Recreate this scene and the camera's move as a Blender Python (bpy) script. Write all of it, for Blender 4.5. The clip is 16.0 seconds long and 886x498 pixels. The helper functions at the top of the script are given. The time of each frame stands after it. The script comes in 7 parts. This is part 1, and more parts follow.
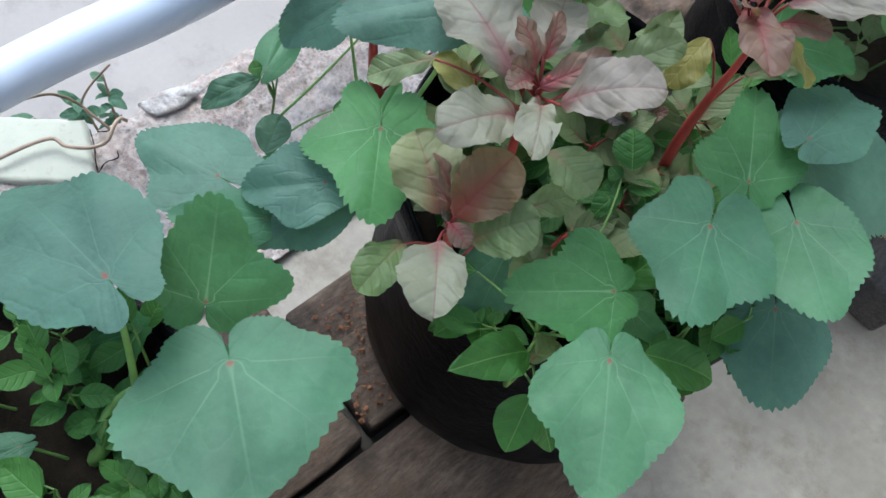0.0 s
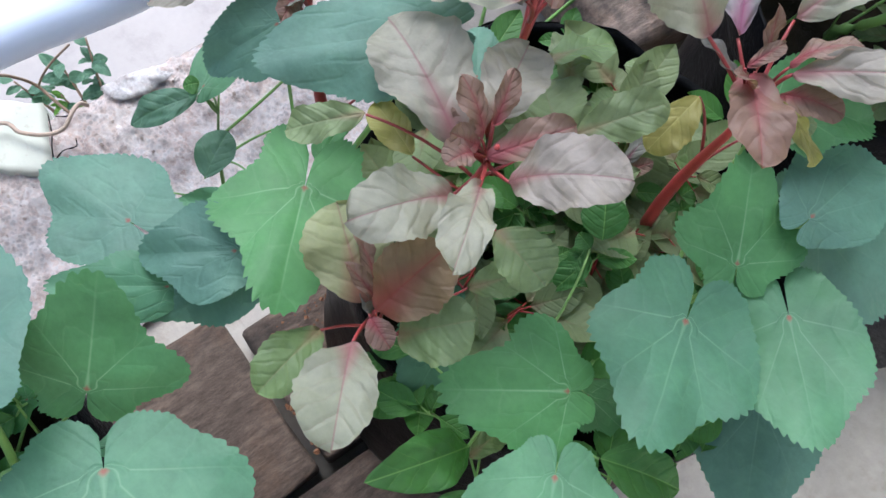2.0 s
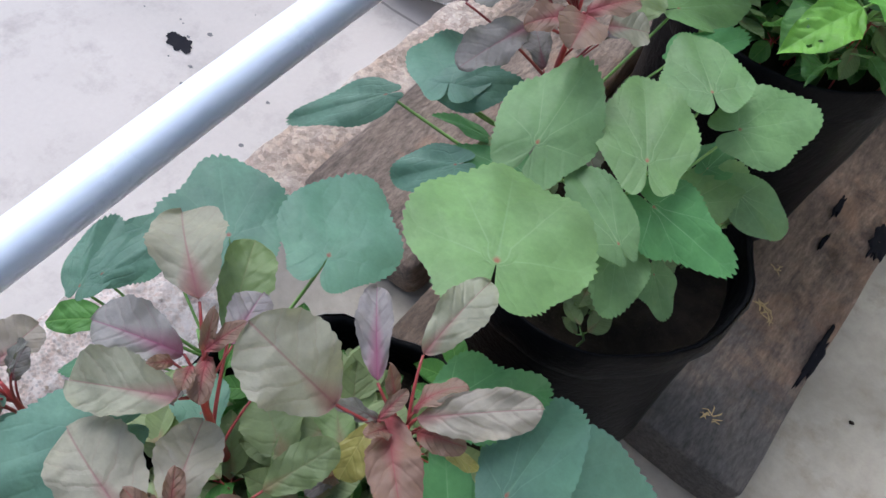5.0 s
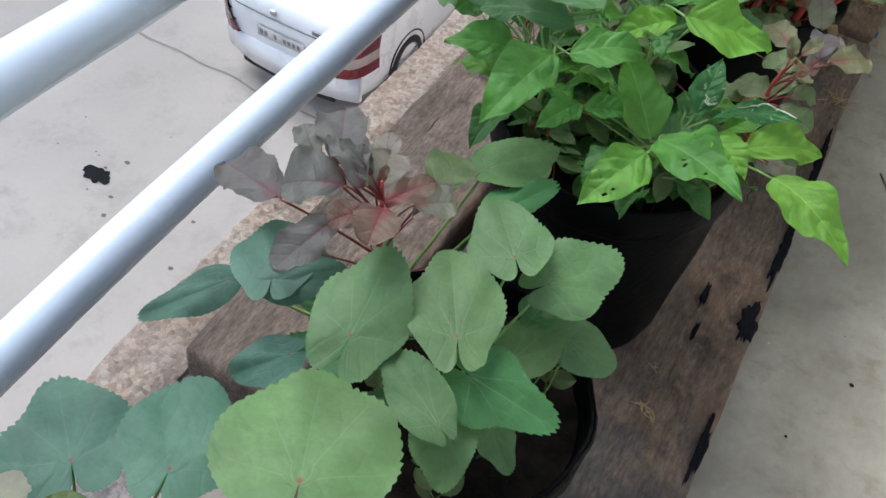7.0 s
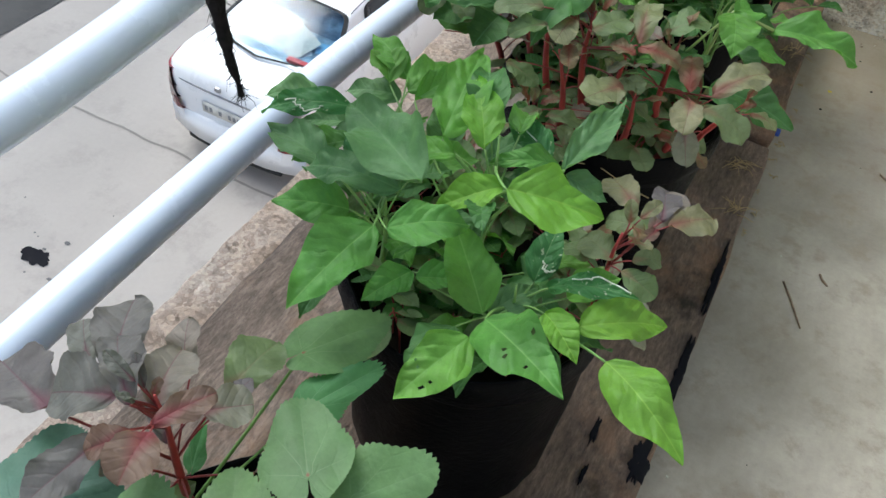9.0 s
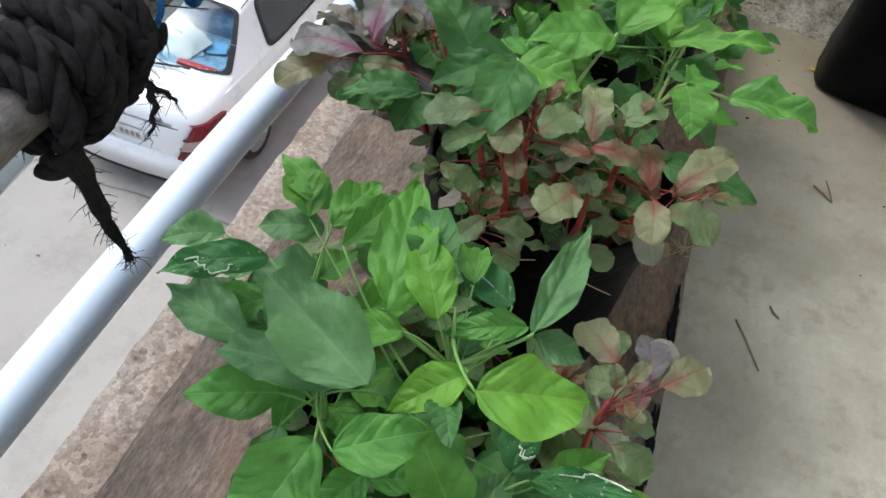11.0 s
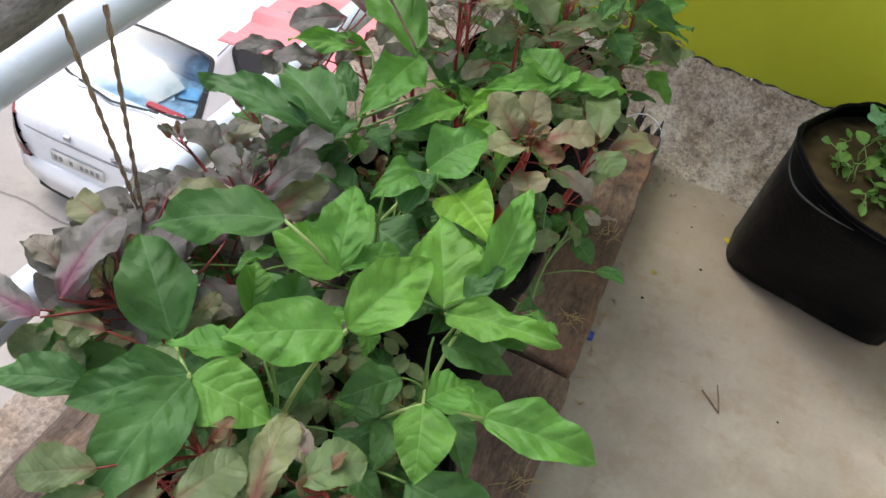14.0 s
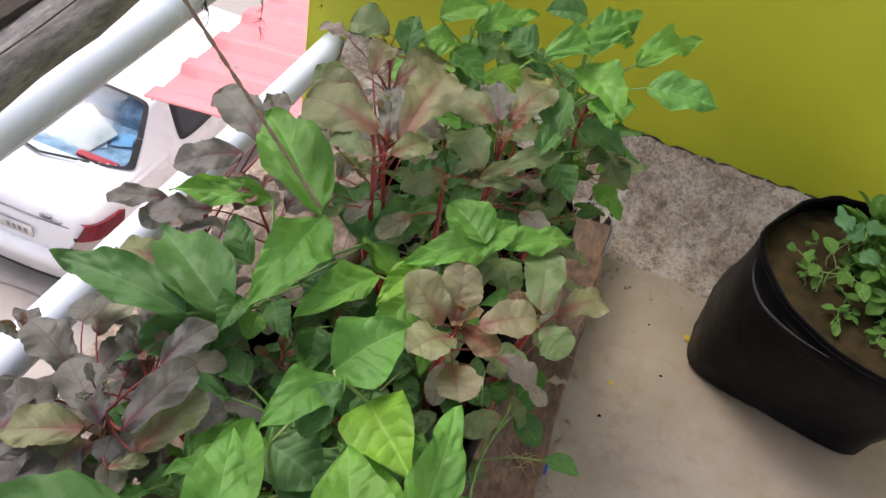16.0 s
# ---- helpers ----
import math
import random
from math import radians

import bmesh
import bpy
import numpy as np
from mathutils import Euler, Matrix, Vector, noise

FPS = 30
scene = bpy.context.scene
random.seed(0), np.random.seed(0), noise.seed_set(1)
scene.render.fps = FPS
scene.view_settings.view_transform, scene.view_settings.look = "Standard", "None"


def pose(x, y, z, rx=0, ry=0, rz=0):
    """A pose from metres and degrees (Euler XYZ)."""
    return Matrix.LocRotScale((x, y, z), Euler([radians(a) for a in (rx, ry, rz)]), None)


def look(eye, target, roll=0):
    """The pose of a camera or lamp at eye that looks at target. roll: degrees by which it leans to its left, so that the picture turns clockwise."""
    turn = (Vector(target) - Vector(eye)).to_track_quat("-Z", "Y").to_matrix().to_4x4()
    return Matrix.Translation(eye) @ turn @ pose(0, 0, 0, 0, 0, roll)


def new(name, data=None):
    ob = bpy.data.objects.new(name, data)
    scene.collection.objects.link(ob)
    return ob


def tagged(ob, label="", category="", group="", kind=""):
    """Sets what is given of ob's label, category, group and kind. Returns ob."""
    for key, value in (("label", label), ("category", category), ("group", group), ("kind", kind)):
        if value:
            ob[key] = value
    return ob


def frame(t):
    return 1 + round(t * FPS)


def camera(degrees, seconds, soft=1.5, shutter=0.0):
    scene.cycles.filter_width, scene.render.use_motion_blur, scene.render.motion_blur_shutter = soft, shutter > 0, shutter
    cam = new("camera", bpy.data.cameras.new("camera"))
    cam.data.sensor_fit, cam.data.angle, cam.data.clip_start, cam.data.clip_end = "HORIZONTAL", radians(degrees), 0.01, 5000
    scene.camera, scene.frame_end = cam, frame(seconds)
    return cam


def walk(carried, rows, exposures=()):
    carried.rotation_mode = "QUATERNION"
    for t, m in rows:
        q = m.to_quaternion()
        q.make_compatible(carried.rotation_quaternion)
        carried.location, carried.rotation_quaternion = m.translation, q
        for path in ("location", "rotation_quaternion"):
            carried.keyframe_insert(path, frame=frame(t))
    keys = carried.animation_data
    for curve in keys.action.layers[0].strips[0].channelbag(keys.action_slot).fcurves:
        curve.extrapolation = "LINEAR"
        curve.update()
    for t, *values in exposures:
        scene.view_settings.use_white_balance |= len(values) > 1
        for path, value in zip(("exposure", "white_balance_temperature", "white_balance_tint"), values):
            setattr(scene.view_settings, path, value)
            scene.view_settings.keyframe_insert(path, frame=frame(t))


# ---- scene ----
cam = camera(58.4, 16.0)
PATH = [
    (0, (0.023, 0.04, 0.995), (-0.464, 0.705, -0.828), 15.7),
    (0.5, (0.002, 0.073, 0.961), (-0.413, 0.709, -0.889), 16.6),
    (1, (-0.016, 0.095, 0.94), (-0.389, 0.735, -0.918), 18.7),
    (1.5, (-0.025, 0.12, 0.943), (-0.414, 0.74, -0.918), 19.7),
    (2, (-0.022, 0.143, 0.959), (-0.444, 0.712, -0.912), 18.1),
    (2.5, (-0.016, 0.168, 0.977), (-0.474, 0.755, -0.879), 18.0),
    (3, (-0.016, 0.192, 0.99), (-0.473, 0.842, -0.845), 19.2),
    (3.5, (-0.015, 0.22, 1.011), (-0.492, 0.912, -0.804), 16.3),
    (4, (-0.013, 0.249, 1.029), (-0.512, 1.015, -0.749), 13.2),
    (4.2, (-0.013, 0.26, 1.036), (-0.516, 1.065, -0.725), 12.9),
    (6.3, (0.031, 0.367, 1.132), (-0.483, 1.377, -0.515), 9.5),
    (6.5, (0.034, 0.379, 1.141), (-0.497, 1.405, -0.491), 7.9),
    (7, (0.049, 0.408, 1.159), (-0.463, 1.514, -0.427), 7.4),
    (7.5, (0.068, 0.446, 1.173), (-0.446, 1.594, -0.382), 7.0),
    (8, (0.087, 0.496, 1.178), (-0.441, 1.659, -0.361), 7.5),
    (8.5, (0.106, 0.553, 1.188), (-0.4, 1.774, -0.313), 10.3),
    (9, (0.106, 0.605, 1.194), (-0.395, 1.848, -0.29), 8.1),
    (9.2, (0.09, 0.629, 1.192), (-0.382, 1.886, -0.29), 8.3),
    (11.3, (-0.024, 0.858, 1.224), (-0.305, 2.136, -0.289), 9.4),
    (11.5, (-0.022, 0.897, 1.232), (-0.339, 2.17, -0.277), 9.7),
    (12, (-0.001, 0.974, 1.246), (-0.396, 2.237, -0.254), 9.3),
    (12.5, (0.039, 1.024, 1.267), (-0.336, 2.337, -0.194), 11.8),
    (13, (0.095, 1.091, 1.286), (-0.283, 2.416, -0.164), 11.6),
    (13.5, (0.139, 1.155, 1.304), (-0.23, 2.494, -0.136), 13.6),
    (14, (0.129, 1.253, 1.301), (-0.18, 2.598, -0.148), 14.1),
    (14.5, (0.087, 1.358, 1.302), (-0.169, 2.718, -0.142), 14.6),
    (15, (0.052, 1.444, 1.286), (-0.107, 2.803, -0.172), 16.1),
    (15.5, (0.036, 1.491, 1.292), (-0.102, 2.881, -0.139), 15.3),
    (16, (0.066, 1.527, 1.317), (-0.157, 2.94, -0.081), 14.8),
]
walk(cam, [(t, look(eye, target, roll)) for t, eye, target, roll in PATH], [(0, 0.64, 5350, 4), (1.0, 0.80, 5365, 6), (3.5, 0.98, 5400, 14), (6.5, 0.38, 5570, 5), (8, 0.53, 5620, 4), (9, 0.45, 5650, 2), (12.5, 0.55, 5780, 3), (16, 0.72, 6300, 16)])

# ---- daylight ----
world = bpy.data.worlds.new("sky")
scene.world = world
world.use_nodes = True
wn = world.node_tree
sky = wn.nodes.new("ShaderNodeTexSky")
sky.sky_type, sky.sun_disc = "NISHITA", False
sky.sun_elevation, sky.sun_rotation = radians(55), radians(-70)
sky.air_density, sky.dust_density, sky.ozone_density = 1.0, 6.0, 1.0
wn.links.new(sky.outputs[0], wn.nodes["Background"].inputs[0])
wn.nodes["Background"].inputs[1].default_value = 0.15
sun = new("sun", bpy.data.lights.new("sun", "SUN"))
sun.data.energy, sun.data.angle, sun.data.color = 1.2, radians(35), (1.0, 0.96, 0.9)
sun.matrix_world = look((-6, 2, 9), (0, 0, 0))


# ---- materials ----
def material(name, rough=0.7, metal=0.0):
    m = bpy.data.materials.new(name)
    m.use_nodes = True
    nt = m.node_tree
    b = nt.nodes["Principled BSDF"]
    b.inputs["Roughness"].default_value, b.inputs["Metallic"].default_value = rough, metal
    return m, nt, b


def node(nt, kind, **values):
    n = nt.nodes.new(kind)
    for key, value in values.items():
        n.inputs[key.replace("_", " ")].default_value = value
    return n


def noise_tex(nt, scale, detail=6.0, rough=0.6, coord="Object", stretch=(1, 1, 1)):
    tc, mp = nt.nodes.new("ShaderNodeTexCoord"), nt.nodes.new("ShaderNodeMapping")
    mp.inputs["Scale"].default_value = stretch
    nt.links.new(tc.outputs[coord], mp.inputs["Vector"])
    n = node(nt, "ShaderNodeTexNoise", Scale=scale, Detail=detail, Roughness=rough)
    nt.links.new(mp.outputs[0], n.inputs["Vector"])
    return n


def ramp(nt, fac, stops):
    r = nt.nodes.new("ShaderNodeValToRGB")
    e = r.color_ramp.elements
    while len(e) < len(stops):
        e.new(0.5)
    for el, (p, c) in zip(e, stops):
        el.position, el.color = p, (*c, 1) if len(c) == 3 else c
    nt.links.new(fac, r.inputs[0])
    return r.outputs[0]


def mixc(nt, fac, a, b, mode="MIX"):
    n = nt.nodes.new("ShaderNodeMix")
    n.data_type, n.blend_type = "RGBA", mode
    for slot, v in ((0, fac), (6, a), (7, b)):
        if hasattr(v, "is_output"):
            nt.links.new(v, n.inputs[slot])
        elif slot == 0:
            n.inputs[0].default_value = v
        else:
            n.inputs[slot].default_value = (*v, 1)
    return n.outputs[2]


def maths(nt, op, a, b=0.0, clamp=False):
    n = nt.nodes.new("ShaderNodeMath")
    n.operation, n.use_clamp = op, clamp
    for slot, v in ((0, a), (1, b)):
        if hasattr(v, "is_output"):
            nt.links.new(v, n.inputs[slot])
        else:
            n.inputs[slot].default_value = v
    return n.outputs[0]


def bump(nt, b, height, strength=0.3, dist=0.01):
    n = node(nt, "ShaderNodeBump", Strength=strength, Distance=dist)
    nt.links.new(height, n.inputs["Height"])
    nt.links.new(n.outputs[0], b.inputs["Normal"])


def concrete(name, light, dark, stain, grain=60.0, rough=0.85, bumps=0.25, blotch=1.6, soil=None):
    """Trowelled concrete; soil = (y, y, colour): washed-out soil that has dried on it between the two."""
    m, nt, b = material(name, rough)
    big, mid, fine = noise_tex(nt, blotch, 5), noise_tex(nt, blotch * 6, 8, 0.7), noise_tex(nt, grain, 6, 0.7)
    c = ramp(nt, big.outputs[0], [(0.32, dark), (0.62, light)])
    c = mixc(nt, ramp(nt, mid.outputs[0], [(0.52, (0, 0, 0)), (0.72, (0.75, 0.75, 0.75))]), c, stain)
    c = mixc(nt, 0.35, c, ramp(nt, fine.outputs[0], [(0.3, dark), (0.7, light)]), "OVERLAY")
    if soil:
        place = nt.nodes.new("ShaderNodeNewGeometry")
        sep = nt.nodes.new("ShaderNodeSeparateXYZ")
        nt.links.new(place.outputs["Position"], sep.inputs[0])
        far = maths(nt, "ADD", sep.outputs[1], maths(nt, "MULTIPLY", maths(nt, "SUBTRACT", mid.outputs[0], 0.5), 1.4))
        mark = nt.nodes.new("ShaderNodeMapRange")
        mark.interpolation_type = "SMOOTHSTEP"
        nt.links.new(far, mark.inputs[0])
        mark.inputs[1].default_value, mark.inputs[2].default_value = soil[0], soil[1]
        mark.inputs[3].default_value, mark.inputs[4].default_value = 0.0, 0.6
        c = mixc(nt, mark.outputs[0], c, soil[2])
    nt.links.new(c, b.inputs["Base Color"])
    bump(nt, b, maths(nt, "ADD", fine.outputs[0], mid.outputs[0]), bumps, 0.004)
    return m


def aggregate(name, light, dark, scale=55.0, patch=(0.62, 0.50, 0.39), size=6.5, pits=0.12):
    """Worn concrete, pitted, with specks of stone and dirt."""
    m, nt, b = material(name, 0.92)
    v = node(nt, "ShaderNodeTexVoronoi", Scale=scale, Randomness=1.0)
    tc = nt.nodes.new("ShaderNodeTexCoord")
    nt.links.new(tc.outputs["Object"], v.inputs["Vector"])
    big, mid, fine = noise_tex(nt, size, 7, 0.7), noise_tex(nt, 34, 9, 0.8), noise_tex(nt, 170, 6, 0.75)
    warm = tuple(c * k for c, k in zip(light, patch))
    c = ramp(nt, big.outputs[0], [(0.35, warm), (0.6, light)])
    c = mixc(nt, ramp(nt, mid.outputs[0], [(0.46, (0, 0, 0)), (0.70, (0.7,) * 3)]), c, dark)
    c = mixc(nt, 0.45, c, ramp(nt, fine.outputs[0], [(0.3, (0.25,) * 3), (0.7, (0.75,) * 3)]), "OVERLAY")
    cells = nt.nodes.new("ShaderNodeSeparateColor")
    nt.links.new(v.outputs["Color"], cells.inputs[0])
    c = mixc(nt, 0.38, c, ramp(nt, cells.outputs[0], [(0.1, (0.22, 0.2, 0.18)), (0.5, (0.5, 0.5, 0.5)), (0.9, (0.85, 0.82, 0.78))]), "OVERLAY")
    specks = ramp(nt, v.outputs["Distance"], [(0.05 + pits * 0.8, (min(1.0, pits),) * 3), (0.16 + pits, (0, 0, 0))])
    patches = noise_tex(nt, 14, 4, 0.6)
    specks = mixc(nt, 1.0, specks, ramp(nt, patches.outputs[0], [(0.42, (0.1,) * 3), (0.6, (1, 1, 1))]), "MULTIPLY")
    c = mixc(nt, specks, c, tuple(x * 0.6 for x in dark))
    nt.links.new(c, b.inputs["Base Color"])
    bump(nt, b, maths(nt, "ADD", maths(nt, "MULTIPLY", mid.outputs[0], 1.6), fine.outputs[0]), 0.9, 0.010)
    return m


def old_wood(name, light, dark, char=(0.012, 0.011, 0.01), along="y", rough=0.85, burnt=None):
    """Weathered timber; burnt = (y, y): charred before the first, sound past the second."""
    m, nt, b = material(name, rough)
    s = (5, 1.0, 5) if along == "y" else (1.0, 5, 5)
    grain, fine = noise_tex(nt, 9, 10, 0.75, stretch=s), noise_tex(nt, 60, 8, 0.78, stretch=(2.6, 0.7, 2.6))
    big = noise_tex(nt, 5, 6, 0.65)
    c = ramp(nt, grain.outputs[0], [(0.28, dark), (0.72, light)])
    mottle = noise_tex(nt, 11, 8, 0.7)
    c = mixc(nt, 0.6, c, ramp(nt, mottle.outputs[0], [(0.3, (0.3, 0.29, 0.28)), (0.7, (0.72, 0.68, 0.64))]), "OVERLAY")
    c = mixc(nt, 0.75, c, ramp(nt, fine.outputs[0], [(0.34, (0.16,) * 3), (0.66, (0.78,) * 3)]), "OVERLAY")
    rust = noise_tex(nt, 3.6, 7, 0.7)
    c = mixc(nt, ramp(nt, rust.outputs[0], [(0.54, (0, 0, 0)), (0.68, (0.6, 0.6, 0.6))]), c, tuple(k * w for k, w in zip(light, (1.15, 0.85, 0.6))))
    c = mixc(nt, ramp(nt, big.outputs[0], [(0.58, (0, 0, 0)), (0.70, (0.85, 0.85, 0.85))]), c, char)
    if burnt:
        place = nt.nodes.new("ShaderNodeNewGeometry")
        sep = nt.nodes.new("ShaderNodeSeparateXYZ")
        nt.links.new(place.outputs["Position"], sep.inputs[0])
        far = maths(nt, "ADD", sep.outputs[1], maths(nt, "MULTIPLY", maths(nt, "SUBTRACT", mottle.outputs[0], 0.5), 0.5))
        mark = nt.nodes.new("ShaderNodeMapRange")
        mark.interpolation_type = "SMOOTHSTEP"
        nt.links.new(far, mark.inputs[0])
        mark.inputs[1].default_value, mark.inputs[2].default_value = burnt
        mark.inputs[3].default_value, mark.inputs[4].default_value = 0.9, 0.0
        c = mixc(nt, mark.outputs[0], c, ramp(nt, fine.outputs[0], [(0.3, (0.022, 0.022, 0.024)), (0.7, (0.13, 0.125, 0.125))]))
    nt.links.new(c, b.inputs["Base Color"])
    bump(nt, b, maths(nt, "ADD", grain.outputs[0], fine.outputs[0]), 0.9, 0.008)
    return m


def plain(name, col, rough=0.5, metal=0.0, var=0.12, scale=12.0, bumps=0.1, coat=0.0, dirt=None, shine=0.5):
    """One coloured surface with faint mottling, dust and relief."""
    m, nt, b = material(name, rough, metal)
    n, f = noise_tex(nt, scale, 6), noise_tex(nt, scale * 9, 5, 0.7)
    lo, hi = tuple(c * (1 - var) for c in col), tuple(min(1, c * (1 + var)) for c in col)
    c = ramp(nt, n.outputs[0], [(0.3, lo), (0.7, hi)])
    if dirt:
        c = mixc(nt, ramp(nt, f.outputs[0], [(0.58, (0, 0, 0)), (0.75, (0.8, 0.8, 0.8))]), c, dirt)
    nt.links.new(c, b.inputs["Base Color"])
    nt.links.new(ramp(nt, n.outputs[0], [(0.3, (rough * 0.8,) * 3), (0.7, (min(1, rough * 1.2),) * 3)]), b.inputs["Roughness"])
    b.inputs["Coat Weight"].default_value = coat
    b.inputs["Specular IOR Level"].default_value = shine
    if bumps:
        bump(nt, b, maths(nt, "ADD", n.outputs[0], f.outputs[0]), bumps, 0.003)
    return m


def leaf_material(name, young, old, vein, blush=None, blush_size=0.6, palmate=False, rough=0.5, clear=0.3, speckle=None, pucker=0.7):
    """Leaf: veins and the blush of pigment round the midrib follow the blade's own (u, v) coordinates."""
    m, nt, b = material(name, rough)
    uv = nt.nodes.new("ShaderNodeUVMap")
    uv.uv_map = "blade"
    sep = nt.nodes.new("ShaderNodeSeparateXYZ")
    nt.links.new(uv.outputs[0], sep.inputs[0])
    u, v = sep.outputs[0], maths(nt, "ABSOLUTE", maths(nt, "SUBTRACT", sep.outputs[1], 0.5))
    info = nt.nodes.new("ShaderNodeObjectInfo")
    big, fine = noise_tex(nt, 22, 5), noise_tex(nt, 160, 5, 0.7)
    crumple = noise_tex(nt, 48, 3, 0.5)
    broad = noise_tex(nt, 8, 3)
    c = mixc(nt, info.outputs["Random"], young, old)
    c = mixc(nt, 0.4, c, ramp(nt, big.outputs[0], [(0.3, (0.32,) * 3), (0.7, (0.68,) * 3)]), "OVERLAY")
    c = mixc(nt, 0.2, c, ramp(nt, fine.outputs[0], [(0.3, (0.3,) * 3), (0.7, (0.7,) * 3)]), "OVERLAY")
    c = mixc(nt, 0.45, c, ramp(nt, broad.outputs[0], [(0.35, (0.36, 0.34, 0.36)), (0.65, (0.62, 0.64, 0.58))]), "OVERLAY")
    if palmate:
        near = None
        for a in (0.0, 0.19, 0.43):
            d = maths(nt, "ABSOLUTE", maths(nt, "SUBTRACT", maths(nt, "MULTIPLY", v, 2.0), a))
            d = maths(nt, "MULTIPLY", d, u)
            near = d if near is None else maths(nt, "MINIMUM", near, d)
        ribs = ramp(nt, near, [(0.0006, (0.85,) * 3), (0.0028, (0, 0, 0))])
        ribs = mixc(nt, 1.0, ribs, ramp(nt, u, [(0.25, (1, 1, 1)), (0.95, (0.12,) * 3)]), "MULTIPLY")
        wave = maths(nt, "PINGPONG", maths(nt, "ADD", maths(nt, "SUBTRACT", maths(nt, "MULTIPLY", u, 3.0), maths(nt, "MULTIPLY", near, 9.0)), maths(nt, "MULTIPLY", big.outputs[0], 1.1)), 0.5)
        side = ramp(nt, wave, [(0.0, (0.13,) * 3), (0.05, (0, 0, 0))])
        quilt = maths(nt, "ADD", maths(nt, "MULTIPLY", maths(nt, "MINIMUM", near, 0.04), 2.2), maths(nt, "MULTIPLY", maths(nt, "MINIMUM", wave, 0.16), 0.6))
    else:
        ribs = ramp(nt, v, [(0.004, (0.8,) * 3), (0.018, (0, 0, 0))])
        curve = maths(nt, "ADD", maths(nt, "MULTIPLY", v, -2.6), maths(nt, "MULTIPLY", maths(nt, "MULTIPLY", v, v), -2.0))
        wave = maths(nt, "PINGPONG", maths(nt, "ADD", maths(nt, "ADD", maths(nt, "MULTIPLY", u, 5.5), curve), maths(nt, "MULTIPLY", big.outputs[0], 1.8)), 0.5)
        side = ramp(nt, wave, [(0.0, (0.34,) * 3), (0.05, (0, 0, 0))])
        fading = noise_tex(nt, 30, 3)
        side = mixc(nt, 1.0, side, ramp(nt, fading.outputs[0], [(0.35, (0.2,) * 3), (0.65, (1, 1, 1))]), "MULTIPLY")
        quilt = maths(nt, "ADD", maths(nt, "MULTIPLY", maths(nt, "MINIMUM", v, 0.05), 3.0), maths(nt, "MULTIPLY", maths(nt, "MINIMUM", wave, 0.12 + 0.14 * pucker), pucker))
    if blush:
        d = maths(nt, "ADD", maths(nt, "MULTIPLY", u, 0.62), maths(nt, "MULTIPLY", v, 1.5))
        d = maths(nt, "ADD", d, maths(nt, "MULTIPLY", maths(nt, "SUBTRACT", big.outputs[0], 0.5), 0.35))
        c = mixc(nt, ramp(nt, d, [(blush_size * 0.35, (0.9,) * 3), (blush_size * 1.3, (0, 0, 0))]), c, blush)
    if speckle:
        spots = noise_tex(nt, 190, 2, 0.5)
        c = mixc(nt, ramp(nt, spots.outputs[0], [(0.66, (0, 0, 0)), (0.72, (0.7,) * 3)]), c, speckle)
    c = mixc(nt, maths(nt, "MULTIPLY", maths(nt, "MAXIMUM", ribs, side), 0.6), c, vein)
    if palmate:
        c = mixc(nt, ramp(nt, u, [(0.015, (0.8,) * 3), (0.05, (0, 0, 0))]), c, (0.26, 0.06, 0.05))
    nt.links.new(c, b.inputs["Base Color"])
    bump(nt, b, maths(nt, "ADD", maths(nt, "ADD", quilt, maths(nt, "MULTIPLY", fine.outputs[0], 0.12)), maths(nt, "MULTIPLY", crumple.outputs[0], 0.8)), 0.8, 0.0034)
    b.inputs["Specular IOR Level"].default_value = 0.27
    tl = nt.nodes.new("ShaderNodeBsdfTranslucent")
    nt.links.new(mixc(nt, 1.0, c, (1.5, 1.6, 0.9), "MULTIPLY"), tl.inputs[0])
    mx = nt.nodes.new("ShaderNodeMixShader")
    mx.inputs[0].default_value = clear
    nt.links.new(b.outputs[0], mx.inputs[1])
    nt.links.new(tl.outputs[0], mx.inputs[2])
    nt.links.new(mx.outputs[0], nt.nodes["Material Output"].inputs[0])
    return m


FLOOR = concrete("floor_concrete", (0.46, 0.43, 0.375), (0.235, 0.212, 0.178), (0.21, 0.172, 0.128), 70, 0.66, 0.3, 2.2, (1.95, 2.95, (0.36, 0.285, 0.195)))
YARD = concrete("yard_concrete", (0.40, 0.375, 0.35), (0.32, 0.30, 0.28), (0.26, 0.24, 0.225), 20, 0.85, 0.2, 0.35)
EDGE = aggregate("worn_concrete_edge", (0.62, 0.53, 0.46), (0.36, 0.29, 0.24), 110, (0.74, 0.66, 0.58))
FILLET = aggregate("rough_mortar", (0.84, 0.76, 0.63), (0.095, 0.07, 0.048), 125, (0.40, 0.31, 0.22), 6.0, 0.30)
EDGE_WHITE = aggregate("whitewashed_broken_edge", (0.95, 0.86, 0.80), (0.30, 0.25, 0.23), 165, (0.80, 0.74, 0.72), 9.0, 0.34)
# lighter grey than the bag: the sheen on its fold, as colour
FOLD_SHEEN = plain("grey_fold_sheen", (0.035, 0.036, 0.038), 0.55, bumps=0.6, shine=0.2)
PAINT = plain("yellow_green_paint", (0.52, 0.56, 0.024), 0.55, 0, 0.12, 2.2, 0.12)
# kept pale and neutral so the wall below reflects light onto the car
HOUSE = plain("house_paint", (0.72, 0.69, 0.62), 0.7, 0, 0.08, 3.0, 0.1)
PIPE = plain("white_pipe_paint", (0.70, 0.78, 0.92), 0.25, 0, 0.02, 9.0, 0.0)
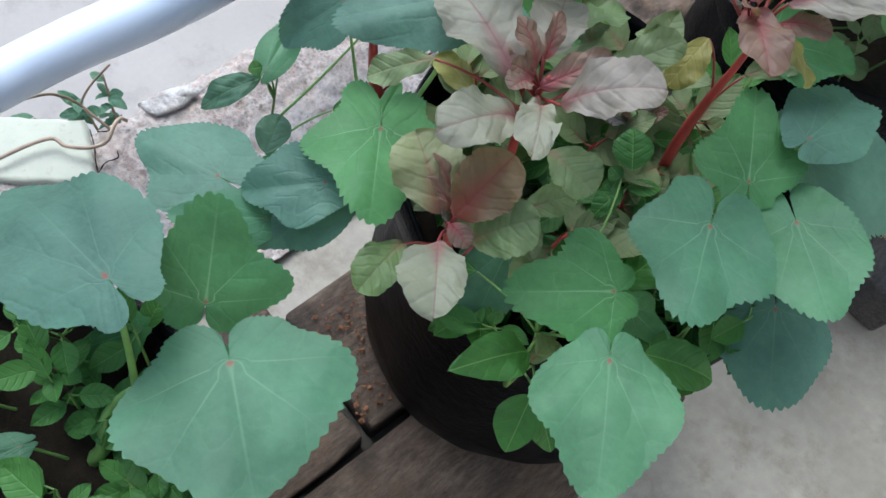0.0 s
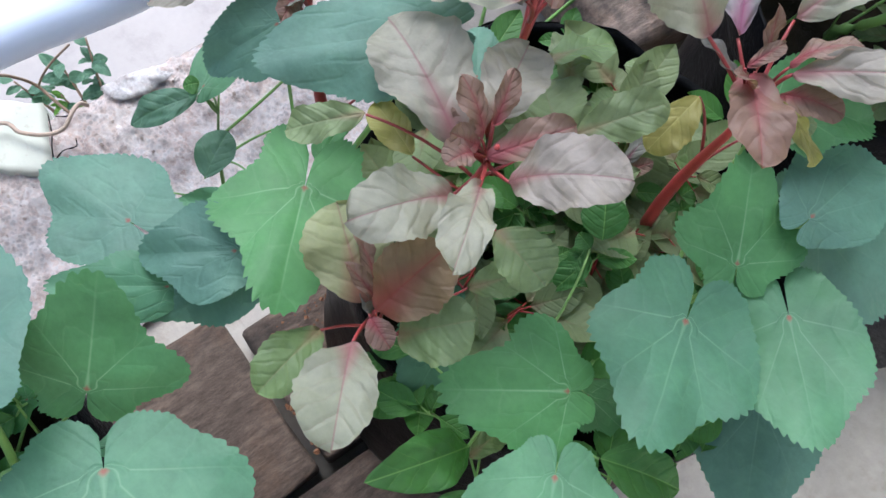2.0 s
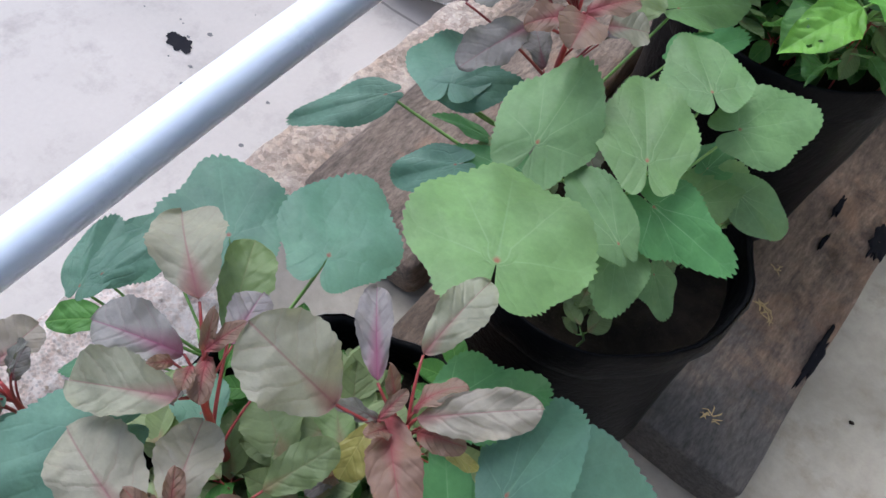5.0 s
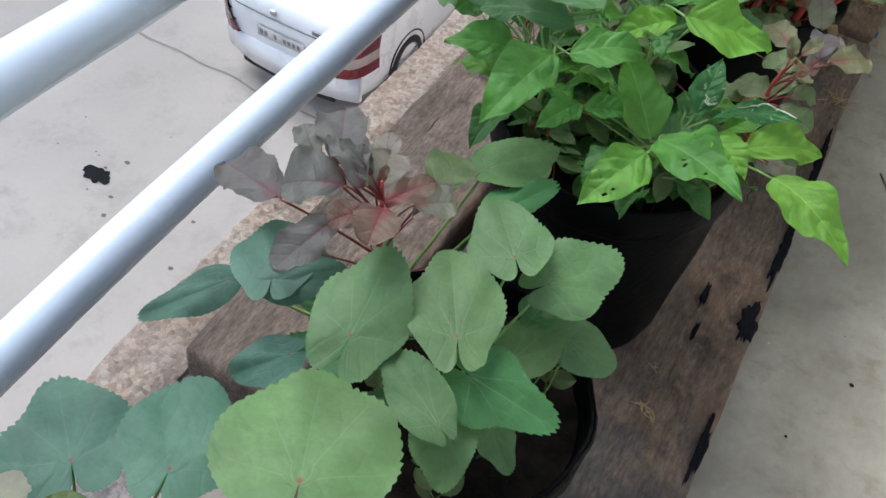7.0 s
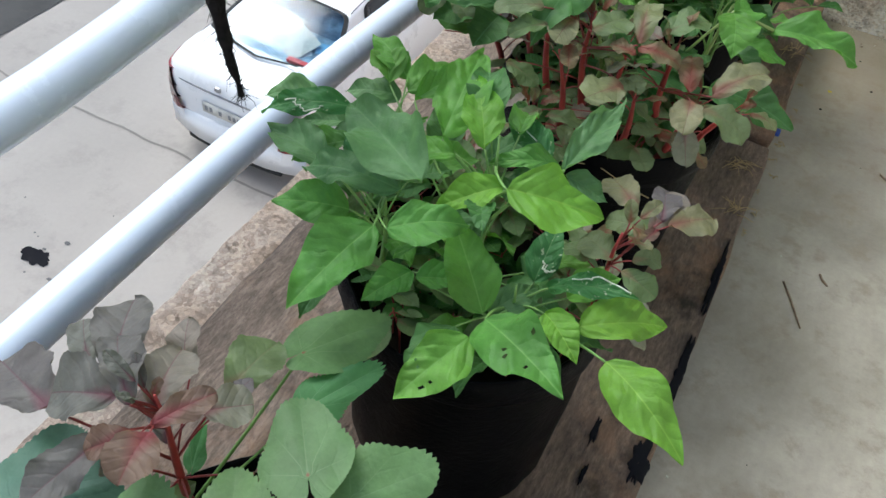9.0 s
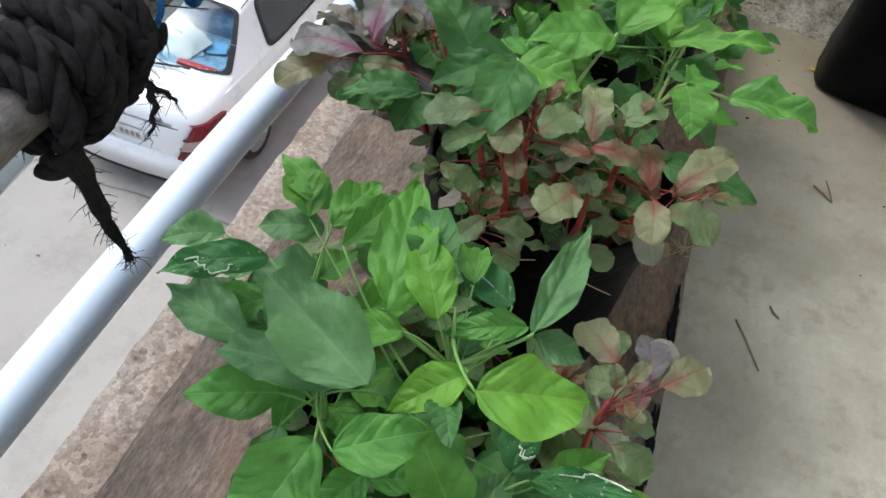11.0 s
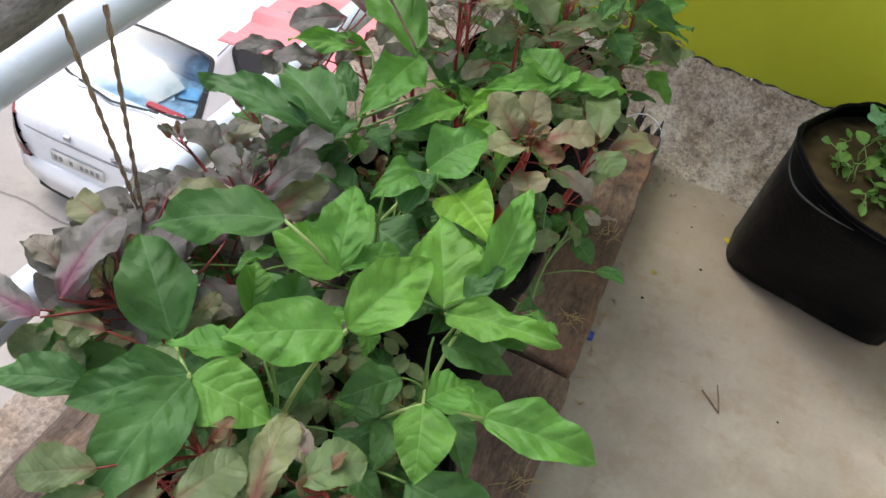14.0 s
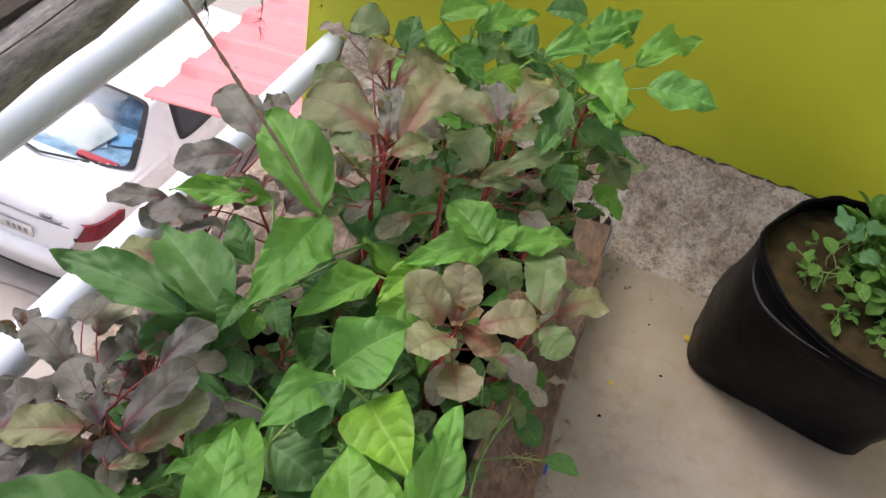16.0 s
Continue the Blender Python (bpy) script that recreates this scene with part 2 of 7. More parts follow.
WOOD_BROWN = old_wood("weathered_brown_wood", (0.36, 0.29, 0.24), (0.165, 0.128, 0.102))
# soil-stained wood, darkened further to paint in the shade around the bags
WOOD_EARTHY_SHADED = old_wood("soiled_shaded_wood", (0.20, 0.15, 0.112), (0.07, 0.052, 0.04))
WOOD_RUSSET = old_wood("russet_wood", (0.27, 0.19, 0.14), (0.10, 0.072, 0.052))
WOOD_BURNT = old_wood("plank_with_burnt_end", (0.29, 0.215, 0.165), (0.095, 0.07, 0.054), burnt=(0.88, 1.12))
WOOD_GREY = old_wood("silvery_pole_wood", (0.36, 0.355, 0.36), (0.15, 0.148, 0.152))
BAG = plain("black_plastic_bag", (0.003, 0.0032, 0.004), 0.36, 0, 0.3, 11.0, 0.6, shine=0.045)
SOIL = plain("dark_soil", (0.019, 0.0145, 0.0105), 0.95, 0, 0.6, 40.0, 1.0, 0.0, (0.055, 0.042, 0.03), shine=0.1)
DRY_SOIL = plain("damp_olive_soil", (0.040, 0.029, 0.012), 0.8, 0, 0.7, 20.0, 1.0, 0.0, (0.085, 0.062, 0.03), shine=0.12)
ROPE_BLUE = plain("blue_nylon_rope", (0.02, 0.105, 0.27), 0.6, 0, 0.3, 150.0, 0.35, shine=0.2)
ROPE_BLACK = plain("blackened_coir_rope", (0.018, 0.015, 0.014), 0.95, 0, 0.6, 200.0, 0.9, shine=0.15)
ROPE_COIR = plain("dark_coir_rope", (0.024, 0.021, 0.022), 0.95, 0, 0.6, 120.0, 0.9, 0.0, (0.085, 0.074, 0.07), shine=0.15)
ROPE_BROWN = plain("brown_jute", (0.27, 0.195, 0.14), 0.95, 0, 0.3, 200.0, 0.2)
CAR_WHITE = plain("white_car_paint", (0.90, 0.90, 0.91), 0.3, 0, 0.02, 3.0, 0.0, 0.6)
CAR_DARK = plain("dark_window_tint", (0.016, 0.02, 0.034), 0.22, 0, 0.1, 3.0, 0.0)
RUBBER = plain("black_rubber", (0.02, 0.02, 0.02), 0.75)
CHROME = plain("grey_metal", (0.45, 0.45, 0.46), 0.3, 0.8)
RED_LENS = plain("red_lamp_lens", (0.24, 0.006, 0.018), 0.15, 0, 0.1, 10.0, 0.0, 0.5)
CLEAR_LENS = plain("clear_lamp_lens", (0.6, 0.52, 0.5), 0.15)
PINK = plain("faded_red_sheet", (0.76, 0.20, 0.22), 0.5, 0, 0.1, 6.0, 0.1)
INK = plain("grey_lettering", (0.24, 0.24, 0.25), 0.6)
WOOD_BLACK = old_wood("blackened_wood", (0.11, 0.092, 0.08), (0.035, 0.03, 0.027))
PAPER = plain("pale_papers", (0.62, 0.60, 0.55), 0.8, 0, 0.25, 9.0)
SPOT = plain("faded_oil_spot", (0.10, 0.098, 0.10), 0.9)
TAR = plain("black_tar", (0.008, 0.008, 0.011), 0.8, shine=0.1)
ASPHALT = concrete("asphalt", (0.07, 0.068, 0.066), (0.04, 0.04, 0.04), (0.09, 0.08, 0.07), 60)
STRAW = plain("dry_straw", (0.42, 0.31, 0.15), 0.9)
BLUE_BIT = plain("blue_foil", (0.03, 0.07, 0.35), 0.3)
YELLOW_PETAL = plain("yellow_petal", (0.55, 0.42, 0.03), 0.7)
OKRA_OLIVE = leaf_material("olive_okra_leaf", (0.142, 0.238, 0.092), (0.122, 0.215, 0.092), (0.21, 0.32, 0.17), palmate=True, rough=0.5)
OKRA = leaf_material("okra_leaf", (0.084, 0.192, 0.102), (0.075, 0.172, 0.104), (0.18, 0.32, 0.2), palmate=True, rough=0.5)
OKRA_TEAL = leaf_material("bluish_okra_leaf", (0.105, 0.198, 0.148), (0.086, 0.172, 0.132), (0.14, 0.24, 0.18), palmate=True, rough=0.5)
OKRA_NEW = leaf_material("young_okra_leaf", (0.082, 0.21, 0.072), (0.078, 0.192, 0.08), (0.26, 0.42, 0.24), palmate=True, rough=0.5)
BEAN = leaf_material("bean_leaf", (0.135, 0.295, 0.047), (0.098, 0.25, 0.05), (0.20, 0.38, 0.1), rough=0.5, pucker=1.1)
BEAN_DULL = leaf_material("dull_bean_leaf", (0.108, 0.215, 0.086), (0.12, 0.232, 0.09), (0.17, 0.30, 0.13), rough=0.5, pucker=1.1)
BEAN_DARK = leaf_material("dark_bean_leaf", (0.066, 0.158, 0.046), (0.08, 0.182, 0.05), (0.14, 0.28, 0.12), rough=0.5, pucker=1.1)
BEAN_LIME = leaf_material("lime_bean_leaf", (0.175, 0.335, 0.04), (0.14, 0.31, 0.04), (0.28, 0.45, 0.08), rough=0.5, pucker=1.1)
BEAN_MINED = leaf_material("mined_bean_leaf", (0.06, 0.18, 0.055), (0.07, 0.2, 0.06), (0.2, 0.3, 0.14), rough=0.5, speckle=(0.5, 0.55, 0.4), pucker=1.1)
AMA_OLIVE = leaf_material("olive_amaranth_leaf", (0.19, 0.215, 0.105), (0.225, 0.205, 0.125), (0.17, 0.085, 0.07), blush=(0.20, 0.085, 0.06), blush_size=0.38, rough=0.5)
AMA = leaf_material("amaranth_leaf", (0.208, 0.216, 0.158), (0.245, 0.21, 0.188), (0.19, 0.07, 0.085), blush=(0.21, 0.10, 0.10), blush_size=0.30, rough=0.5)
AMA_GREEN = leaf_material("green_amaranth_leaf", (0.125, 0.187, 0.074), (0.165, 0.205, 0.102), (0.17, 0.17, 0.09), blush=(0.18, 0.14, 0.08), blush_size=0.25, rough=0.5)
AMA_VIOLET = leaf_material("violet_amaranth_leaf", (0.192, 0.174, 0.182), (0.215, 0.205, 0.20), (0.20, 0.045, 0.11), blush=(0.20, 0.075, 0.125), blush_size=0.42, rough=0.5)
AMA_PURPLE = leaf_material("purple_amaranth_leaf", (0.135, 0.122, 0.122), (0.15, 0.155, 0.136), (0.12, 0.04, 0.06), blush=(0.13, 0.055, 0.07), blush_size=0.24, rough=0.5)
AMA_RED = leaf_material("red_amaranth_leaf", (0.16, 0.098, 0.075), (0.172, 0.118, 0.09), (0.19, 0.04, 0.045), blush=(0.195, 0.042, 0.052), blush_size=0.5, rough=0.5)
AMA_RUST = leaf_material("rusty_amaranth_leaf", (0.17, 0.115, 0.062), (0.155, 0.13, 0.07), (0.19, 0.04, 0.03), blush=(0.19, 0.048, 0.034), blush_size=0.55, rough=0.5)
# dark green includes the deep shade that low weeds stand in
WEED = leaf_material("shaded_seedling_leaf", (0.046, 0.14, 0.028), (0.07, 0.17, 0.04), (0.2, 0.35, 0.1), rough=0.5)
SPROUT = leaf_material("bright_sprout_leaf", (0.085, 0.19, 0.035), (0.11, 0.225, 0.04), (0.22, 0.4, 0.1), rough=0.5)
YELLOWED = leaf_material("yellowing_leaf", (0.30, 0.29, 0.11), (0.26, 0.24, 0.07), (0.4, 0.36, 0.15), rough=0.5)
INK_PALE = plain("pale_grey_cord", (0.42, 0.42, 0.42), 0.8)
WEED_TEAL = leaf_material("dull_teal_leaf", (0.072, 0.148, 0.10), (0.085, 0.165, 0.11), (0.11, 0.2, 0.13), rough=0.5)
TRAIL = plain("pale_mine_trail", (0.55, 0.6, 0.46), 0.7)
STEM_GREEN = plain("green_stem", (0.16, 0.29, 0.07), 0.5, 0, 0.2, 60.0)
STEM_PALE = plain("pale_green_stalk", (0.30, 0.40, 0.13), 0.5, 0, 0.15, 60.0)
STEM_RED = plain("red_stem", (0.30, 0.04, 0.035), 0.45, 0, 0.25, 60.0)
STEM_PINK = plain("pale_red_stalk", (0.21, 0.030, 0.028), 0.45, 0, 0.2, 60.0)
DRY_TWIG = plain("dry_twig", (0.21, 0.15, 0.10), 0.85, 0, 0.3, 60.0)
CRACK = plain("dark_crack", (0.19, 0.175, 0.16), 0.95)
PALE_PAINT = plain("pale_lime_wash", (0.47, 0.485, 0.40), 0.8, 0, 0.1, 9.0, 0.2, 0.0, (0.36, 0.31, 0.25))
WOOD_RED = plain("rust_brown_wood_stain", (0.22, 0.10, 0.045), 0.9, 0, 0.4, 16.0, 0.5)
GLASS, gn, gb = material("car_glass", 0.03)
gt, gg, gm = gn.nodes.new("ShaderNodeBsdfTransparent"), gn.nodes.new("ShaderNodeBsdfGlossy"), gn.nodes.new("ShaderNodeMixShader")
gt.inputs[0].default_value, gg.inputs["Roughness"].default_value = (0.74, 0.85, 0.92, 1), 0.03
gf = gn.nodes.new("ShaderNodeFresnel")
gf.inputs[0].default_value = 1.3
for a, b in ((gf.outputs[0], gm.inputs[0]), (gt.outputs[0], gm.inputs[1]), (gg.outputs[0], gm.inputs[2]), (gm.outputs[0], gn.nodes["Material Output"].inputs[0])):
    gn.links.new(a, b)


# ---- building helpers ----
def mesh_of(name, verts, faces, mat, smooth=True):
    me = bpy.data.meshes.new(name)
    me.from_pydata([tuple(map(float, v)) for v in verts], [], faces)
    me.materials.append(mat)
    if smooth:
        me.polygons.foreach_set("use_smooth", [True] * len(me.polygons))
    me.update()
    return me


def thing(name, at, label, category, group="", kind=""):
    ob = new(name)
    ob.empty_display_size = 0.05
    ob.location = at
    return tagged(ob, label, category, group, kind)


def part(name, bm, mat, parent=None, label="", smooth=True):
    """Links a bmesh or (verts, faces), made in world coordinates, as one mesh object under its parent."""
    if isinstance(bm, tuple):
        me = mesh_of(name, bm[0], bm[1], mat, smooth)
    else:
        me = bpy.data.meshes.new(name)
        bm.to_mesh(me)
        bm.free()
        me.materials.append(mat)
        if smooth:
            me.polygons.foreach_set("use_smooth", [True] * len(me.polygons))
    ob = new(name, me)
    if parent:
        ob.parent = parent
        top = parent.parent or parent
        me.transform(Matrix.Translation(-Vector(top.location)))
    if label:
        ob["label"] = label
    return ob


def box(x0, x1, y0, y1, z0, z1, bevel=0.0, segs=2, cuts=0, rough=0.0, seed=0):
    """A box between the limits, with rounded edges and, if asked, uneven faces."""
    bm = bmesh.new()
    bmesh.ops.create_cube(bm, size=1)
    for v in bm.verts:
        v.co = ((x0 + x1) / 2 + v.co.x * (x1 - x0), (y0 + y1) / 2 + v.co.y * (y1 - y0), (z0 + z1) / 2 + v.co.z * (z1 - z0))
    if bevel:
        bmesh.ops.bevel(bm, geom=bm.edges[:], offset=bevel, segments=segs, affect="EDGES", profile=0.6)
    if cuts:
        long = [e for e in bm.edges if e.calc_length() > max(x1 - x0, y1 - y0, z1 - z0) * 0.6]
        bmesh.ops.subdivide_edges(bm, edges=long, cuts=cuts, use_grid_fill=True)
        wide = [e for e in bm.edges if e.calc_length() > 0.08 and abs((e.verts[0].co - e.verts[1].co).normalized().y) < 0.5]
        bmesh.ops.subdivide_edges(bm, edges=wide, cuts=3, use_grid_fill=True)
    if rough:
        for v in bm.verts:
            n = noise.noise_vector(v.co * 9 + Vector((seed, 0, 0))) + 0.5 * noise.noise_vector(v.co * 31 + Vector((seed, 5, 0)))
            v.co += n * rough
    return bm


def tube(points, radii, sides=8, caps=True):
    """(verts, faces) of a tube along the points."""
    pts = [Vector(p) for p in points]
    if not hasattr(radii, "__len__"):
        radii = [radii] * len(pts)
    verts, faces = [], []
    ref = Vector((0.31, 0.17, 0.93))
    for i, p in enumerate(pts):
        d = (pts[min(i + 1, len(pts) - 1)] - pts[max(i - 1, 0)]).normalized()
        a = d.cross(ref if abs(d.dot(ref)) < 0.95 else Vector((1, 0, 0))).normalized()
        b = d.cross(a)
        for k in range(sides):
            t = 2 * math.pi * k / sides
            verts.append(p + (a * math.cos(t) + b * math.sin(t)) * radii[i])
    for i in range(len(pts) - 1):
        for k in range(sides):
            k2 = (k + 1) % sides
            faces.append((i * sides + k, i * sides + k2, (i + 1) * sides + k2, (i + 1) * sides + k))
    if caps:
        faces.append(tuple(range(sides))[::-1])
        faces.append(tuple(range((len(pts) - 1) * sides, len(pts) * sides)))
    return verts, faces


def joined(*shapes):
    verts, faces = [], []
    for v, f in shapes:
        n = len(verts)
        verts += list(v)
        faces += [tuple(i + n for i in q) for q in f]
    return verts, faces


def bow(a, b, sag=0.0, n=7, side=(0, 0, 0)):
    """Points from a to b, bowed upwards by sag."""
    a, b, s = Vector(a), Vector(b), Vector(side)
    return [a.lerp(b, i / (n - 1)) + (Vector((0, 0, sag)) + s) * (4 * (i / (n - 1)) * (1 - i / (n - 1))) for i in range(n)]


def lathe(profile, centre, sides=40, wobble=0.0, seed=0.0):
    """(verts, faces) of a turned shape from (radius, z) pairs, a little crumpled."""
    verts, faces = [], []
    for r, z in profile:
        for k in range(sides):
            t = 2 * math.pi * k / sides
            n = noise.noise(Vector((math.cos(t) * 1.6 + seed, math.sin(t) * 1.6, z * 7))) + 0.5 * noise.noise(Vector((math.cos(t) * 5 + seed, math.sin(t) * 5, z * 15)))
            rr = r * (1 + wobble * n)
            verts.append((centre[0] + rr * math.cos(t), centre[1] + rr * math.sin(t), centre[2] + z + (wobble * 0.12 * n if r > 0.02 else 0)))
    m = len(profile)
    for i in range(m - 1):
        for k in range(sides):
            k2 = (k + 1) % sides
            faces.append((i * sides + k, i * sides + k2, (i + 1) * sides + k2, (i + 1) * sides + k))
    return verts, faces


# ---- the place ----
WALL_Y, SLAB_X, YARD_Z = 3.28, -0.67, -4.4


def sheet(x0, x1, y0, y1, z, nx, ny, rough=0.0, freq=6.0):
    verts = []
    for j in range(ny + 1):
        for i in range(nx + 1):
            x, y = x0 + (x1 - x0) * i / nx, y0 + (y1 - y0) * j / ny
            verts.append((x, y, z + rough * noise.noise(Vector((x * freq, y * freq, 3.1)))))
    faces = [(j * (nx + 1) + i, j * (nx + 1) + i + 1, (j + 1) * (nx + 1) + i + 1, (j + 1) * (nx + 1) + i) for j in range(ny) for i in range(nx)]
    return verts, faces


tagged(part("ground", sheet(-600, 600, -600, 600, YARD_Z, 8, 8), YARD), "pale concrete yard below the balcony", "ground", kind="structure")
tagged(part("floor", box(-0.56, 2.2, -2.5, WALL_Y, -0.16, 0.0), FLOOR, smooth=False), "bare stained concrete balcony floor", "floor", kind="structure")


def slab_edge(ya, yb):
    """The broken strip of rough concrete along the open side."""
    white = yb < 1.0
    inner = -0.36 if white else -0.54
    nx, ny = (64, int(260 * (yb - ya))) if white else (26, int(170 * (yb - ya)))
    verts, faces = [], []
    for j in range(ny + 1):
        y = ya + (yb - ya) * j / ny
        ragged = 0.006 * noise.noise(Vector((0, y * 4, 1))) + 0.004 * noise.noise(Vector((0, y * 17, 2)))
        for i in range(nx + 1):
            f = i / nx
            x = SLAB_X + ragged + (inner - SLAB_X - ragged) * f
            z = 0.008 + 0.007 * (0.5 + noise.noise(Vector((x * 15, y * 15, 0)))) + (0.007 if white else 0.0035) * noise.noise(Vector((x * 48, y * 48, 4))) + (0.005 if white else 0.0018) * noise.noise(Vector((x * 110, y * 110, 9)))
            if i == 0:
                z = -0.17
            elif i == 1:
                x, z = SLAB_X + ragged + 0.003, z - 0.02
            verts.append((x, y, z))
    for j in range(ny):
        for i in range(nx):
            a = j * (nx + 1) + i
            faces.append((a, a + 1, a + nx + 2, a + nx + 1))
    return verts, faces


def chips(count, x0, x1, y0, y1, z, big, seed):
    """Loose stones and broken crumbs of concrete, one mass."""
    rg = random.Random(seed)
    verts, faces = [], []
    base = [Vector(p).normalized() for p in ((1, 1, 1), (-1, 1, 0.9), (-1, -1, 1), (1, -1, 0.8), (1.2, 1, -1), (-1, 1.1, -1), (-1, -1.2, -1), (1, -1, -1))]
    quads = ((0, 1, 2, 3), (4, 7, 6, 5), (0, 4, 5, 1), (1, 5, 6, 2), (2, 6, 7, 3), (3, 7, 4, 0))
    for i in range(count):
        s = big * rg.uniform(0.25, 1.0) ** 2
        c = Vector((rg.uniform(x0, x1), rg.uniform(y0, y1), z + s * 0.2))
        turn = Euler((rg.uniform(0, 6), rg.uniform(0, 6), rg.uniform(0, 6))).to_matrix()
        n = len(verts)
        verts += [c + turn @ (p * s * rg.uniform(0.6, 1.2)) for p in base]
        faces += [tuple(n + k for k in q) for q in quads]
    return verts, faces


tagged(part("slab_edge", slab_edge(-0.6, 0.60), EDGE_WHITE), "broken whitewashed concrete rim of the balcony slab", "trim", kind="structure")
tagged(part("slab_edge", slab_edge(0.60, WALL_Y), EDGE), "broken rough concrete rim of the balcony slab", "trim", kind="structure")
tagged(part("wall_north", box(-0.72, 2.2, WALL_Y, WALL_Y + 0.15, -0.16, 3.0), PAINT, smooth=False), "yellow-green painted wall", "wall", kind="structure")
# east and south walls are unseen additions that close off light from those sides
tagged(part("wall_east", box(2.2, 2.35, -2.5, WALL_Y + 0.15, -0.16, 3.0), HOUSE, smooth=False), "plain unseen wall added to close the balcony", "wall", kind="structure")
tagged(part("wall_south", box(-0.56, 2.2, -2.65, -2.5, -0.16, 3.0), HOUSE, smooth=False), "plain unseen wall added to close the balcony", "wall", kind="structure")
tagged(part("wall_below", box(-0.70, -0.4, -2.5, 14.0, YARD_Z, -0.17), HOUSE, smooth=False), "plain wall of the storey below", "wall", kind="structure")


def fillet():
    """Rough sloping mortar at the foot of the wall."""
    nx, ny = 260, 22
    verts, faces = [], []
    for j in range(ny + 1):
        f = j / ny
        for i in range(nx + 1):
            x = -0.6 + 2.8 * i / nx
            toe = 0.235 + 0.03 * noise.noise(Vector((x * 5, 0, 7))) + 0.02 * noise.noise(Vector((x * 16, 0, 8)))
            top = 0.21 + 0.012 * noise.noise(Vector((x * 7, 3, 7))) + 0.008 * noise.noise(Vector((x * 24, 3, 7)))
            y = WALL_Y - 0.012 - toe * (1 - f) ** 1.0
            z = top * (0.16 * f + 0.84 * f ** 2.0) + 0.004 * min(1, 6 * f)
            k = 0.007 * min(1, 4 * f) * (1 if j < ny else 0.3)
            n = noise.noise(Vector((x * 18, f * 4, 1))) + 1.2 * noise.noise(Vector((x * 60, f * 14, 1)))
            verts.append((x, y - k * n * 0.4, z + k * n - (0.012 if j == 0 else 0)))
    for i in range(nx + 1):
        x = -0.6 + 2.8 * i / nx
        verts.append((x, WALL_Y + 0.01, verts[ny * (nx + 1) + i][2] - 0.004))
    for j in range(ny + 1):
        for i in range(nx):
            a = j * (nx + 1) + i
            faces.append((a, a + 1, a + nx + 2, a + nx + 1))
    return verts, faces


tagged(part("baseboard", fillet(), FILLET), "rough crumbling mortar at the wall's foot", "trim", kind="structure")

tagged(part("rubble", chips(900, SLAB_X + 0.02, -0.545, -1.0, 3.0, 0.012, 0.004, 8), EDGE, smooth=False), "loose grit and crumbs of broken concrete on the slab rim", "rubble", kind="stuff")
tagged(part("rubble", chips(600, -0.4, 1.2, WALL_Y - 0.33, WALL_Y - 0.17, 0.002, 0.0045, 9), FILLET, smooth=False), "crumbs of mortar fallen along the wall's foot", "rubble", kind="stuff")

tagged(part("soil_crumbs", chips(330, -0.25, -0.11, 0.16, 0.28, 0.0885, 0.0042, 14), WOOD_RED, smooth=False), "loose brown soil crumbs spilt on the plank", "soil", kind="stuff")
tagged(part("rubble", chips(90, -0.1, 1.2, WALL_Y - 0.022, WALL_Y - 0.004, 0.213, 0.006, 10), PALE_PAINT, smooth=False), "flakes of pale plaster along the broken paint edge", "rubble", kind="stuff")

# railing of painted pipe
rail = thing("railing", (-0.64, -2.4, 0.0), "white painted steel pipe railing along the balcony edge", "railing")
LOWER = [(-2.4, 0.19), (-0.2, 0.192), (0.12, 0.194), (0.3, 0.203), (0.8, 0.226), (1.2, 0.232), (1.7, 0.230), (2.2, 0.204), (2.7, 0.178), (WALL_Y + 0.02, 0.155)]


def flowing(points, n=6):
    """Points of a flowing curve through the given ones."""
    p = [Vector(q) for q in points]
    p = [p[0] * 2 - p[1]] + p + [p[-1] * 2 - p[-2]]
    out = []
    for a, b, c, d in zip(p, p[1:], p[2:], p[3:]):
        for i in range(n):
            t = i / n
            out.append(0.5 * (2 * b + (c - a) * t + (2 * a - 5 * b + 4 * c - d) * t * t + (3 * b - a - 3 * c + d) * t ** 3))
    return out + [p[-2]]


lower = flowing([(-0.655 if y < 0.2 else -0.64, y, z) for y, z in LOWER])
part("rail", tube(lower, [float(np.interp(p.y, (0.12, 0.34), (0.0308, 0.035))) for p in lower], 28), PIPE, rail, "lower pipe, slightly bent")
UPPER = [(-2.4, 0.577), (0.3, 0.577), (0.7, 0.573), (1.1, 0.561), (1.64, 0.600), (1.95, 0.607), (2.25, 0.598), (WALL_Y + 0.02, 0.59)]
part("rail", tube(flowing([(-0.64, y, z) for y, z in UPPER]), 0.0335, 28), PIPE, rail, "upper pipe, slightly bent")
part("post", tube([(-0.64, -2.36, -0.02), (-0.64, -2.36, 0.95)], 0.03, 20), PIPE, rail)

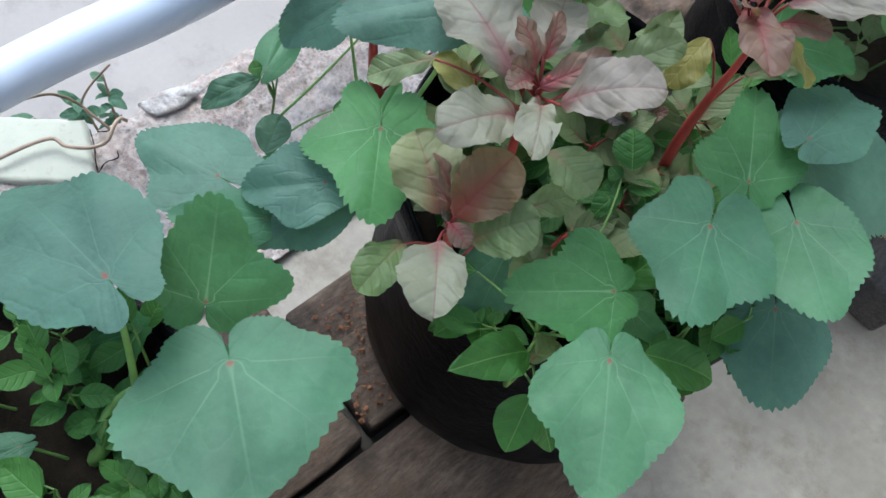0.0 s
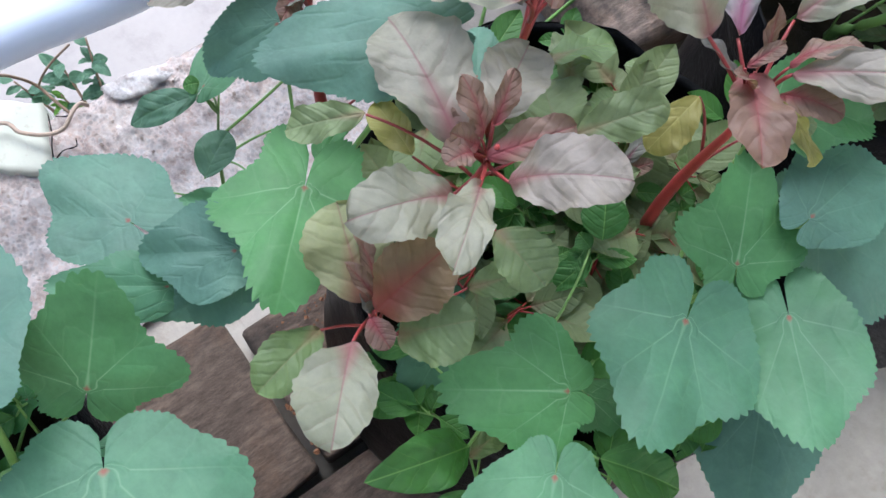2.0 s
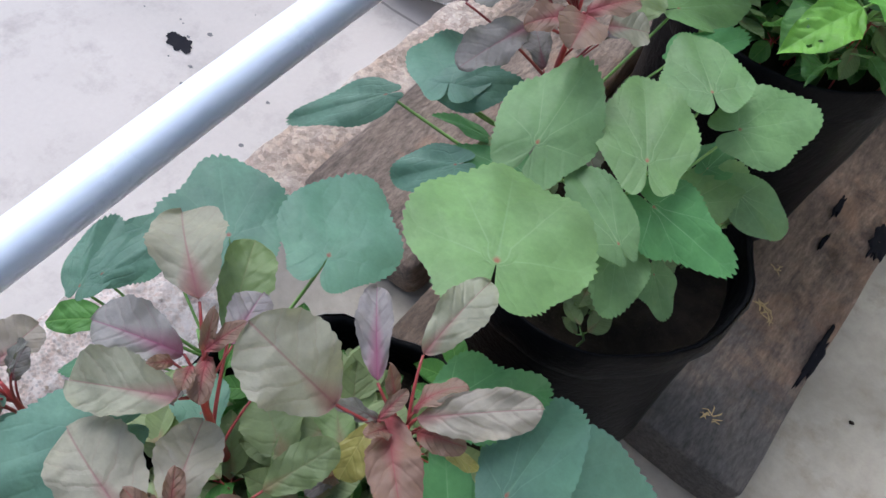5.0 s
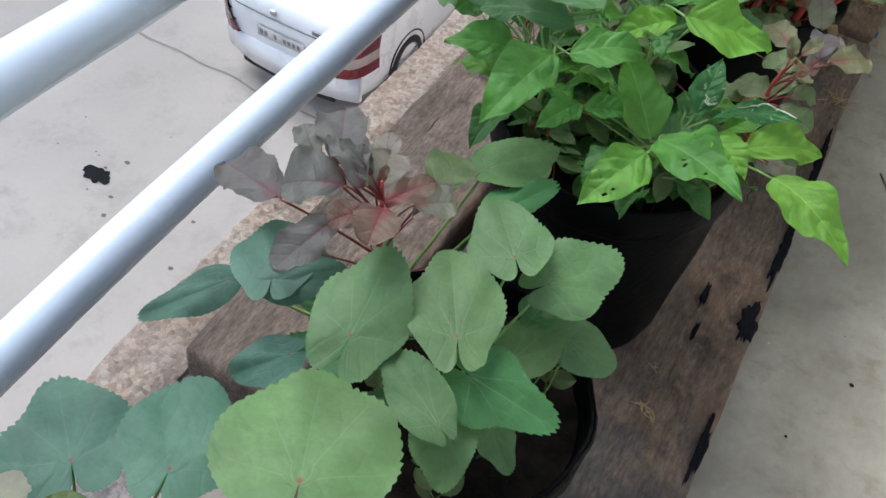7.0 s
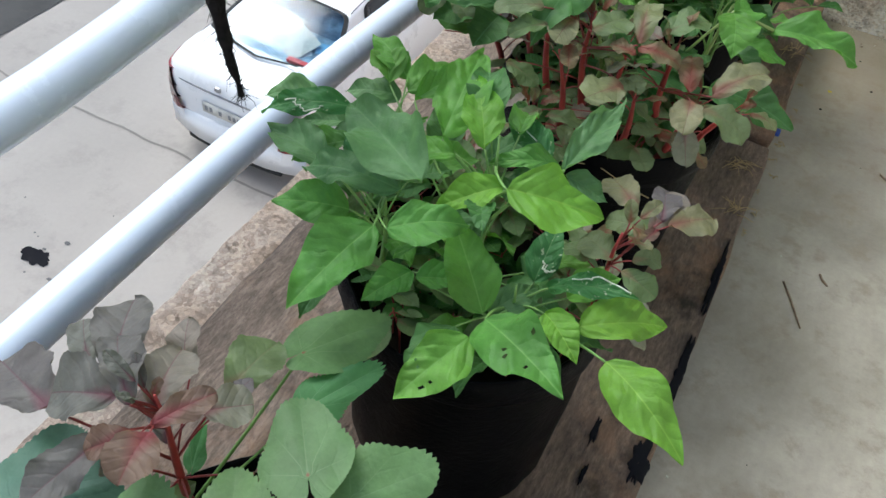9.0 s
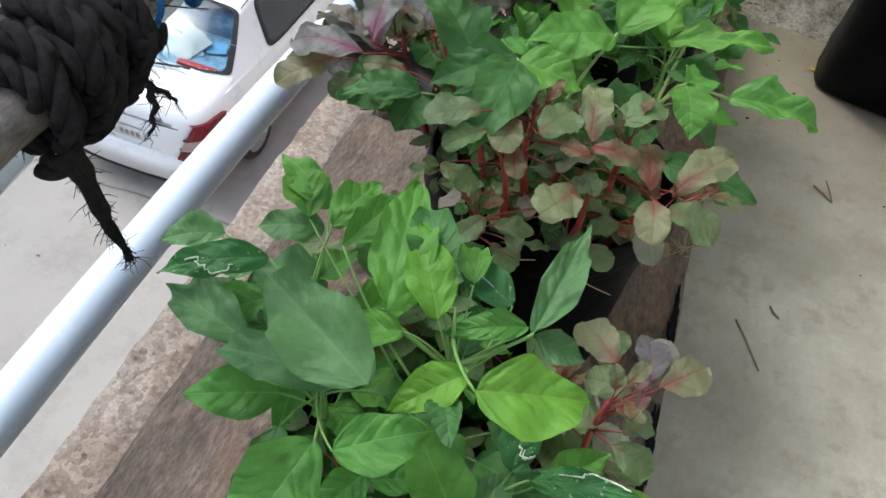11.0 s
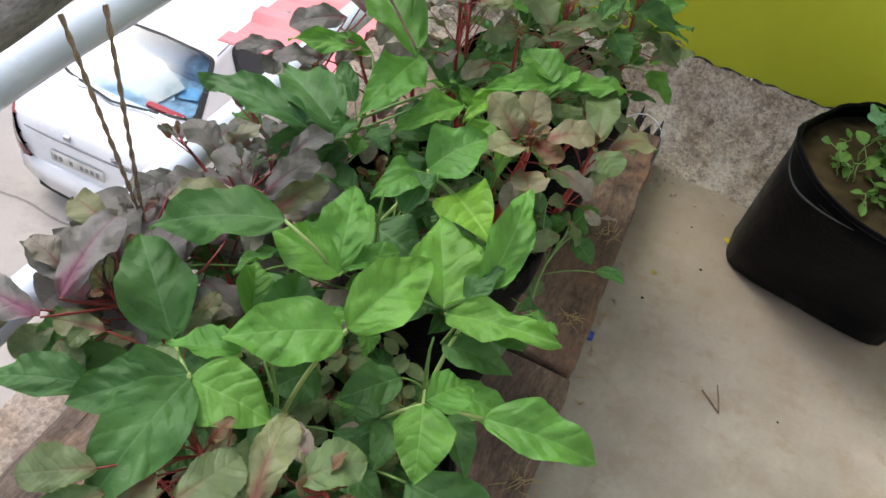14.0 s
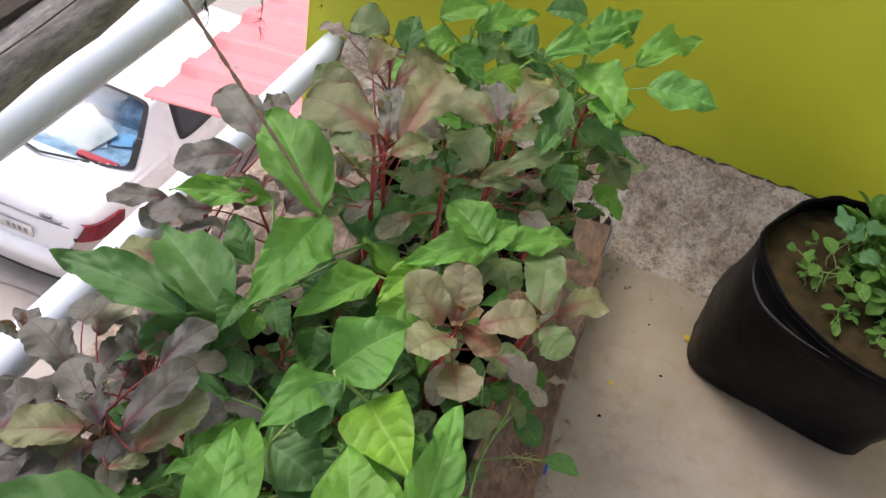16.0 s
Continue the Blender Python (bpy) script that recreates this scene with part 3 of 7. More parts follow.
# timbers under the bags
def beam(x0, x1, y0, y1, z0, z1, mat, label, seed, rough=0.006, knots=(), edge=0.008):
    """A weathered timber with charred knots and splinters as parts."""
    ob = thing("timber", ((x0 + x1) / 2, (y0 + y1) / 2, z0), label, "timber", "timbers under the bags")
    part("board", box(x0, x1, y0, y1, z0, z1, edge, 3, 22, rough, seed), mat, ob)
    for k, (cx, cy, sx, sy) in enumerate(knots):
        rim = []
        for j in range(90):
            t = 2 * math.pi * j / 90
            d = Vector((math.cos(t), math.sin(t), k * 3.1 + seed))
            rim.append((math.cos(t), math.sin(t), max(0.3, 1 + 0.6 * noise.noise(d * 1.4) + 0.35 * noise.noise(d * 3.3) + 0.2 * noise.noise(d * 9.0))))
        rows = [[(cx + sx * c * n * f, cy + sy * s * n * f, z1 + h) for c, s, n in rim + rim[:1]] for f, h in ((0.02, 0.0035), (0.5, 0.005), (0.9, 0.0045), (1.0, -0.004))]
        kv = [p for r in rows for p in r]
        part("charred_knot", (kv, [(i * 91 + j, i * 91 + j + 1, i * 91 + j + 92, i * 91 + j + 91) for i in range(3) for j in range(90)]), TAR, ob, "charred black patch")
    rg = random.Random(seed)
    for k in range(3):
        x, y = rg.uniform(x0 + 0.02, x1 - 0.02), rg.uniform(y0 + 0.05, y1 - 0.2)
        L = rg.uniform(0.05, 0.16)
        part("split", tube([(x + 0.003 * math.sin(3 * i + k), y + L * i / 4, z1 - 0.001) for i in range(5)], [0.0004, 0.0010, 0.0013, 0.0009, 0.0003], 5), TAR, ob, "dark split along the grain")
    return ob


beam(-0.53, -0.30, 0.76, 2.05, 0.006, 0.10, WOOD_BROWN, "weathered brown wooden beam lying on the slab", 1, 0.011, (), 0.024)
beam(-0.52, -0.29, 2.10, 3.02, 0.006, 0.10, WOOD_BROWN, "weathered brown wooden beam near the wall", 5, 0.011, (), 0.024)
beam(-0.27, -0.096, 0.165, 2.9, 0.006, 0.085, WOOD_EARTHY_SHADED, "brown wooden plank under the black bags", 2)
beam(-0.03, 0.216, 0.80, 2.20, 0.006, 0.09, WOOD_BURNT, "charred grey-brown plank at the floor's edge", 3, 0.006, ((0.198, 1.30, 0.014, 0.05), (0.206, 1.05, 0.007, 0.05), (0.13, 1.24, 0.004, 0.02), (0.12, 1.32, 0.005, 0.025), (0.207, 1.50, 0.009, 0.08), (0.207, 1.74, 0.007, 0.10)))
beam(-0.02, 0.212, 2.21, 3.03, 0.006, 0.11, WOOD_RUSSET, "brown plank with a split end", 4, 0.009)
beam(-0.30, -0.095, -0.75, 0.155, 0.006, 0.085, WOOD_EARTHY_SHADED, "brown plank with crumbs of soil", 6)
beam(-0.082, 0.11, -0.75, 0.49, 0.006, 0.08, WOOD_EARTHY_SHADED, "dark plank with a burnt end", 7)


def grow_bag(cx, cy, r, h, z0, label, seed, soil=0.86, lean=0.0, slump=0.0, earth=None, square=None):
    """Black plastic bag with a folded rim, filled with soil; a slumped one hangs over towards -y."""
    ob = thing("grow_bag", (cx, cy, z0), label, "grow bag", "black grow bags")
    rim = r * 1.0
    foot = r * (1 + lean)

    def sag(shape):
        out = []
        for x, y, z in shape[0]:
            f = min(1, max(0, (z - z0) / h))
            k = 1.0
            if square is not None:
                a = math.atan2(y - cy, x - cx) - radians(square)
                k = 1 + (1 - f) ** 1.3 * ((abs(math.cos(a)) ** 7 + abs(math.sin(a)) ** 7) ** (-1 / 7) - 1)
            out.append((cx + (x - cx) * k, cy + (y - cy) * k - slump * f, z))
        return out, shape[1]

    prof = [(0.01, 0.0), (foot * 0.93, 0.002), (foot * 1.0, 0.012), (foot * 1.01, h * 0.2), (r * (1 + 0.5 * lean), h * 0.55), (rim * 0.98, h * 0.85), (rim, h), (rim * 0.985, h + 0.004), (rim * 0.96, h - 0.004), (rim * 0.95, h * soil - 0.02)]
    part("bag", sag(lathe(prof, (cx, cy, z0), 64, 0.05, seed)), BAG, ob)
    thin = square is not None
    band = lathe([(rim * 1.004, h * 0.975), (rim * 1.008, h * 0.985), (rim * 1.008, h * 0.996), (rim * 1.0, h * 1.004)] if thin else [(rim * 1.012, h * 0.86), (rim * 1.03, h * 0.9), (rim * 1.02, h * 0.985), (rim * 1.0, h * 1.004)], (cx, cy, z0), 64, 0.055, seed)
    part("folded_rim", sag(band), BAG, ob)
    nr, na = 10, 40
    sv, sf = [(cx, cy, z0 + h * soil + 0.008)], []
    for i in range(1, nr + 1):
        for k in range(na):
            t, rr = 2 * math.pi * k / na, rim * 0.965 * i / nr
            x, y = cx + rr * math.cos(t), cy + rr * math.sin(t)
            sv.append((x, y, z0 + h * soil + 0.012 * noise.noise(Vector((x * 30, y * 30, seed))) + 0.006 * noise.noise(Vector((x * 90, y * 90, seed)))))
    sf += [(0, 1 + k, 1 + (k + 1) % na) for k in range(na)]
    for i in range(nr - 1):
        for k in range(na):
            a, b = 1 + i * na + k, 1 + i * na + (k + 1) % na
            sf.append((a, a + na, b + na, b))
    part("soil", sag((sv, sf)), earth or SOIL, ob)
    return ob


BAGS = [(-0.16, -0.12, 0.17, 0.36), (-0.10, 0.39, 0.165, 0.35), (-0.09, 0.775, 0.145, 0.34), (-0.09, 1.22, 0.165, 0.36), (-0.08, 1.68, 0.18, 0.36), (-0.09, 2.12, 0.17, 0.36), (-0.06, 2.55, 0.17, 0.36)]
for i, (bx, by, br, bh) in enumerate(BAGS):
    grow_bag(bx, by, br, bh, 0.092, "black plastic grow bag full of soil on old planks", i * 3.7, lean=(-0.1, 0.12, 0.0, -0.08, -0.1, -0.1, -0.1)[i])
floor_bag = grow_bag(0.688, 2.94, 0.243, 0.42, 0.0, "large black grow bag of seedlings slumped on the floor", 31.0, 0.90, -0.14, 0.19, DRY_SOIL, -11)
# handle fold under the rim; its highlight is drawn as a thin grey tube
slot = [(186, 0.392), (192, 0.374), (200, 0.362), (210, 0.360), (221, 0.371), (232, 0.386), (242, 0.400)]
part("handle_slot", tube(flowing([(0.688 + 0.2462 * math.cos(radians(a)), 2.94 + 0.2462 * math.sin(radians(a)) - 0.19 * z / 0.42, z) for a, z in slot], 5), [0.0006 + 0.0022 * math.sin(math.pi * i / 30) for i in range(31)], 8), FOLD_SHEEN, floor_bag, "raised handle fold, its grey sheen painted on")

# ragged lower edge of the wall's paint
pts = [(-0.6 + 0.01 * i, WALL_Y - 0.004, 0.2145 + 0.012 * noise.noise(Vector((-4.2 + 0.07 * i, 3, 7))) + 0.008 * noise.noise(Vector((-14.4 + 0.24 * i, 3, 7)))) for i in range(279)]
tagged(part("paint_edge", tube(pts, [max(0.0006, 0.0022 + 0.005 * noise.noise(Vector((i * 0.35, 0, 0)))) for i in range(279)], 6), WOOD_BLACK), "dark broken edge where the paint ends", "trim", kind="structure")


# ---- the yard below ----
CX, CY, CZ = -4.04, 5.10, YARD_Z


def car_point(x, s, z):
    return (CX + x, CY + s, CZ + z)


def skin(rows, closed=False):
    """(verts, faces) over rows of points."""
    n = len(rows[0])
    verts = [p for r in rows for p in r]
    faces = [(i * n + j, i * n + j + 1, (i + 1) * n + j + 1, (i + 1) * n + j) for i in range(len(rows) - 1) for j in range(n - 1)]
    return verts, faces


def between(table, s):
    for (a, *va), (b, *vb) in zip(table, table[1:]):
        if a <= s <= b:
            f = (s - a) / (b - a)
            return [p + (q - p) * f for p, q in zip(va, vb)]
    return list(table[-1][1:])


# station, half width, underside, shoulder, top
BODY = [(0.0, 0.62, 0.34, 0.80, 0.84), (0.05, 0.72, 0.26, 0.92, 0.99), (0.14, 0.79, 0.22, 0.97, 1.04), (0.35, 0.83, 0.20, 0.98, 1.07), (0.8, 0.845, 0.20, 0.95, 1.08),
        (1.6, 0.85, 0.20, 0.90, 1.0), (2.6, 0.84, 0.20, 0.89, 1.0), (2.95, 0.82, 0.21, 0.88, 0.98), (3.5, 0.78, 0.23, 0.82, 0.88), (3.85, 0.70, 0.27, 0.70, 0.74), (3.98, 0.55, 0.34, 0.58, 0.62)]
# station, roof height above the shoulder line, half width at roof
ROOF = [(0.50, 0.0, 0.77), (0.68, 0.10, 0.745), (0.93, 0.27, 0.665), (1.22, 0.415, 0.555), (1.5, 0.455, 0.54), (2.1, 0.47, 0.54), (2.35, 0.44, 0.55), (2.6, 0.28, 0.60), (2.9, 0.05, 0.66), (2.98, 0.0, 0.68)]

car = thing("hatchback_car", (CX, CY, CZ), "white compact saloon car parked in the yard", "car")
rows = []
for k in range(60):
    s = 3.98 * (k / 59) ** 1.15
    w, zb, zs, zt = between(BODY, s)
    half = [(0.0, zb - 0.0), (w * 0.86, zb), (w * 0.96, zb + 0.05), (w, zb + 0.18), (w * 1.0, zs - 0.22), (w * 0.985, zs - 0.06), (w * 0.955, zs), (w * 0.90, zs + (zt - zs) * 0.55), (w * 0.80, zt - (zt - zs) * 0.18), (w * 0.5, zt - 0.004), (0.0, zt)]
    pts = [car_point(-x, s, z) for x, z in half] + [car_point(x, s, z) for x, z in half[-2::-1]]
    rows.append(pts)
v, f = skin(rows)
n = len(rows[0])
f = [q for q in f if not (7 <= q[0] % n <= 12 and 0.56 < v[q[0]][1] - CY < 2.75)]
f += [tuple(range(n))[::-1], tuple(range(len(v) - n, len(v)))]
part("body", (v, f), CAR_WHITE, car)

def cabin_point(s, p, lift=0.0):
    """A point of the cabin's skin: p runs over the roof from sill to sill."""
    h, wr = between(ROOF, s)
    w, zb, zs, zt = between(BODY, s)
    ap = abs(p)
    crown = 0.10 + 0.52 * max(0.0, min(1.0, (1.25 - s) / 0.6)) + 0.3 * max(0.0, min(1.0, (s - 2.35) / 0.5))
    if ap > 0.6:
        q = (1 - ap) / 0.4
        x, z = w * 0.94 + (wr - w * 0.94) * q ** 0.9, zs + 0.03 + h * (1 - crown) * q ** 0.95
    else:
        r = ap / 0.6
        x, z = wr * r, zs + 0.03 + (zt - zs - 0.01) * max(0.0, min(1.0, (1.0 - s) / 0.4)) * (1 - r ** 3) + h * (1 - crown * r ** 3)
    return car_point((math.copysign(x, p) if p else 0.0) * (1 + lift * 0.6), s - (lift if s < 1.25 else 0), max(z, zs + 0.02) + lift)


def rear_edge(u, v):
    """(s, p) inside the rear window for u, v in -1..1."""
    r = 0.97 * u
    low, high = 0.455 + 0.24 * r * r, 1.235
    return (low + high) / 2 + v * (high - low) / 2, 0.6 * r


def side_edge(u, v, sgn, s0, s1):
    q = 0.50 + 0.465 * v
    return (s0 + s1) / 2 + u * (s1 - s0) / 2 + 0.16 * (v + 1) / 2 * (0.35 - 0.65 * u), sgn * (1 - 0.4 * q)


def pane(edge, f0, f1, lift, power=0.12, turns=72, rings=8):
    """Rounded patch of the cabin's skin, from f0 to f1 of its outline."""
    rows = []
    for j in range(rings + 1):
        f = f0 + (f1 - f0) * j / rings
        row = []
        for k in range(turns + 1):
            t = 2 * math.pi * k / turns
            u, v = math.cos(t), math.sin(t)
            s, p = edge(f * math.copysign(abs(u) ** power, u), f * math.copysign(abs(v) ** power, v))
            row.append(cabin_point(s, p, lift))
        rows.append(row)
    return skin(rows)


NS, NP = 90, 80
grid = [[cabin_point(0.50 + 2.48 * k / NS, -1 + 2 * j / NP) for j in range(NP + 1)] for k in range(NS + 1)]
flat = [p for r in grid for p in r]
shell, front = [], []
for k in range(NS):
    s = 0.50 + 2.48 * (k + 0.5) / NS
    for j in range(NP):
        p = -1 + 2 * (j + 0.5) / NP
        q = (k * (NP + 1) + j, k * (NP + 1) + j + 1, (k + 1) * (NP + 1) + j + 1, (k + 1) * (NP + 1) + j)
        low = 0.455 + 0.24 * (p / 0.6) ** 2
        if abs(p) < 0.6 * 0.97 * 0.96 and low + 0.02 < s < 1.205:
            continue
        (front if 2.42 < s < 2.9 and abs(p) < 0.56 else shell).append(q)


def only(faces):
    used = sorted({i for q in faces for i in q})
    index = {i: n for n, i in enumerate(used)}
    return [flat[i] for i in used], [tuple(index[i] for i in q) for q in faces]


part("roof", only(shell), CAR_WHITE, car)
part("window_seal", pane(rear_edge, 0.93, 1.015, 0.006, rings=2), RUBBER, car, "black window surround")
part("rear_window", pane(rear_edge, 0.02, 0.97, 0.003), GLASS, car, "light-blue tinted rear window with a faint sky reflection")
part("windscreen", only(front), GLASS, car, "front windscreen")
for sgn in (-1, 1):
    part("window_seal", pane(lambda u, v: side_edge(u, v, sgn, 1.30, 2.62), 0.93, 1.03, 0.005, 0.22, rings=2), RUBBER, car, "black window surround")
    part("side_window", pane(lambda u, v: side_edge(u, v, sgn, 1.30, 2.62), 0.02, 0.95, 0.004, 0.22), CAR_DARK, car, "dark side window with rounded corners")
# blue of the sky's reflection in the rear glass, painted on the cabin lining
SKY_CLOTH = plain("sky_tinted_cloth", (0.26, 0.37, 0.46), 0.9, 0, 0.45, 14.0)
part("parcel_shelf", box(CX - 0.62, CX + 0.62, CY + 0.60, CY + 1.18, CZ + 1.0, CZ + 1.035, 0.01), SKY_CLOTH, car)
part("rear_seat", box(CX - 0.6, CX + 0.6, CY + 1.18, CY + 1.5, CZ + 0.6, CZ + 1.22, 0.08), SKY_CLOTH, car, "grey-blue seat back")
part("cabin", box(CX - 0.6, CX + 0.6, CY + 1.6, CY + 2.3, CZ + 0.5, CZ + 1.15, 0.06), RUBBER, car, "dark front seats")


def loose_sheet(cx, cy, w, d, a, lift, mat, seed):
    verts, faces = [], []
    m = pose(CX + cx, CY + cy, CZ + 1.045 + lift, 14, 0, a)
    for j in range(9):
        for i in range(9):
            x, y = w * (i / 8 - 0.5), d * (j / 8 - 0.5)
            verts.append(m @ Vector((x, y, 0.03 * noise.noise(Vector((x * 6 + seed, y * 6, seed))) + 0.02)))
    for j in range(8):
        for i in range(8):
            k = j * 9 + i
            faces.append((k, k + 1, k + 10, k + 9))
    return verts, faces


CREAM_SHEET = plain("cream_sheet", (0.5, 0.48, 0.42), 0.7, 0, 0.2, 9.0)
BLUE_CARD = plain("light_blue_card", (0.16, 0.36, 0.55), 0.6, 0, 0.2, 9.0)
PALE_SHEET = plain("pale_sheet", (0.52, 0.62, 0.66), 0.7, 0, 0.2, 9.0)
for k, (cx, cy, w, d, a, lift, mat) in enumerate(((0.10, 0.93, 0.50, 0.34, -28, 0.02, CREAM_SHEET), (-0.26, 0.92, 0.40, 0.34, 14, 0.0, PALE_SHEET), (-0.10, 0.80, 0.34, 0.22, 6, -0.005, PALE_SHEET), (0.44, 0.96, 0.18, 0.14, 20, 0.01, BLUE_CARD), (0.26, 0.84, 0.16, 0.16, 40, 0.0, PALE_SHEET))):
    part("paper", loose_sheet(cx, cy, w, d, a, lift, mat, k), mat, car, "loose papers behind the glass")
part("ribbon", box(CX + 0.22, CX + 0.60, CY + 0.62, CY + 0.68, CZ + 1.036, CZ + 1.075, 0.008), plain("red_cloth", (0.62, 0.03, 0.04), 0.7), car, "red strip behind the glass")


def plate_on_rear(x0, x1, z0, z1, s, thick=0.02, bow_in=0.06):
    """A pad that follows the rounded tail."""
    verts, faces = [], []
    nseg = 8
    for i in range(nseg + 1):
        x = x0 + (x1 - x0) * i / nseg
        w = abs(x) / 0.8
        back = s + bow_in * w ** 3
        for z, d in ((z0, 0), (z0, thick), (z1, thick), (z1, 0)):
            verts.append(car_point(x, back + 0.03 - d, z))
    for i in range(nseg):
        for a, b in ((0, 1), (1, 2), (2, 3)):
            faces.append((i * 4 + a, i * 4 + b, i * 4 + 4 + b, i * 4 + 4 + a))
    faces += [(0, 1, 2, 3), (nseg * 4 + 3, nseg * 4 + 2, nseg * 4 + 1, nseg * 4)]
    return verts, faces


def lamp(sgn):
    """Tail lamp wrapped round the corner."""
    for z0, z1, mat, nm, lab in ((0.55, 0.67, RED_LENS, "lens", "red lens"), (0.67, 0.78, CLEAR_LENS, "reverse_lens", "clear lens"), (0.78, 0.925, RED_LENS, "lens", "red lens")):
        verts, faces = [], []
        path = [(0.55, 0.03), (0.62, 0.03), (0.70, 0.042), (0.76, 0.075), (0.80, 0.13), (0.826, 0.20), (0.836, 0.27)]
        for i, (x, s) in enumerate(path):
            for z in (z0, z1):
                lean = 0.035 * max(0.0, z - 0.78) / 0.145
                inner = 0.54 + 0.16 * (z - 0.55) / 0.375
                x = inner + (path[i][0] - 0.55) * (0.836 - inner) / 0.286
                s = float(np.interp(x, (0.62, 0.72, 0.79, 0.83, 0.836), (0.0, 0.05, 0.14, 0.33, 0.37)))
                verts.append(car_point(sgn * (x + 0.012), s - 0.03 + lean, z))
        for i in range(len(path) - 1):
            faces.append((2 * i, 2 * i + 1, 2 * i + 3, 2 * i + 2))
        for nz in (0, 1):
            base = len(verts)
            verts += [car_point(sgn * (x - 0.05), s + 0.05, (z0, z1)[nz]) for x, s in path]
            for i in range(len(path) - 1):
                faces.append((2 * i + nz, 2 * i + 2 + nz, base + i + 1, base + i))
        part("tail_" + nm, (verts, faces), mat, car, lab)


lamp(1)
lamp(-1)
part("bumper", plate_on_rear(-0.79, 0.79, 0.25, 0.535, -0.03, 0.05, 0.13), CAR_WHITE, car)
part("bumper_strip", plate_on_rear(-0.55, 0.55, 0.20, 0.255, -0.02, 0.05, 0.1), RUBBER, car, "black lower bumper")
part("boot_edge", plate_on_rear(-0.58, 0.58, 0.862, 0.874, -0.022, 0.012, 0.05), INK, car, "dark boot seam")
pl = part("number_plate", plate_on_rear(-0.30, 0.24, 0.635, 0.745, -0.045, 0.012, 0.02), PAPER, car, "pale number plate with blank bars")
for i in range(9):
    if i in (2, 4):
        continue
    part("bar", box(CX - 0.27 + i * 0.054, CX - 0.237 + i * 0.054, CY - 0.030, CY - 0.023, CZ + 0.665, CZ + 0.715), INK, pl, smooth=False)
part("badge", box(CX - 0.15, CX - 0.09, CY + 0.0, CY + 0.03, CZ + 0.905, CZ + 0.955, 0.008), CHROME, car, "small metal badge")
for x0, x1, z0, z1 in ((0.32, 0.42, 0.918, 0.928), (0.32, 0.52, 0.890, 0.902)):
    part("emblem", box(CX + x0, CX + x1, CY + 0.005, CY + 0.03, CZ + z0, CZ + z1, 0.002), INK, car, "grey emblem bar")
for sx in (-1, 1):
    for sy in (0.86, 3.2):
        wheel = part("wheel", lathe([(0.20, 0.0), (0.27, 0.0), (0.285, 0.03), (0.285, 0.13), (0.27, 0.16), (0.2, 0.16)], (0, 0, 0), 32), RUBBER, car, "black tyre")
        wheel.data.transform(Matrix.Translation(Vector((CX, CY, CZ))))
        m = Matrix.Translation((sx * 0.855, sy, 0.285)) @ Matrix.Rotation(radians(-90 * sx), 4, "Y")
        wheel.data.transform(m)
        part("wheel_arch", tube([car_point(sx * 0.845, sy + 0.33 * math.cos(a), 0.285 + 0.33 * math.sin(a)) for a in (math.pi * k / 20 for k in range(21))], 0.009, 8), RUBBER, car, "dark edge of the wheel arch")
        rim = part("rim", lathe([(0.0, 0.012), (0.05, 0.012), (0.06, 0.02), (0.18, 0.01), (0.205, 0.0)], (0, 0, 0), 32), CHROME, wheel, "grey wheel trim")
        rim.data.transform(Matrix.Translation(Vector((CX, CY, CZ))))
        rim.data.transform(m)
for sx in (-1, 1):
    part("mud_flap", box(CX + sx * 0.72 - 0.08, CX + sx * 0.72 + 0.08, CY + 1.08, CY + 1.1, CZ + 0.1, CZ + 0.3, 0.004), RUBBER, car)


def seam(pts):
    return tube([car_point(*p) for p in pts], 0.006, 5)


part("door_seam", seam([(0.80, 1.0, 0.30), (0.823, 1.05, 0.6), (0.80, 1.02, 0.93), (0.745, 1.08, 1.02)]), INK, car)
part("roof_seam", tube([cabin_point(1.27 + 0.14 * i, 0.575, 0.003) for i in range(8)], 0.006, 5), INK, car)


def awning():
    """Corrugated sheet roof of the storey below."""
    verts, faces = [], []
    ny, nx = 180, 8
    for j in range(ny + 1):
        y = 4.42 + 5.0 * j / ny
        ph = ((y - 4.42) / 0.34) % 1.0
        ridge = 0.05 * min(1, max(0, (0.34 - abs(ph - 0.1)) / 0.10)) if ph < 0.5 else 0.0
        for i in range(nx + 1):
            x = -2.12 + (2.12 - 0.70) * i / nx
            verts.append((x, y + 0.01 * noise.noise(Vector((x, y, 0))), -1.34 + 0.16 * i / nx + ridge))
    for j in range(ny):
        for i in range(nx):
            a = j * (nx + 1) + i
            faces.append((a, a + 1, a + nx + 2, a + nx + 1))
    return verts, faces


roof = thing("corrugated_awning", (-0.70, 7.0, -1.3), "faded pink-red corrugated sheet awning below the balcony", "awning")
sheet_ob = part("sheet", awning(), PINK, roof)
mod = sheet_ob.modifiers.new("thickness", "SOLIDIFY")
mod.thickness = 0.006
part("purlin", box(-2.05, -1.99, 4.65, 9.55, -1.40, -1.345, 0.005), WOOD_BROWN, roof)
part("purlin", box(-1.05, -0.99, 4.65, 9.55, -1.30, -1.245, 0.005), WOOD_BROWN, roof)
for i in range(3):
    part("printed_bar", box(-1.98 + 0.05 * i, -1.955 + 0.05 * i, 4.86, 4.92, -1.295 + 0.005 * i, -1.288 + 0.005 * i), INK, roof, "faint printed mark", False)

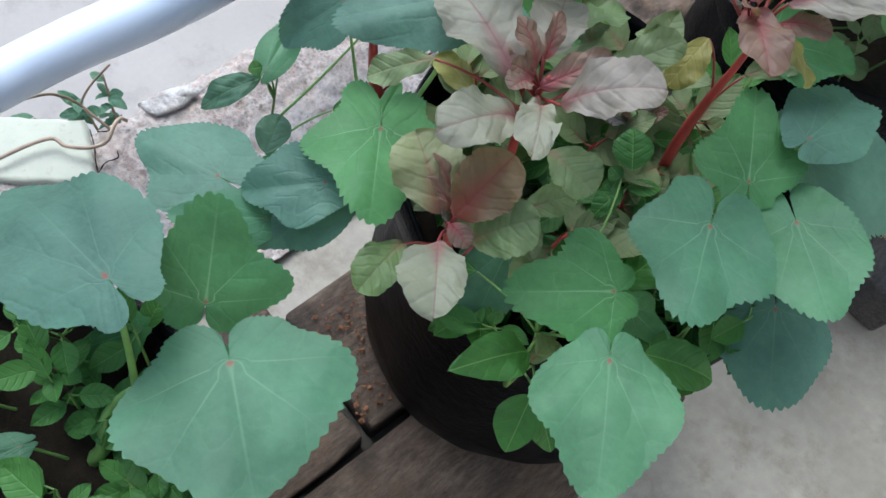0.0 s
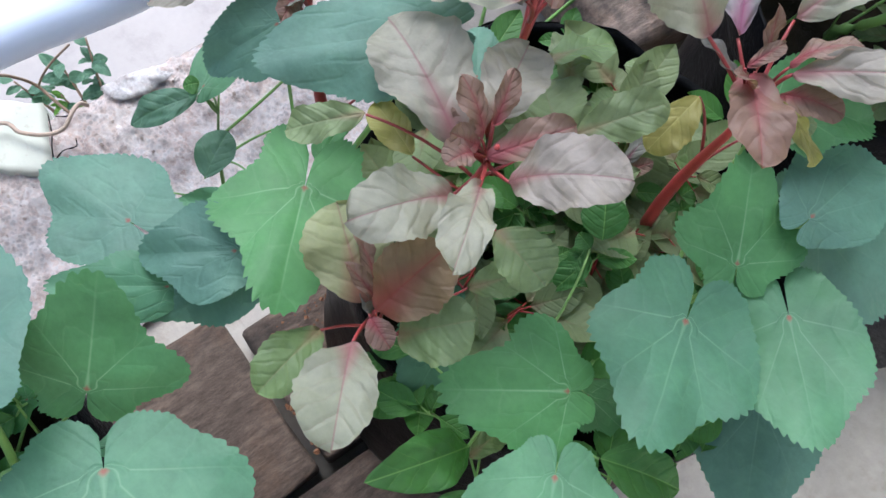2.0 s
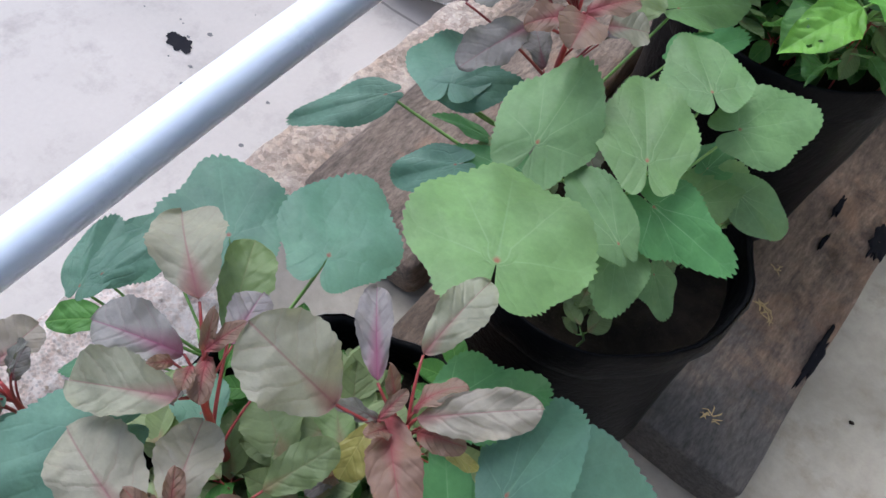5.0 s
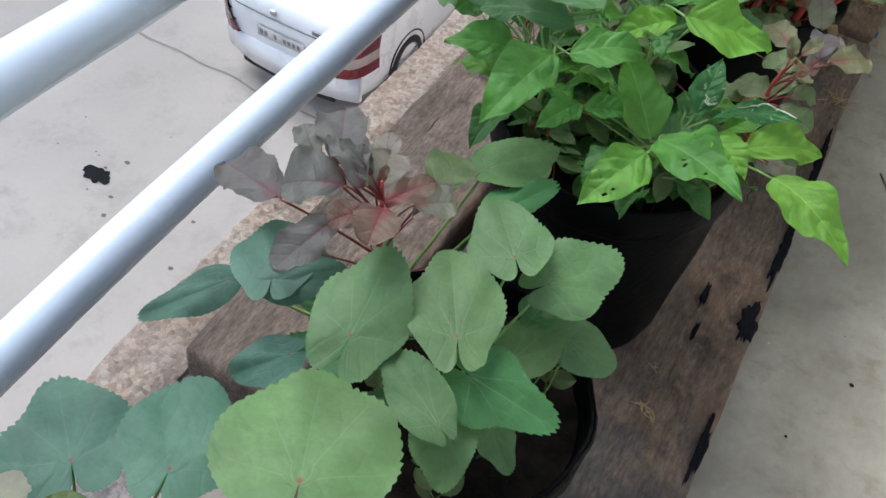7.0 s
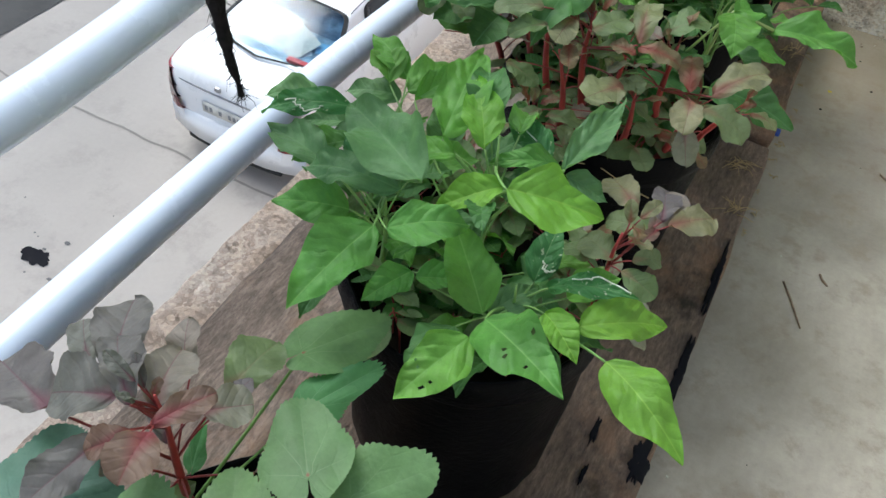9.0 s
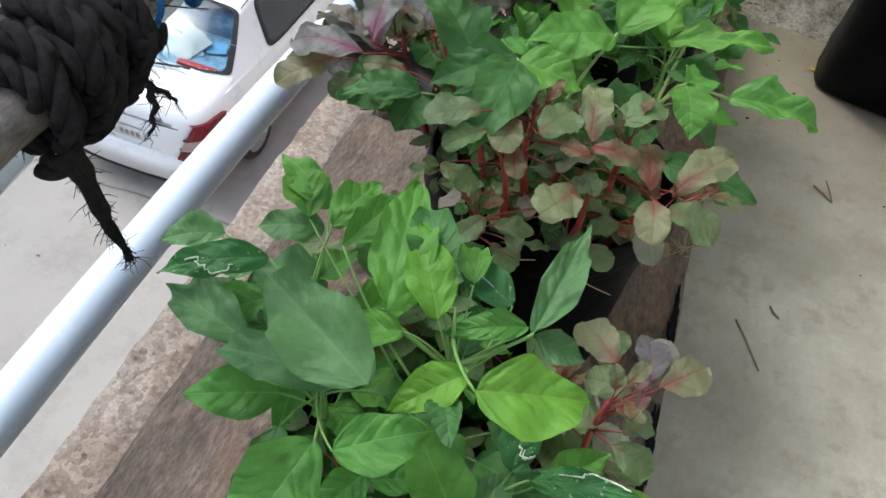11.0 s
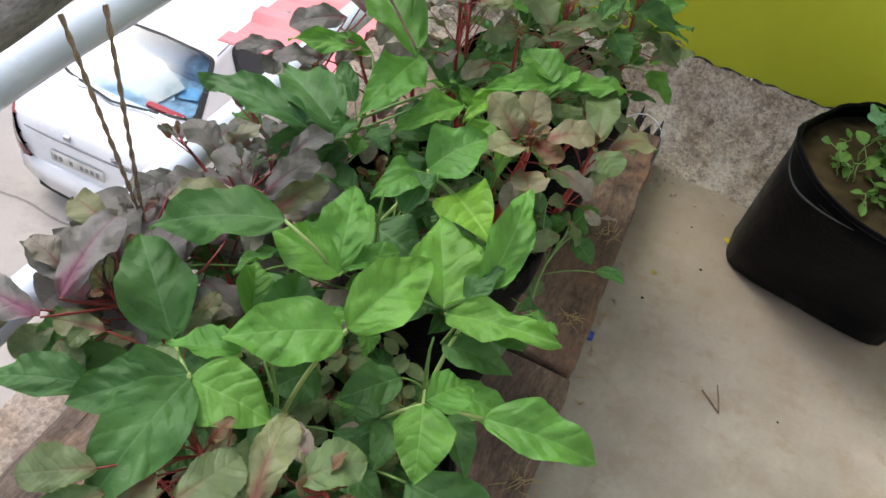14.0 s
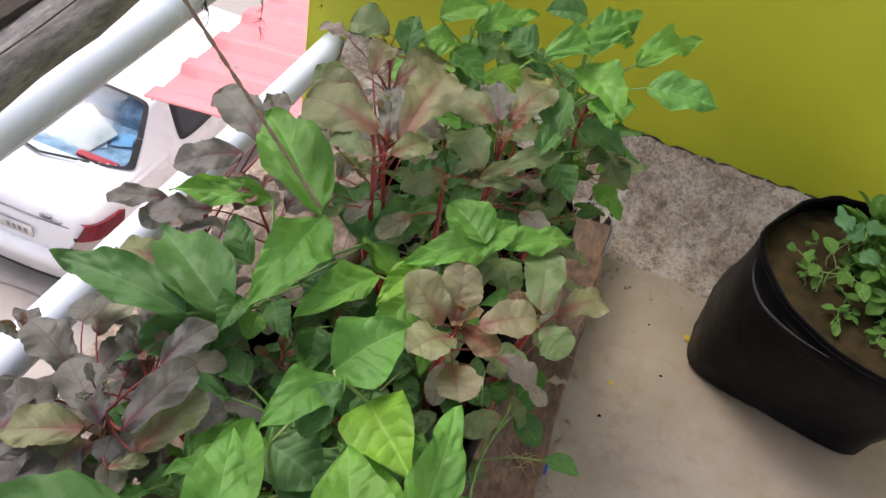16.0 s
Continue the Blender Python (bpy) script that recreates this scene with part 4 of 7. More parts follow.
# tar patch, stains and joints of the yard
def blotch(cx, cy, z, r, seed, squeeze=1.0):
    verts, faces = [(cx, cy, z)], []
    for k in range(40):
        t = 2 * math.pi * k / 40
        rr = r * (1 + 0.45 * noise.noise(Vector((math.cos(t) * 1.5 + seed, math.sin(t) * 1.5, 0))) + 0.3 * noise.noise(Vector((math.cos(t) * 5 + seed, math.sin(t) * 5, 2))))
        verts.append((cx + rr * math.cos(t), cy + rr * squeeze * math.sin(t), z))
    return verts, [(0, 1 + k, 1 + (k + 1) % 40) for k in range(40)]


tagged(part("tar_patch", blotch(-4.8, 3.24, YARD_Z + 0.006, 0.13, 2.0, 0.7), TAR), "black tar spill on the yard concrete", "stain")
for i in range(14):
    r = random.Random(40 + i)
    tagged(part("tar_spot", blotch(-4.8 + r.uniform(-0.7, 1.3), 3.24 + r.uniform(-0.5, 0.9), YARD_Z + 0.005, r.uniform(0.008, 0.03), i, 0.8), SPOT), "small dark spot on the yard concrete", "stain", "tar spots")


def joint(x0, y0, x1, y1, width, seed):
    rows = []
    for i in range(60):
        f = i / 59
        x, y = x0 + (x1 - x0) * f, y0 + (y1 - y0) * f
        wob = 0.07 * noise.noise(Vector((x * 2, y * 2, seed)))
        w = width * (0.7 + 0.6 * abs(noise.noise(Vector((x * 7, y * 7, seed)))))
        rows.append([(x + (w if abs(y1 - y0) > abs(x1 - x0) else 0) + 0, y + wob + (0 if abs(y1 - y0) > abs(x1 - x0) else w), YARD_Z + 0.004), (x, y + wob, YARD_Z + 0.004)])
    return skin(rows)


tagged(part("yard_crack", joint(-9.0, 4.90, -2.8, 4.97, 0.03, 1.0), CRACK), "dark cracked joint across the yard concrete", "crack", kind="structure")
tagged(part("yard_crack", joint(-7.55, 5.0, -7.75, 6.6, 0.03, 3.0), CRACK), "dark cracked joint running to the road", "crack", kind="structure")
tagged(part("road", sheet(-40.0, -7.6, -30, 60, YARD_Z + 0.01, 6, 6), ASPHALT), "dark asphalt road beyond the yard", "road", kind="structure")


# ---- plants ----
def okra_blade(length, width, lobed, rng, back=None):
    """Round heart-shaped blade with a toothed edge, built out from the stalk's joint: points (across, along, up) and (u, v)."""
    rings, spokes = 7, 200
    pts, uv, faces = [(0, 0, 0)], [(0, 0.5)], []
    teeth, ph = rng.randint(30, 38), rng.uniform(0, 6)
    lobe = 0.17 if lobed else rng.uniform(0.06, 0.115)
    usual = (rng.uniform(0.26, 0.36) if lobed else rng.uniform(0.32, 0.48)) * max(0.45, min(1.0, (width / length - 0.45) * 2.4))
    back = back or usual
    big, off = (1 + back) / 2, (1 - back) / 2
    turned = rng.uniform(-0.10, 0.10)
    raw = []
    for k in range(spokes + 1):
        t = -math.pi * 0.972 + 2 * math.pi * 0.972 * k / spokes
        r = off * math.cos(t) + math.sqrt(big ** 2 - (off * math.sin(t)) ** 2)
        r *= 1 + lobe * math.cos((t + turned * math.sin(t)) * 5.0) * (1.0 if abs(t) < 2.3 else 0.4) + 0.028 * math.sin(3 * t + ph) + 0.012 * math.sin(8 * t + 3 * ph)
        if not lobed:
            r *= 1 - 0.05 * math.cos(2 * t) ** 2 * math.cos(t)
        if abs(t) > 2.45:
            r *= 1 - 0.42 * min(1.0, (abs(t) - 2.45) / 0.6) ** 3
        saw = abs(((t * teeth / math.pi + ph + 0.3 * math.sin(5 * t)) % 1.0) - 0.35)
        raw.append((t, r, (0.15 if lobed else 0.105) * (0.33 - saw) * (0.7 + 0.3 * math.sin(7 * t + ph))))
    wide = max(r * abs(math.sin(t)) for t, r, e in raw) * 2
    sx = width / (length * wide)
    cup, droop = rng.uniform(-0.06, 0.04), rng.uniform(0.02, 0.06)
    for j in range(1, rings + 1):
        f = (j / rings) ** 0.9
        for t, r, e in raw:
            edge = r * (f + (e if j == rings else 0.0))
            x, y = edge * math.sin(t) * sx, edge * math.cos(t)
            rib = abs(math.sin(t * 2.5))
            z = cup * min(1.0, x * x) * 1.2 - droop * f * f * (0.6 + 0.4 * math.cos(t)) + droop * max(0, y)
            z += (0.03 if lobed else 0.022) * edge * rib + 0.045 * edge * edge * math.sin(3 * t + ph) + 0.030 * edge * edge * math.sin(7 * t + 2 * ph) + 0.05 * noise.noise(Vector((x * 2.2 + ph, y * 2.2, ph))) * min(1, 2 * edge) + 0.007 * edge * math.sin(21 * edge + 3 * math.sin(2.5 * t)) * rib
            pts.append((x * length, y * length, z * length))
            uv.append((f, 0.5 + 0.5 * t / math.pi))
    n = spokes + 1
    for k in range(spokes):
        faces.append((0, 1 + k + 1, 1 + k))
        for j in range(rings - 1):
            a = 1 + j * n + k
            faces.append((a, a + 1, a + n + 1, a + n))
    return pts, uv, faces


def long_blade(length, width, form, rng):
    """Blade along a midrib: form is 'bean', 'amaranth' or 'weed'."""
    nu, nv = (34, 14) if form != "amaranth" else (52, 12)
    pts, uv, faces = [], [], []
    fold = rng.uniform(0.10, 0.58) if form == "bean" else rng.uniform(0.02, 0.22)
    droop = rng.uniform(0.04, 0.19)
    ph, twist = rng.uniform(0, 6), rng.uniform(-0.5, 0.5)
    ruffle = 0.05 if form == "bean" else 0.056 if form == "amaranth" else 0.02
    lop = rng.uniform(-0.16, 0.16)

    def half(u):
        if form == "bean":
            return (min(1, u / 0.30) ** 0.48) * (1 - max(0, (u - 0.30) / 0.70) ** 1.9) ** 0.98
        if form == "amaranth":
            return (min(1, u / 0.50) ** 0.54 * (1.06 - 0.06 * min(1, u / 0.50))) * max(0.0, 1 - max(0, (u - 0.50) / 0.50) ** 2.8) ** 0.56
        return math.sin(math.pi * u ** 0.9) ** 0.7 if u < 0.999 else 0.0

    for i in range(nu + 1):
        u = i / nu
        h = max(0.004, half(u))
        for j in range(nv + 1):
            v = -1 + 2 * j / nv
            av = abs(v)
            edge = 1 + ((0.026 * math.sin(u * 31 + ph + (1 if v > 0 else 0)) + 0.020 * math.sin(u * 74 + 2 * ph + (2 if v > 0 else 0))) if form == "amaranth" else 0.012 * math.sin(u * 23 + ph)) * av
            x = v * h * 0.5 * width * edge * (1 + lop * v)
            y = u * length
            if form == "amaranth" and u > 0.93:
                y -= 0.02 * length * (1 - av) * (u - 0.93) / 0.07
            z = fold * av * h * 0.5 * width - droop * length * ((2 * u - 1) ** 2 - 1) * 0.9
            z += ruffle * length * av * av * math.sin(u * 13 + ph + (1.7 if v > 0 else 0))
            z += (0.0042 if form == "amaranth" else 0.011 if form == "bean" else 0.004) * length * math.sin(2 * math.pi * (5.5 * u - 1.5 * av + 0.4 * noise.noise(Vector((u * 3, v, ph * 2))))) * min(1, av * 2.2) * h * (1 + 1.4 * noise.noise(Vector((u * 4, v * 2, ph))))
            z += (0.03 if form == "amaranth" else 0.05) * length * noise.noise(Vector((u * 5, v * 2.2, ph * 3))) * min(1, av * 3) * h
            if form == "bean":
                z += 0.030 * length * av ** 1.5 * math.sin(u * 7.5 + 2 * ph + (2.6 if v > 0 else 0)) - 0.05 * length * max(0, u - 0.7) ** 1.5 * math.sin(ph)
            z += 0.018 * length * noise.noise(Vector((u * 12, v * 5, ph * 5))) * min(1, av * 4) * h
            z += twist * x * (u - 0.4) * 0.8
            pts.append((x, y, z))
            uv.append((u, 0.5 + 0.5 * v * h))
    for i in range(nu):
        for j in range(nv):
            a = i * (nv + 1) + j
            faces.append((a, a + 1, a + nv + 2, a + nv + 1))
    return pts, uv, faces


KINDS = {"O": (OKRA, "round"), "K": (OKRA_OLIVE, "round"), "T": (OKRA_TEAL, "round"), "N": (OKRA_NEW, "lobed"), "B": (BEAN, "bean"), "D": (BEAN_DARK, "bean"), "H": (BEAN_DULL, "bean"), "L": (BEAN_LIME, "bean"), "M": (BEAN_MINED, "mined"), "U": (BEAN, "bitten"),
         "A": (AMA, "amaranth"), "E": (AMA_OLIVE, "amaranth"), "G": (AMA_GREEN, "amaranth"), "P": (AMA_PURPLE, "amaranth"), "V": (AMA_VIOLET, "amaranth"), "R": (AMA_RED, "amaranth"), "S": (AMA_RUST, "amaranth"), "W": (WEED, "weed"), "Z": (WEED_TEAL, "weed"), "Q": (SPROUT, "weed"), "Y": (YELLOWED, "amaranth")}


def leaf(plant, code, x, y, z, heading, pitch, length, width, roll, rng, back=None):
    """One leaf, its stalk's joint at (x, y, z); heading from +y towards -x, pitch up, roll about its midrib; centimetres for its size, back: the part of an okra blade behind the joint."""
    mat, form = KINDS[code]
    length, width = length / 100, width / 100
    if form in ("round", "lobed"):
        pts, uv, faces = okra_blade(length, width, form == "lobed", rng, back)
    else:
        pts, uv, faces = long_blade(length, width, "bean" if form in ("bitten", "mined") else form, rng)
    if form == "bitten":
        gone = {(rng.randint(8, 26), rng.choice((2, 3, 4, 9, 10, 11))) for i in range(5)}
        faces = [q for q in faces if divmod(q[0], 15) not in gone]
    turn = Euler((radians(pitch), 0, radians(heading)), "XYZ").to_matrix() @ Matrix.Rotation(radians(roll), 3, "Y")
    at = Vector((x, y, z))
    verts = [at + turn @ Vector(p) for p in pts]
    ob = part("leaf", (verts, faces), mat, plant)
    layer = ob.data.uv_layers.new(name="blade")
    loops = np.empty(len(ob.data.loops), dtype=np.int32)
    ob.data.loops.foreach_get("vertex_index", loops)
    layer.data.foreach_set("uv", np.array(uv)[loops].ravel())
    if form == "mined":
        u, v, way, trail = rng.uniform(0.25, 0.4), rng.uniform(-0.5, 0.5), rng.uniform(0, 6), []
        for i in range(60):
            way += rng.uniform(-0.7, 0.7)
            u, v = min(0.9, max(0.1, u + 0.013 * math.cos(way) + 0.004)), min(0.8, max(-0.8, v + 0.04 * math.sin(way)))
            trail.append(verts[round(u * 34) * 15 + round((v + 1) * 7)].lerp(verts[min(34, round(u * 34) + 1) * 15 + round((v + 1) * 7)], 0.5) + turn @ Vector((0, 0, 0.0009)))
        part("mine_trail", tube(trail, 0.0008, 5), TRAIL, ob, "pale winding trail of a leaf miner")
    return ob, turn @ Vector((0, 1, 0)), turn @ Vector((0, 0, 1))


def plant(name, label, category, root, top, stem_mat, stalk_mat, leaves, seed, thick=0.005, extra=("G", 0, 0), hubs=()):
    """A plant rooted in a bag: a main stem, and each leaf with its stalk; leaflets near a hub hang on the one stalk that ends there."""
    rng = random.Random(seed)
    ob = thing(name, root, label, category)
    root, top = Vector(root), Vector(top)
    n = 9
    line = []
    for i in range(n):
        f = i / (n - 1)
        line.append(root.lerp(top, f) + Vector((0.006 * math.sin(5 * f + seed), 0.006 * math.sin(4 * f + 2 * seed), 0)) * min(1, 4 * f))
    line[0].z -= 0.02
    part("stem", tube(line, [thick * (1.25 - 0.95 * (i / (n - 1)) ** 1.5) for i in range(n)], 9), stem_mat, ob)
    okra = name == "okra_plant"
    more = list(leaves)
    kinds, centre, low = extra
    for i in range(centre):
        a, k = rng.uniform(0, 360), rng.uniform(0.004, 0.012)
        more.append((rng.choice("PPR" if "P" in kinds else "RRP" if root.y < 1.0 else "SSE"), top.x - k * math.sin(radians(a)), top.y + k * math.cos(radians(a)), top.z + rng.uniform(-0.01, 0.015), a, rng.uniform(15, 65), rng.uniform(1.8, 3.6), rng.uniform(0.9, 1.8), rng.uniform(-30, 30)))
    for i in range(low):
        a, f = 137.5 * i + rng.uniform(-25, 25), rng.uniform(0.25, 0.9)
        c = root.lerp(top, f)
        k = rng.uniform(0.025, 0.075)
        size = rng.uniform(5.5, 9.0) if kinds[0] in "BDL" else rng.uniform(5.0, 8.0) if kinds[0] == "P" else rng.uniform(3.2, 6.0)
        more.append((rng.choice(kinds), c.x - k * math.sin(radians(a)), c.y + k * math.cos(radians(a)), c.z + rng.uniform(0.0, 0.03), a + rng.uniform(-20, 20), rng.uniform(-25, 25), size, size * rng.uniform(0.5, 0.66), rng.uniform(-25, 25)))
    for code, x, y, z, heading, pitch, length, width, roll, *back in more:
        blade, along, up = leaf(ob, code, x, y, z, heading, pitch, length, width, roll, rng, *back)
        at = Vector((x, y, z))
        flat = (Vector((x, y, 0)) - Vector((top.x, top.y, 0))).length
        drop = 0.05 + 0.45 * flat if okra else 0.012 + 0.3 * flat
        f = max(0.12, min(1.0, (z - drop - root.z) / max(0.05, top.z - root.z)))
        start = line[int(f * (n - 1))]
        hub = min((Vector(h) for h in hubs), key=lambda h: (h - at).length, default=None)
        if hub and (hub - at).length < 0.1:
            part("leaf_stalk", tube([hub, hub.lerp(at, 0.5) + Vector((0, 0, 0.003)), at - up * 0.0012], 0.0021, 7), STEM_PALE, blade)
            continue
        mid = start.lerp(at, 0.6)
        mid.z = start.z + (at.z - start.z) * (0.45 if okra else 0.7)
        mid -= along * 0.12 * (at - start).length * (0.3 if okra else 1.0)
        foot = at - up * 0.0016
        pts = [start.lerp(mid, t).lerp(mid.lerp(foot, t), t) for t in (i / 8 for i in range(9))]
        r = max(0.0008, min(0.0026, length / 100 * 0.0105 + 0.0005) * (1.0 if okra else 0.85))
        part("leaf_stalk", tube(pts, [r * (1.4 - 0.06 * i) for i in range(len(pts))], 7), stalk_mat, blade)
    for h in hubs:
        h = Vector(h)
        start = line[n * 2 // 5]
        mid = start.lerp(h, 0.5) + Vector((0, 0, 0.05))
        part("petiole", tube([start.lerp(mid, t).lerp(mid.lerp(h, t), t) for t in (i / 8 for i in range(9))], [0.0030 - 0.00012 * i for i in range(9)], 7), STEM_PALE, ob)
    return ob


# ---- pole, ropes and twine on the railing ----
pole = thing("wooden_pole", (-0.41, 1.2, 0.859), "grey weathered wooden pole slung above the railing, fixed into the wall", "pole")


def pole_at(y):
    return Vector((-0.395 + 0.0217 * (y - 1.2), y, 0.852 + 0.0813 * (y - 1.2)))


pp = [pole_at(1.02 + 2.27 * i / 60) for i in range(61)]
pv, pf = tube(pp, 0.024, 28)
pv = [p + Vector((noise.noise(p * 14), 0, noise.noise(p * 14 + Vector((9, 0, 0))))) * 0.006 + Vector((noise.noise(Vector((p.x * 60, p.y * 5, p.z * 60))), 0, noise.noise(Vector((p.x * 60, p.y * 5, p.z * 60 + 7))))) * 0.003 for p in pv]
part("shaft", (pv, pf), WOOD_GREY, pole)
bv, bf = tube([p + Vector((-0.030, 0, 0.017)) for p in pp[3:52]], [0.016 + 0.006 * noise.noise(Vector((i * 0.3, 0, 5))) for i in range(49)], 7)
bv = [p + Vector((noise.noise(Vector((p.x * 50, p.y * 6, p.z * 50))), 0, noise.noise(Vector((p.x * 50, p.y * 6, p.z * 50 + 7))))) * 0.008 for p in bv]
part("split_batten", (bv, bf), WOOD_BLACK, pole, "dark splintered batten bound to the pole", False)


blue = thing("blue_rope", tuple(pole_at(1.4)), "blue nylon rope lashed round the grey pole", "rope")
LASHINGS = [
    [(1.321, 160, 0.052), (1.317, 130, 0.058), (1.310, 132, 0.041), (1.301, 113, 0.030), (1.289, 75, 0.030), (1.282, 51, 0.030), (1.275, 28, 0.030), (1.272, 4, 0.032)],
    [(1.325, 160, 0.052), (1.332, 130, 0.057), (1.346, 131, 0.051), (1.364, 130, 0.034), (1.360, 93, 0.030), (1.354, 60, 0.030), (1.353, 20, 0.029), (1.352, -20, 0.028), (1.350, -100, 0.026)],
    [(1.271, 160, 0.050), (1.274, 131, 0.051), (1.277, 132, 0.034), (1.262, 86, 0.030), (1.253, 57, 0.030), (1.247, 34, 0.031), (1.238, 5, 0.034), (1.230, -60, 0.036)],
    [(1.256, 155, 0.050), (1.266, 132, 0.044), (1.276, 128, 0.034), (1.270, 93, 0.034), (1.270, 61, 0.035), (1.272, 34, 0.036), (1.278, 5, 0.036)]]
for run in LASHINGS:
    pts = flowing([tuple(pole_at(y) + Vector((math.cos(radians(a)), 0, math.sin(radians(a)))) * r) for y, a, r in run], 10)
    part("lashing", tube(pts, [0.0027 * (1 + 0.05 * math.sin(i * 1.9) + 0.12 * noise.noise(Vector((i * 0.4, run[0][0] * 9, 0)))) for i in range(len(pts))], 10), ROPE_BLUE, blue)
kn = []
for i in range(60):
    t = i * 0.42
    kn.append(pole_at(1.284 + 0.0011 * (i // 15)) + Vector((0.029 + 0.0065 * math.cos(t), 0.0035 * math.sin(t * 0.31) + 0.002 * (i // 15) - 0.003, -0.012 + 0.0085 * math.sin(t))))
part("knot", tube(flowing([tuple(p) for p in kn], 3), 0.0031, 9), ROPE_BLUE, blue)
wire = thing("tie_wire", tuple(pole_at(1.8)), "thin dark wire twisted round the pole", "wire")
for y, slant in ((1.430, 0.016), (1.470, -0.012), (1.392, 0.003)):
    pts = [tuple(pole_at(y + slant * math.sin(radians(a))) + Vector((math.cos(radians(a)), 0, math.sin(radians(a)))) * 0.0285) for a in range(-100, 200, 12)]
    part("loop", tube(pts, 0.0008, 6), RUBBER, wire)
part("strand", tube([pole_at(1.38 + 0.06 * i) + Vector((0.014 - 0.0003 * i, 0, 0.0235 + 0.001 * math.sin(i * 1.7))) for i in range(28)], 0.0008, 5), RUBBER, wire)
part("strand", tube([pole_at(1.05 + 0.05 * i) + Vector((-0.018, 0, 0.030 + 0.002 * math.sin(i * 1.3))) for i in range(9)], 0.00055, 5), INK_PALE, wire, "pale cord")
rw = random.Random(31)
for i in range(5):
    y, a = 1.384 + rw.uniform(-0.003, 0.003), rw.uniform(40, 60)
    pts = [tuple(pole_at(y + rw.uniform(-0.004, 0.004)) + Vector((math.cos(radians(a + d)), 0, math.sin(radians(a + d)))) * (0.0285 + rw.uniform(0, 0.003))) for d in (0, 6, 11, 16)]
    part("wire_end", tube(flowing(pts, 4), 0.0007, 5), RUBBER, wire, "tangled wire end")

coil = thing("frayed_rope", tuple(pole_at(1.1)), "dark frayed coir rope bundled on the pole's end with hanging tails", "rope")
for k, (y0, y1, turns, rad, a0) in enumerate(((1.11, 1.16, 2.4, 0.030, 0.4), (1.15, 1.20, 2.4, 0.031, 2.0), (1.19, 1.236, 2.4, 0.029, 3.4), (1.13, 1.21, 2.0, 0.039, 0.9), (1.228, 1.14, 1.8, 0.038, 2.6), (1.11, 1.17, 1.6, 0.042, 5.0), (1.15, 1.20, 1.4, 0.044, 4.0))):
    steps = int(turns * 70)
    strands = []
    for ph in (0.0, 2.094, 4.189):
        pts = []
        for i in range(steps + 1):
            f = i / steps
            t = a0 + 2 * math.pi * turns * f
            c = pole_at(y0 + (y1 - y0) * f + 0.012 * noise.noise(Vector((t * 0.6, k, 0))))
            r = rad + 0.006 * noise.noise(Vector((t * 0.8, k, 5))) + (0.016 if math.sin(t) < -0.5 else 0.0) * (-math.sin(t) - 0.5)
            w = i * 0.42 + ph
            pts.append(c + Vector((math.cos(t), 0, math.sin(t))) * (r + 0.0052 * math.cos(w)) + Vector((0, 0.0052 * math.sin(w), 0)))
        strands.append(tube(pts, [0.0052 * (1 + 0.25 * noise.noise(Vector((i * 0.3, k, ph)))) for i in range(steps + 1)], 8))
    part("coil", joined(*strands), ROPE_COIR, coil)
rgc = random.Random(3)
fib = []
for i in range(420):
    y, t, r0 = rgc.uniform(1.11, 1.24), rgc.uniform(0, 6.28), rgc.uniform(0.033, 0.048)
    p = pole_at(y) + Vector((math.cos(t), 0, math.sin(t))) * r0
    d = Vector((math.cos(t), rgc.uniform(-1, 1), math.sin(t) - 0.4)) * rgc.uniform(0.003, 0.009)
    fib.append(tube([p, p + d * 0.6, p + d + Vector((0, rgc.uniform(-1, 1), -0.6)) * 0.005], [0.0006, 0.0004, 0.0002], 4))
tagged(part("loose_fibre", joined(*fib), ROPE_BLACK, coil), kind="stuff")


def tassel(start, end, thick, seed, hair=42, reach=0.8):
    """A hanging rope's tail with loose fibres."""
    rng = random.Random(seed)
    pts = bow(start, end, 0.0, 14, (0.006 * rng.uniform(-1, 1), 0.006 * rng.uniform(-1, 1), 0))
    pts = [p + Vector((0.0015 * math.sin(i * 1.4 + seed), 0.0015 * math.cos(i * 1.1), 0)) for i, p in enumerate(pts)]
    tail = part("tail", tube(pts, [thick * (1.0 - 0.75 * (i / 13) ** 1.5 + 0.12 * math.sin(i * 2.3 + seed)) for i in range(14)], 8), ROPE_COIR, coil)
    shapes = []
    for i in range(hair):
        p = pts[rng.randint(2, 13)] + Vector((rng.uniform(-1, 1), rng.uniform(-1, 1), 0)) * thick * 0.4
        d = Vector((rng.uniform(-1, 1), rng.uniform(-1, 1), rng.uniform(-1.6, 0.2))) * rng.uniform(0.003, 0.013) * reach
        q = Vector((rng.uniform(-1, 1), rng.uniform(-1, 1), rng.uniform(-1, 0.4))) * 0.008
        shapes.append(tube([p, p + d * 0.6, p + d + q], [0.0006, 0.0004, 0.0002], 4))
    tagged(part("loose_fibre", joined(*shapes), ROPE_BLACK, tail), kind="stuff")


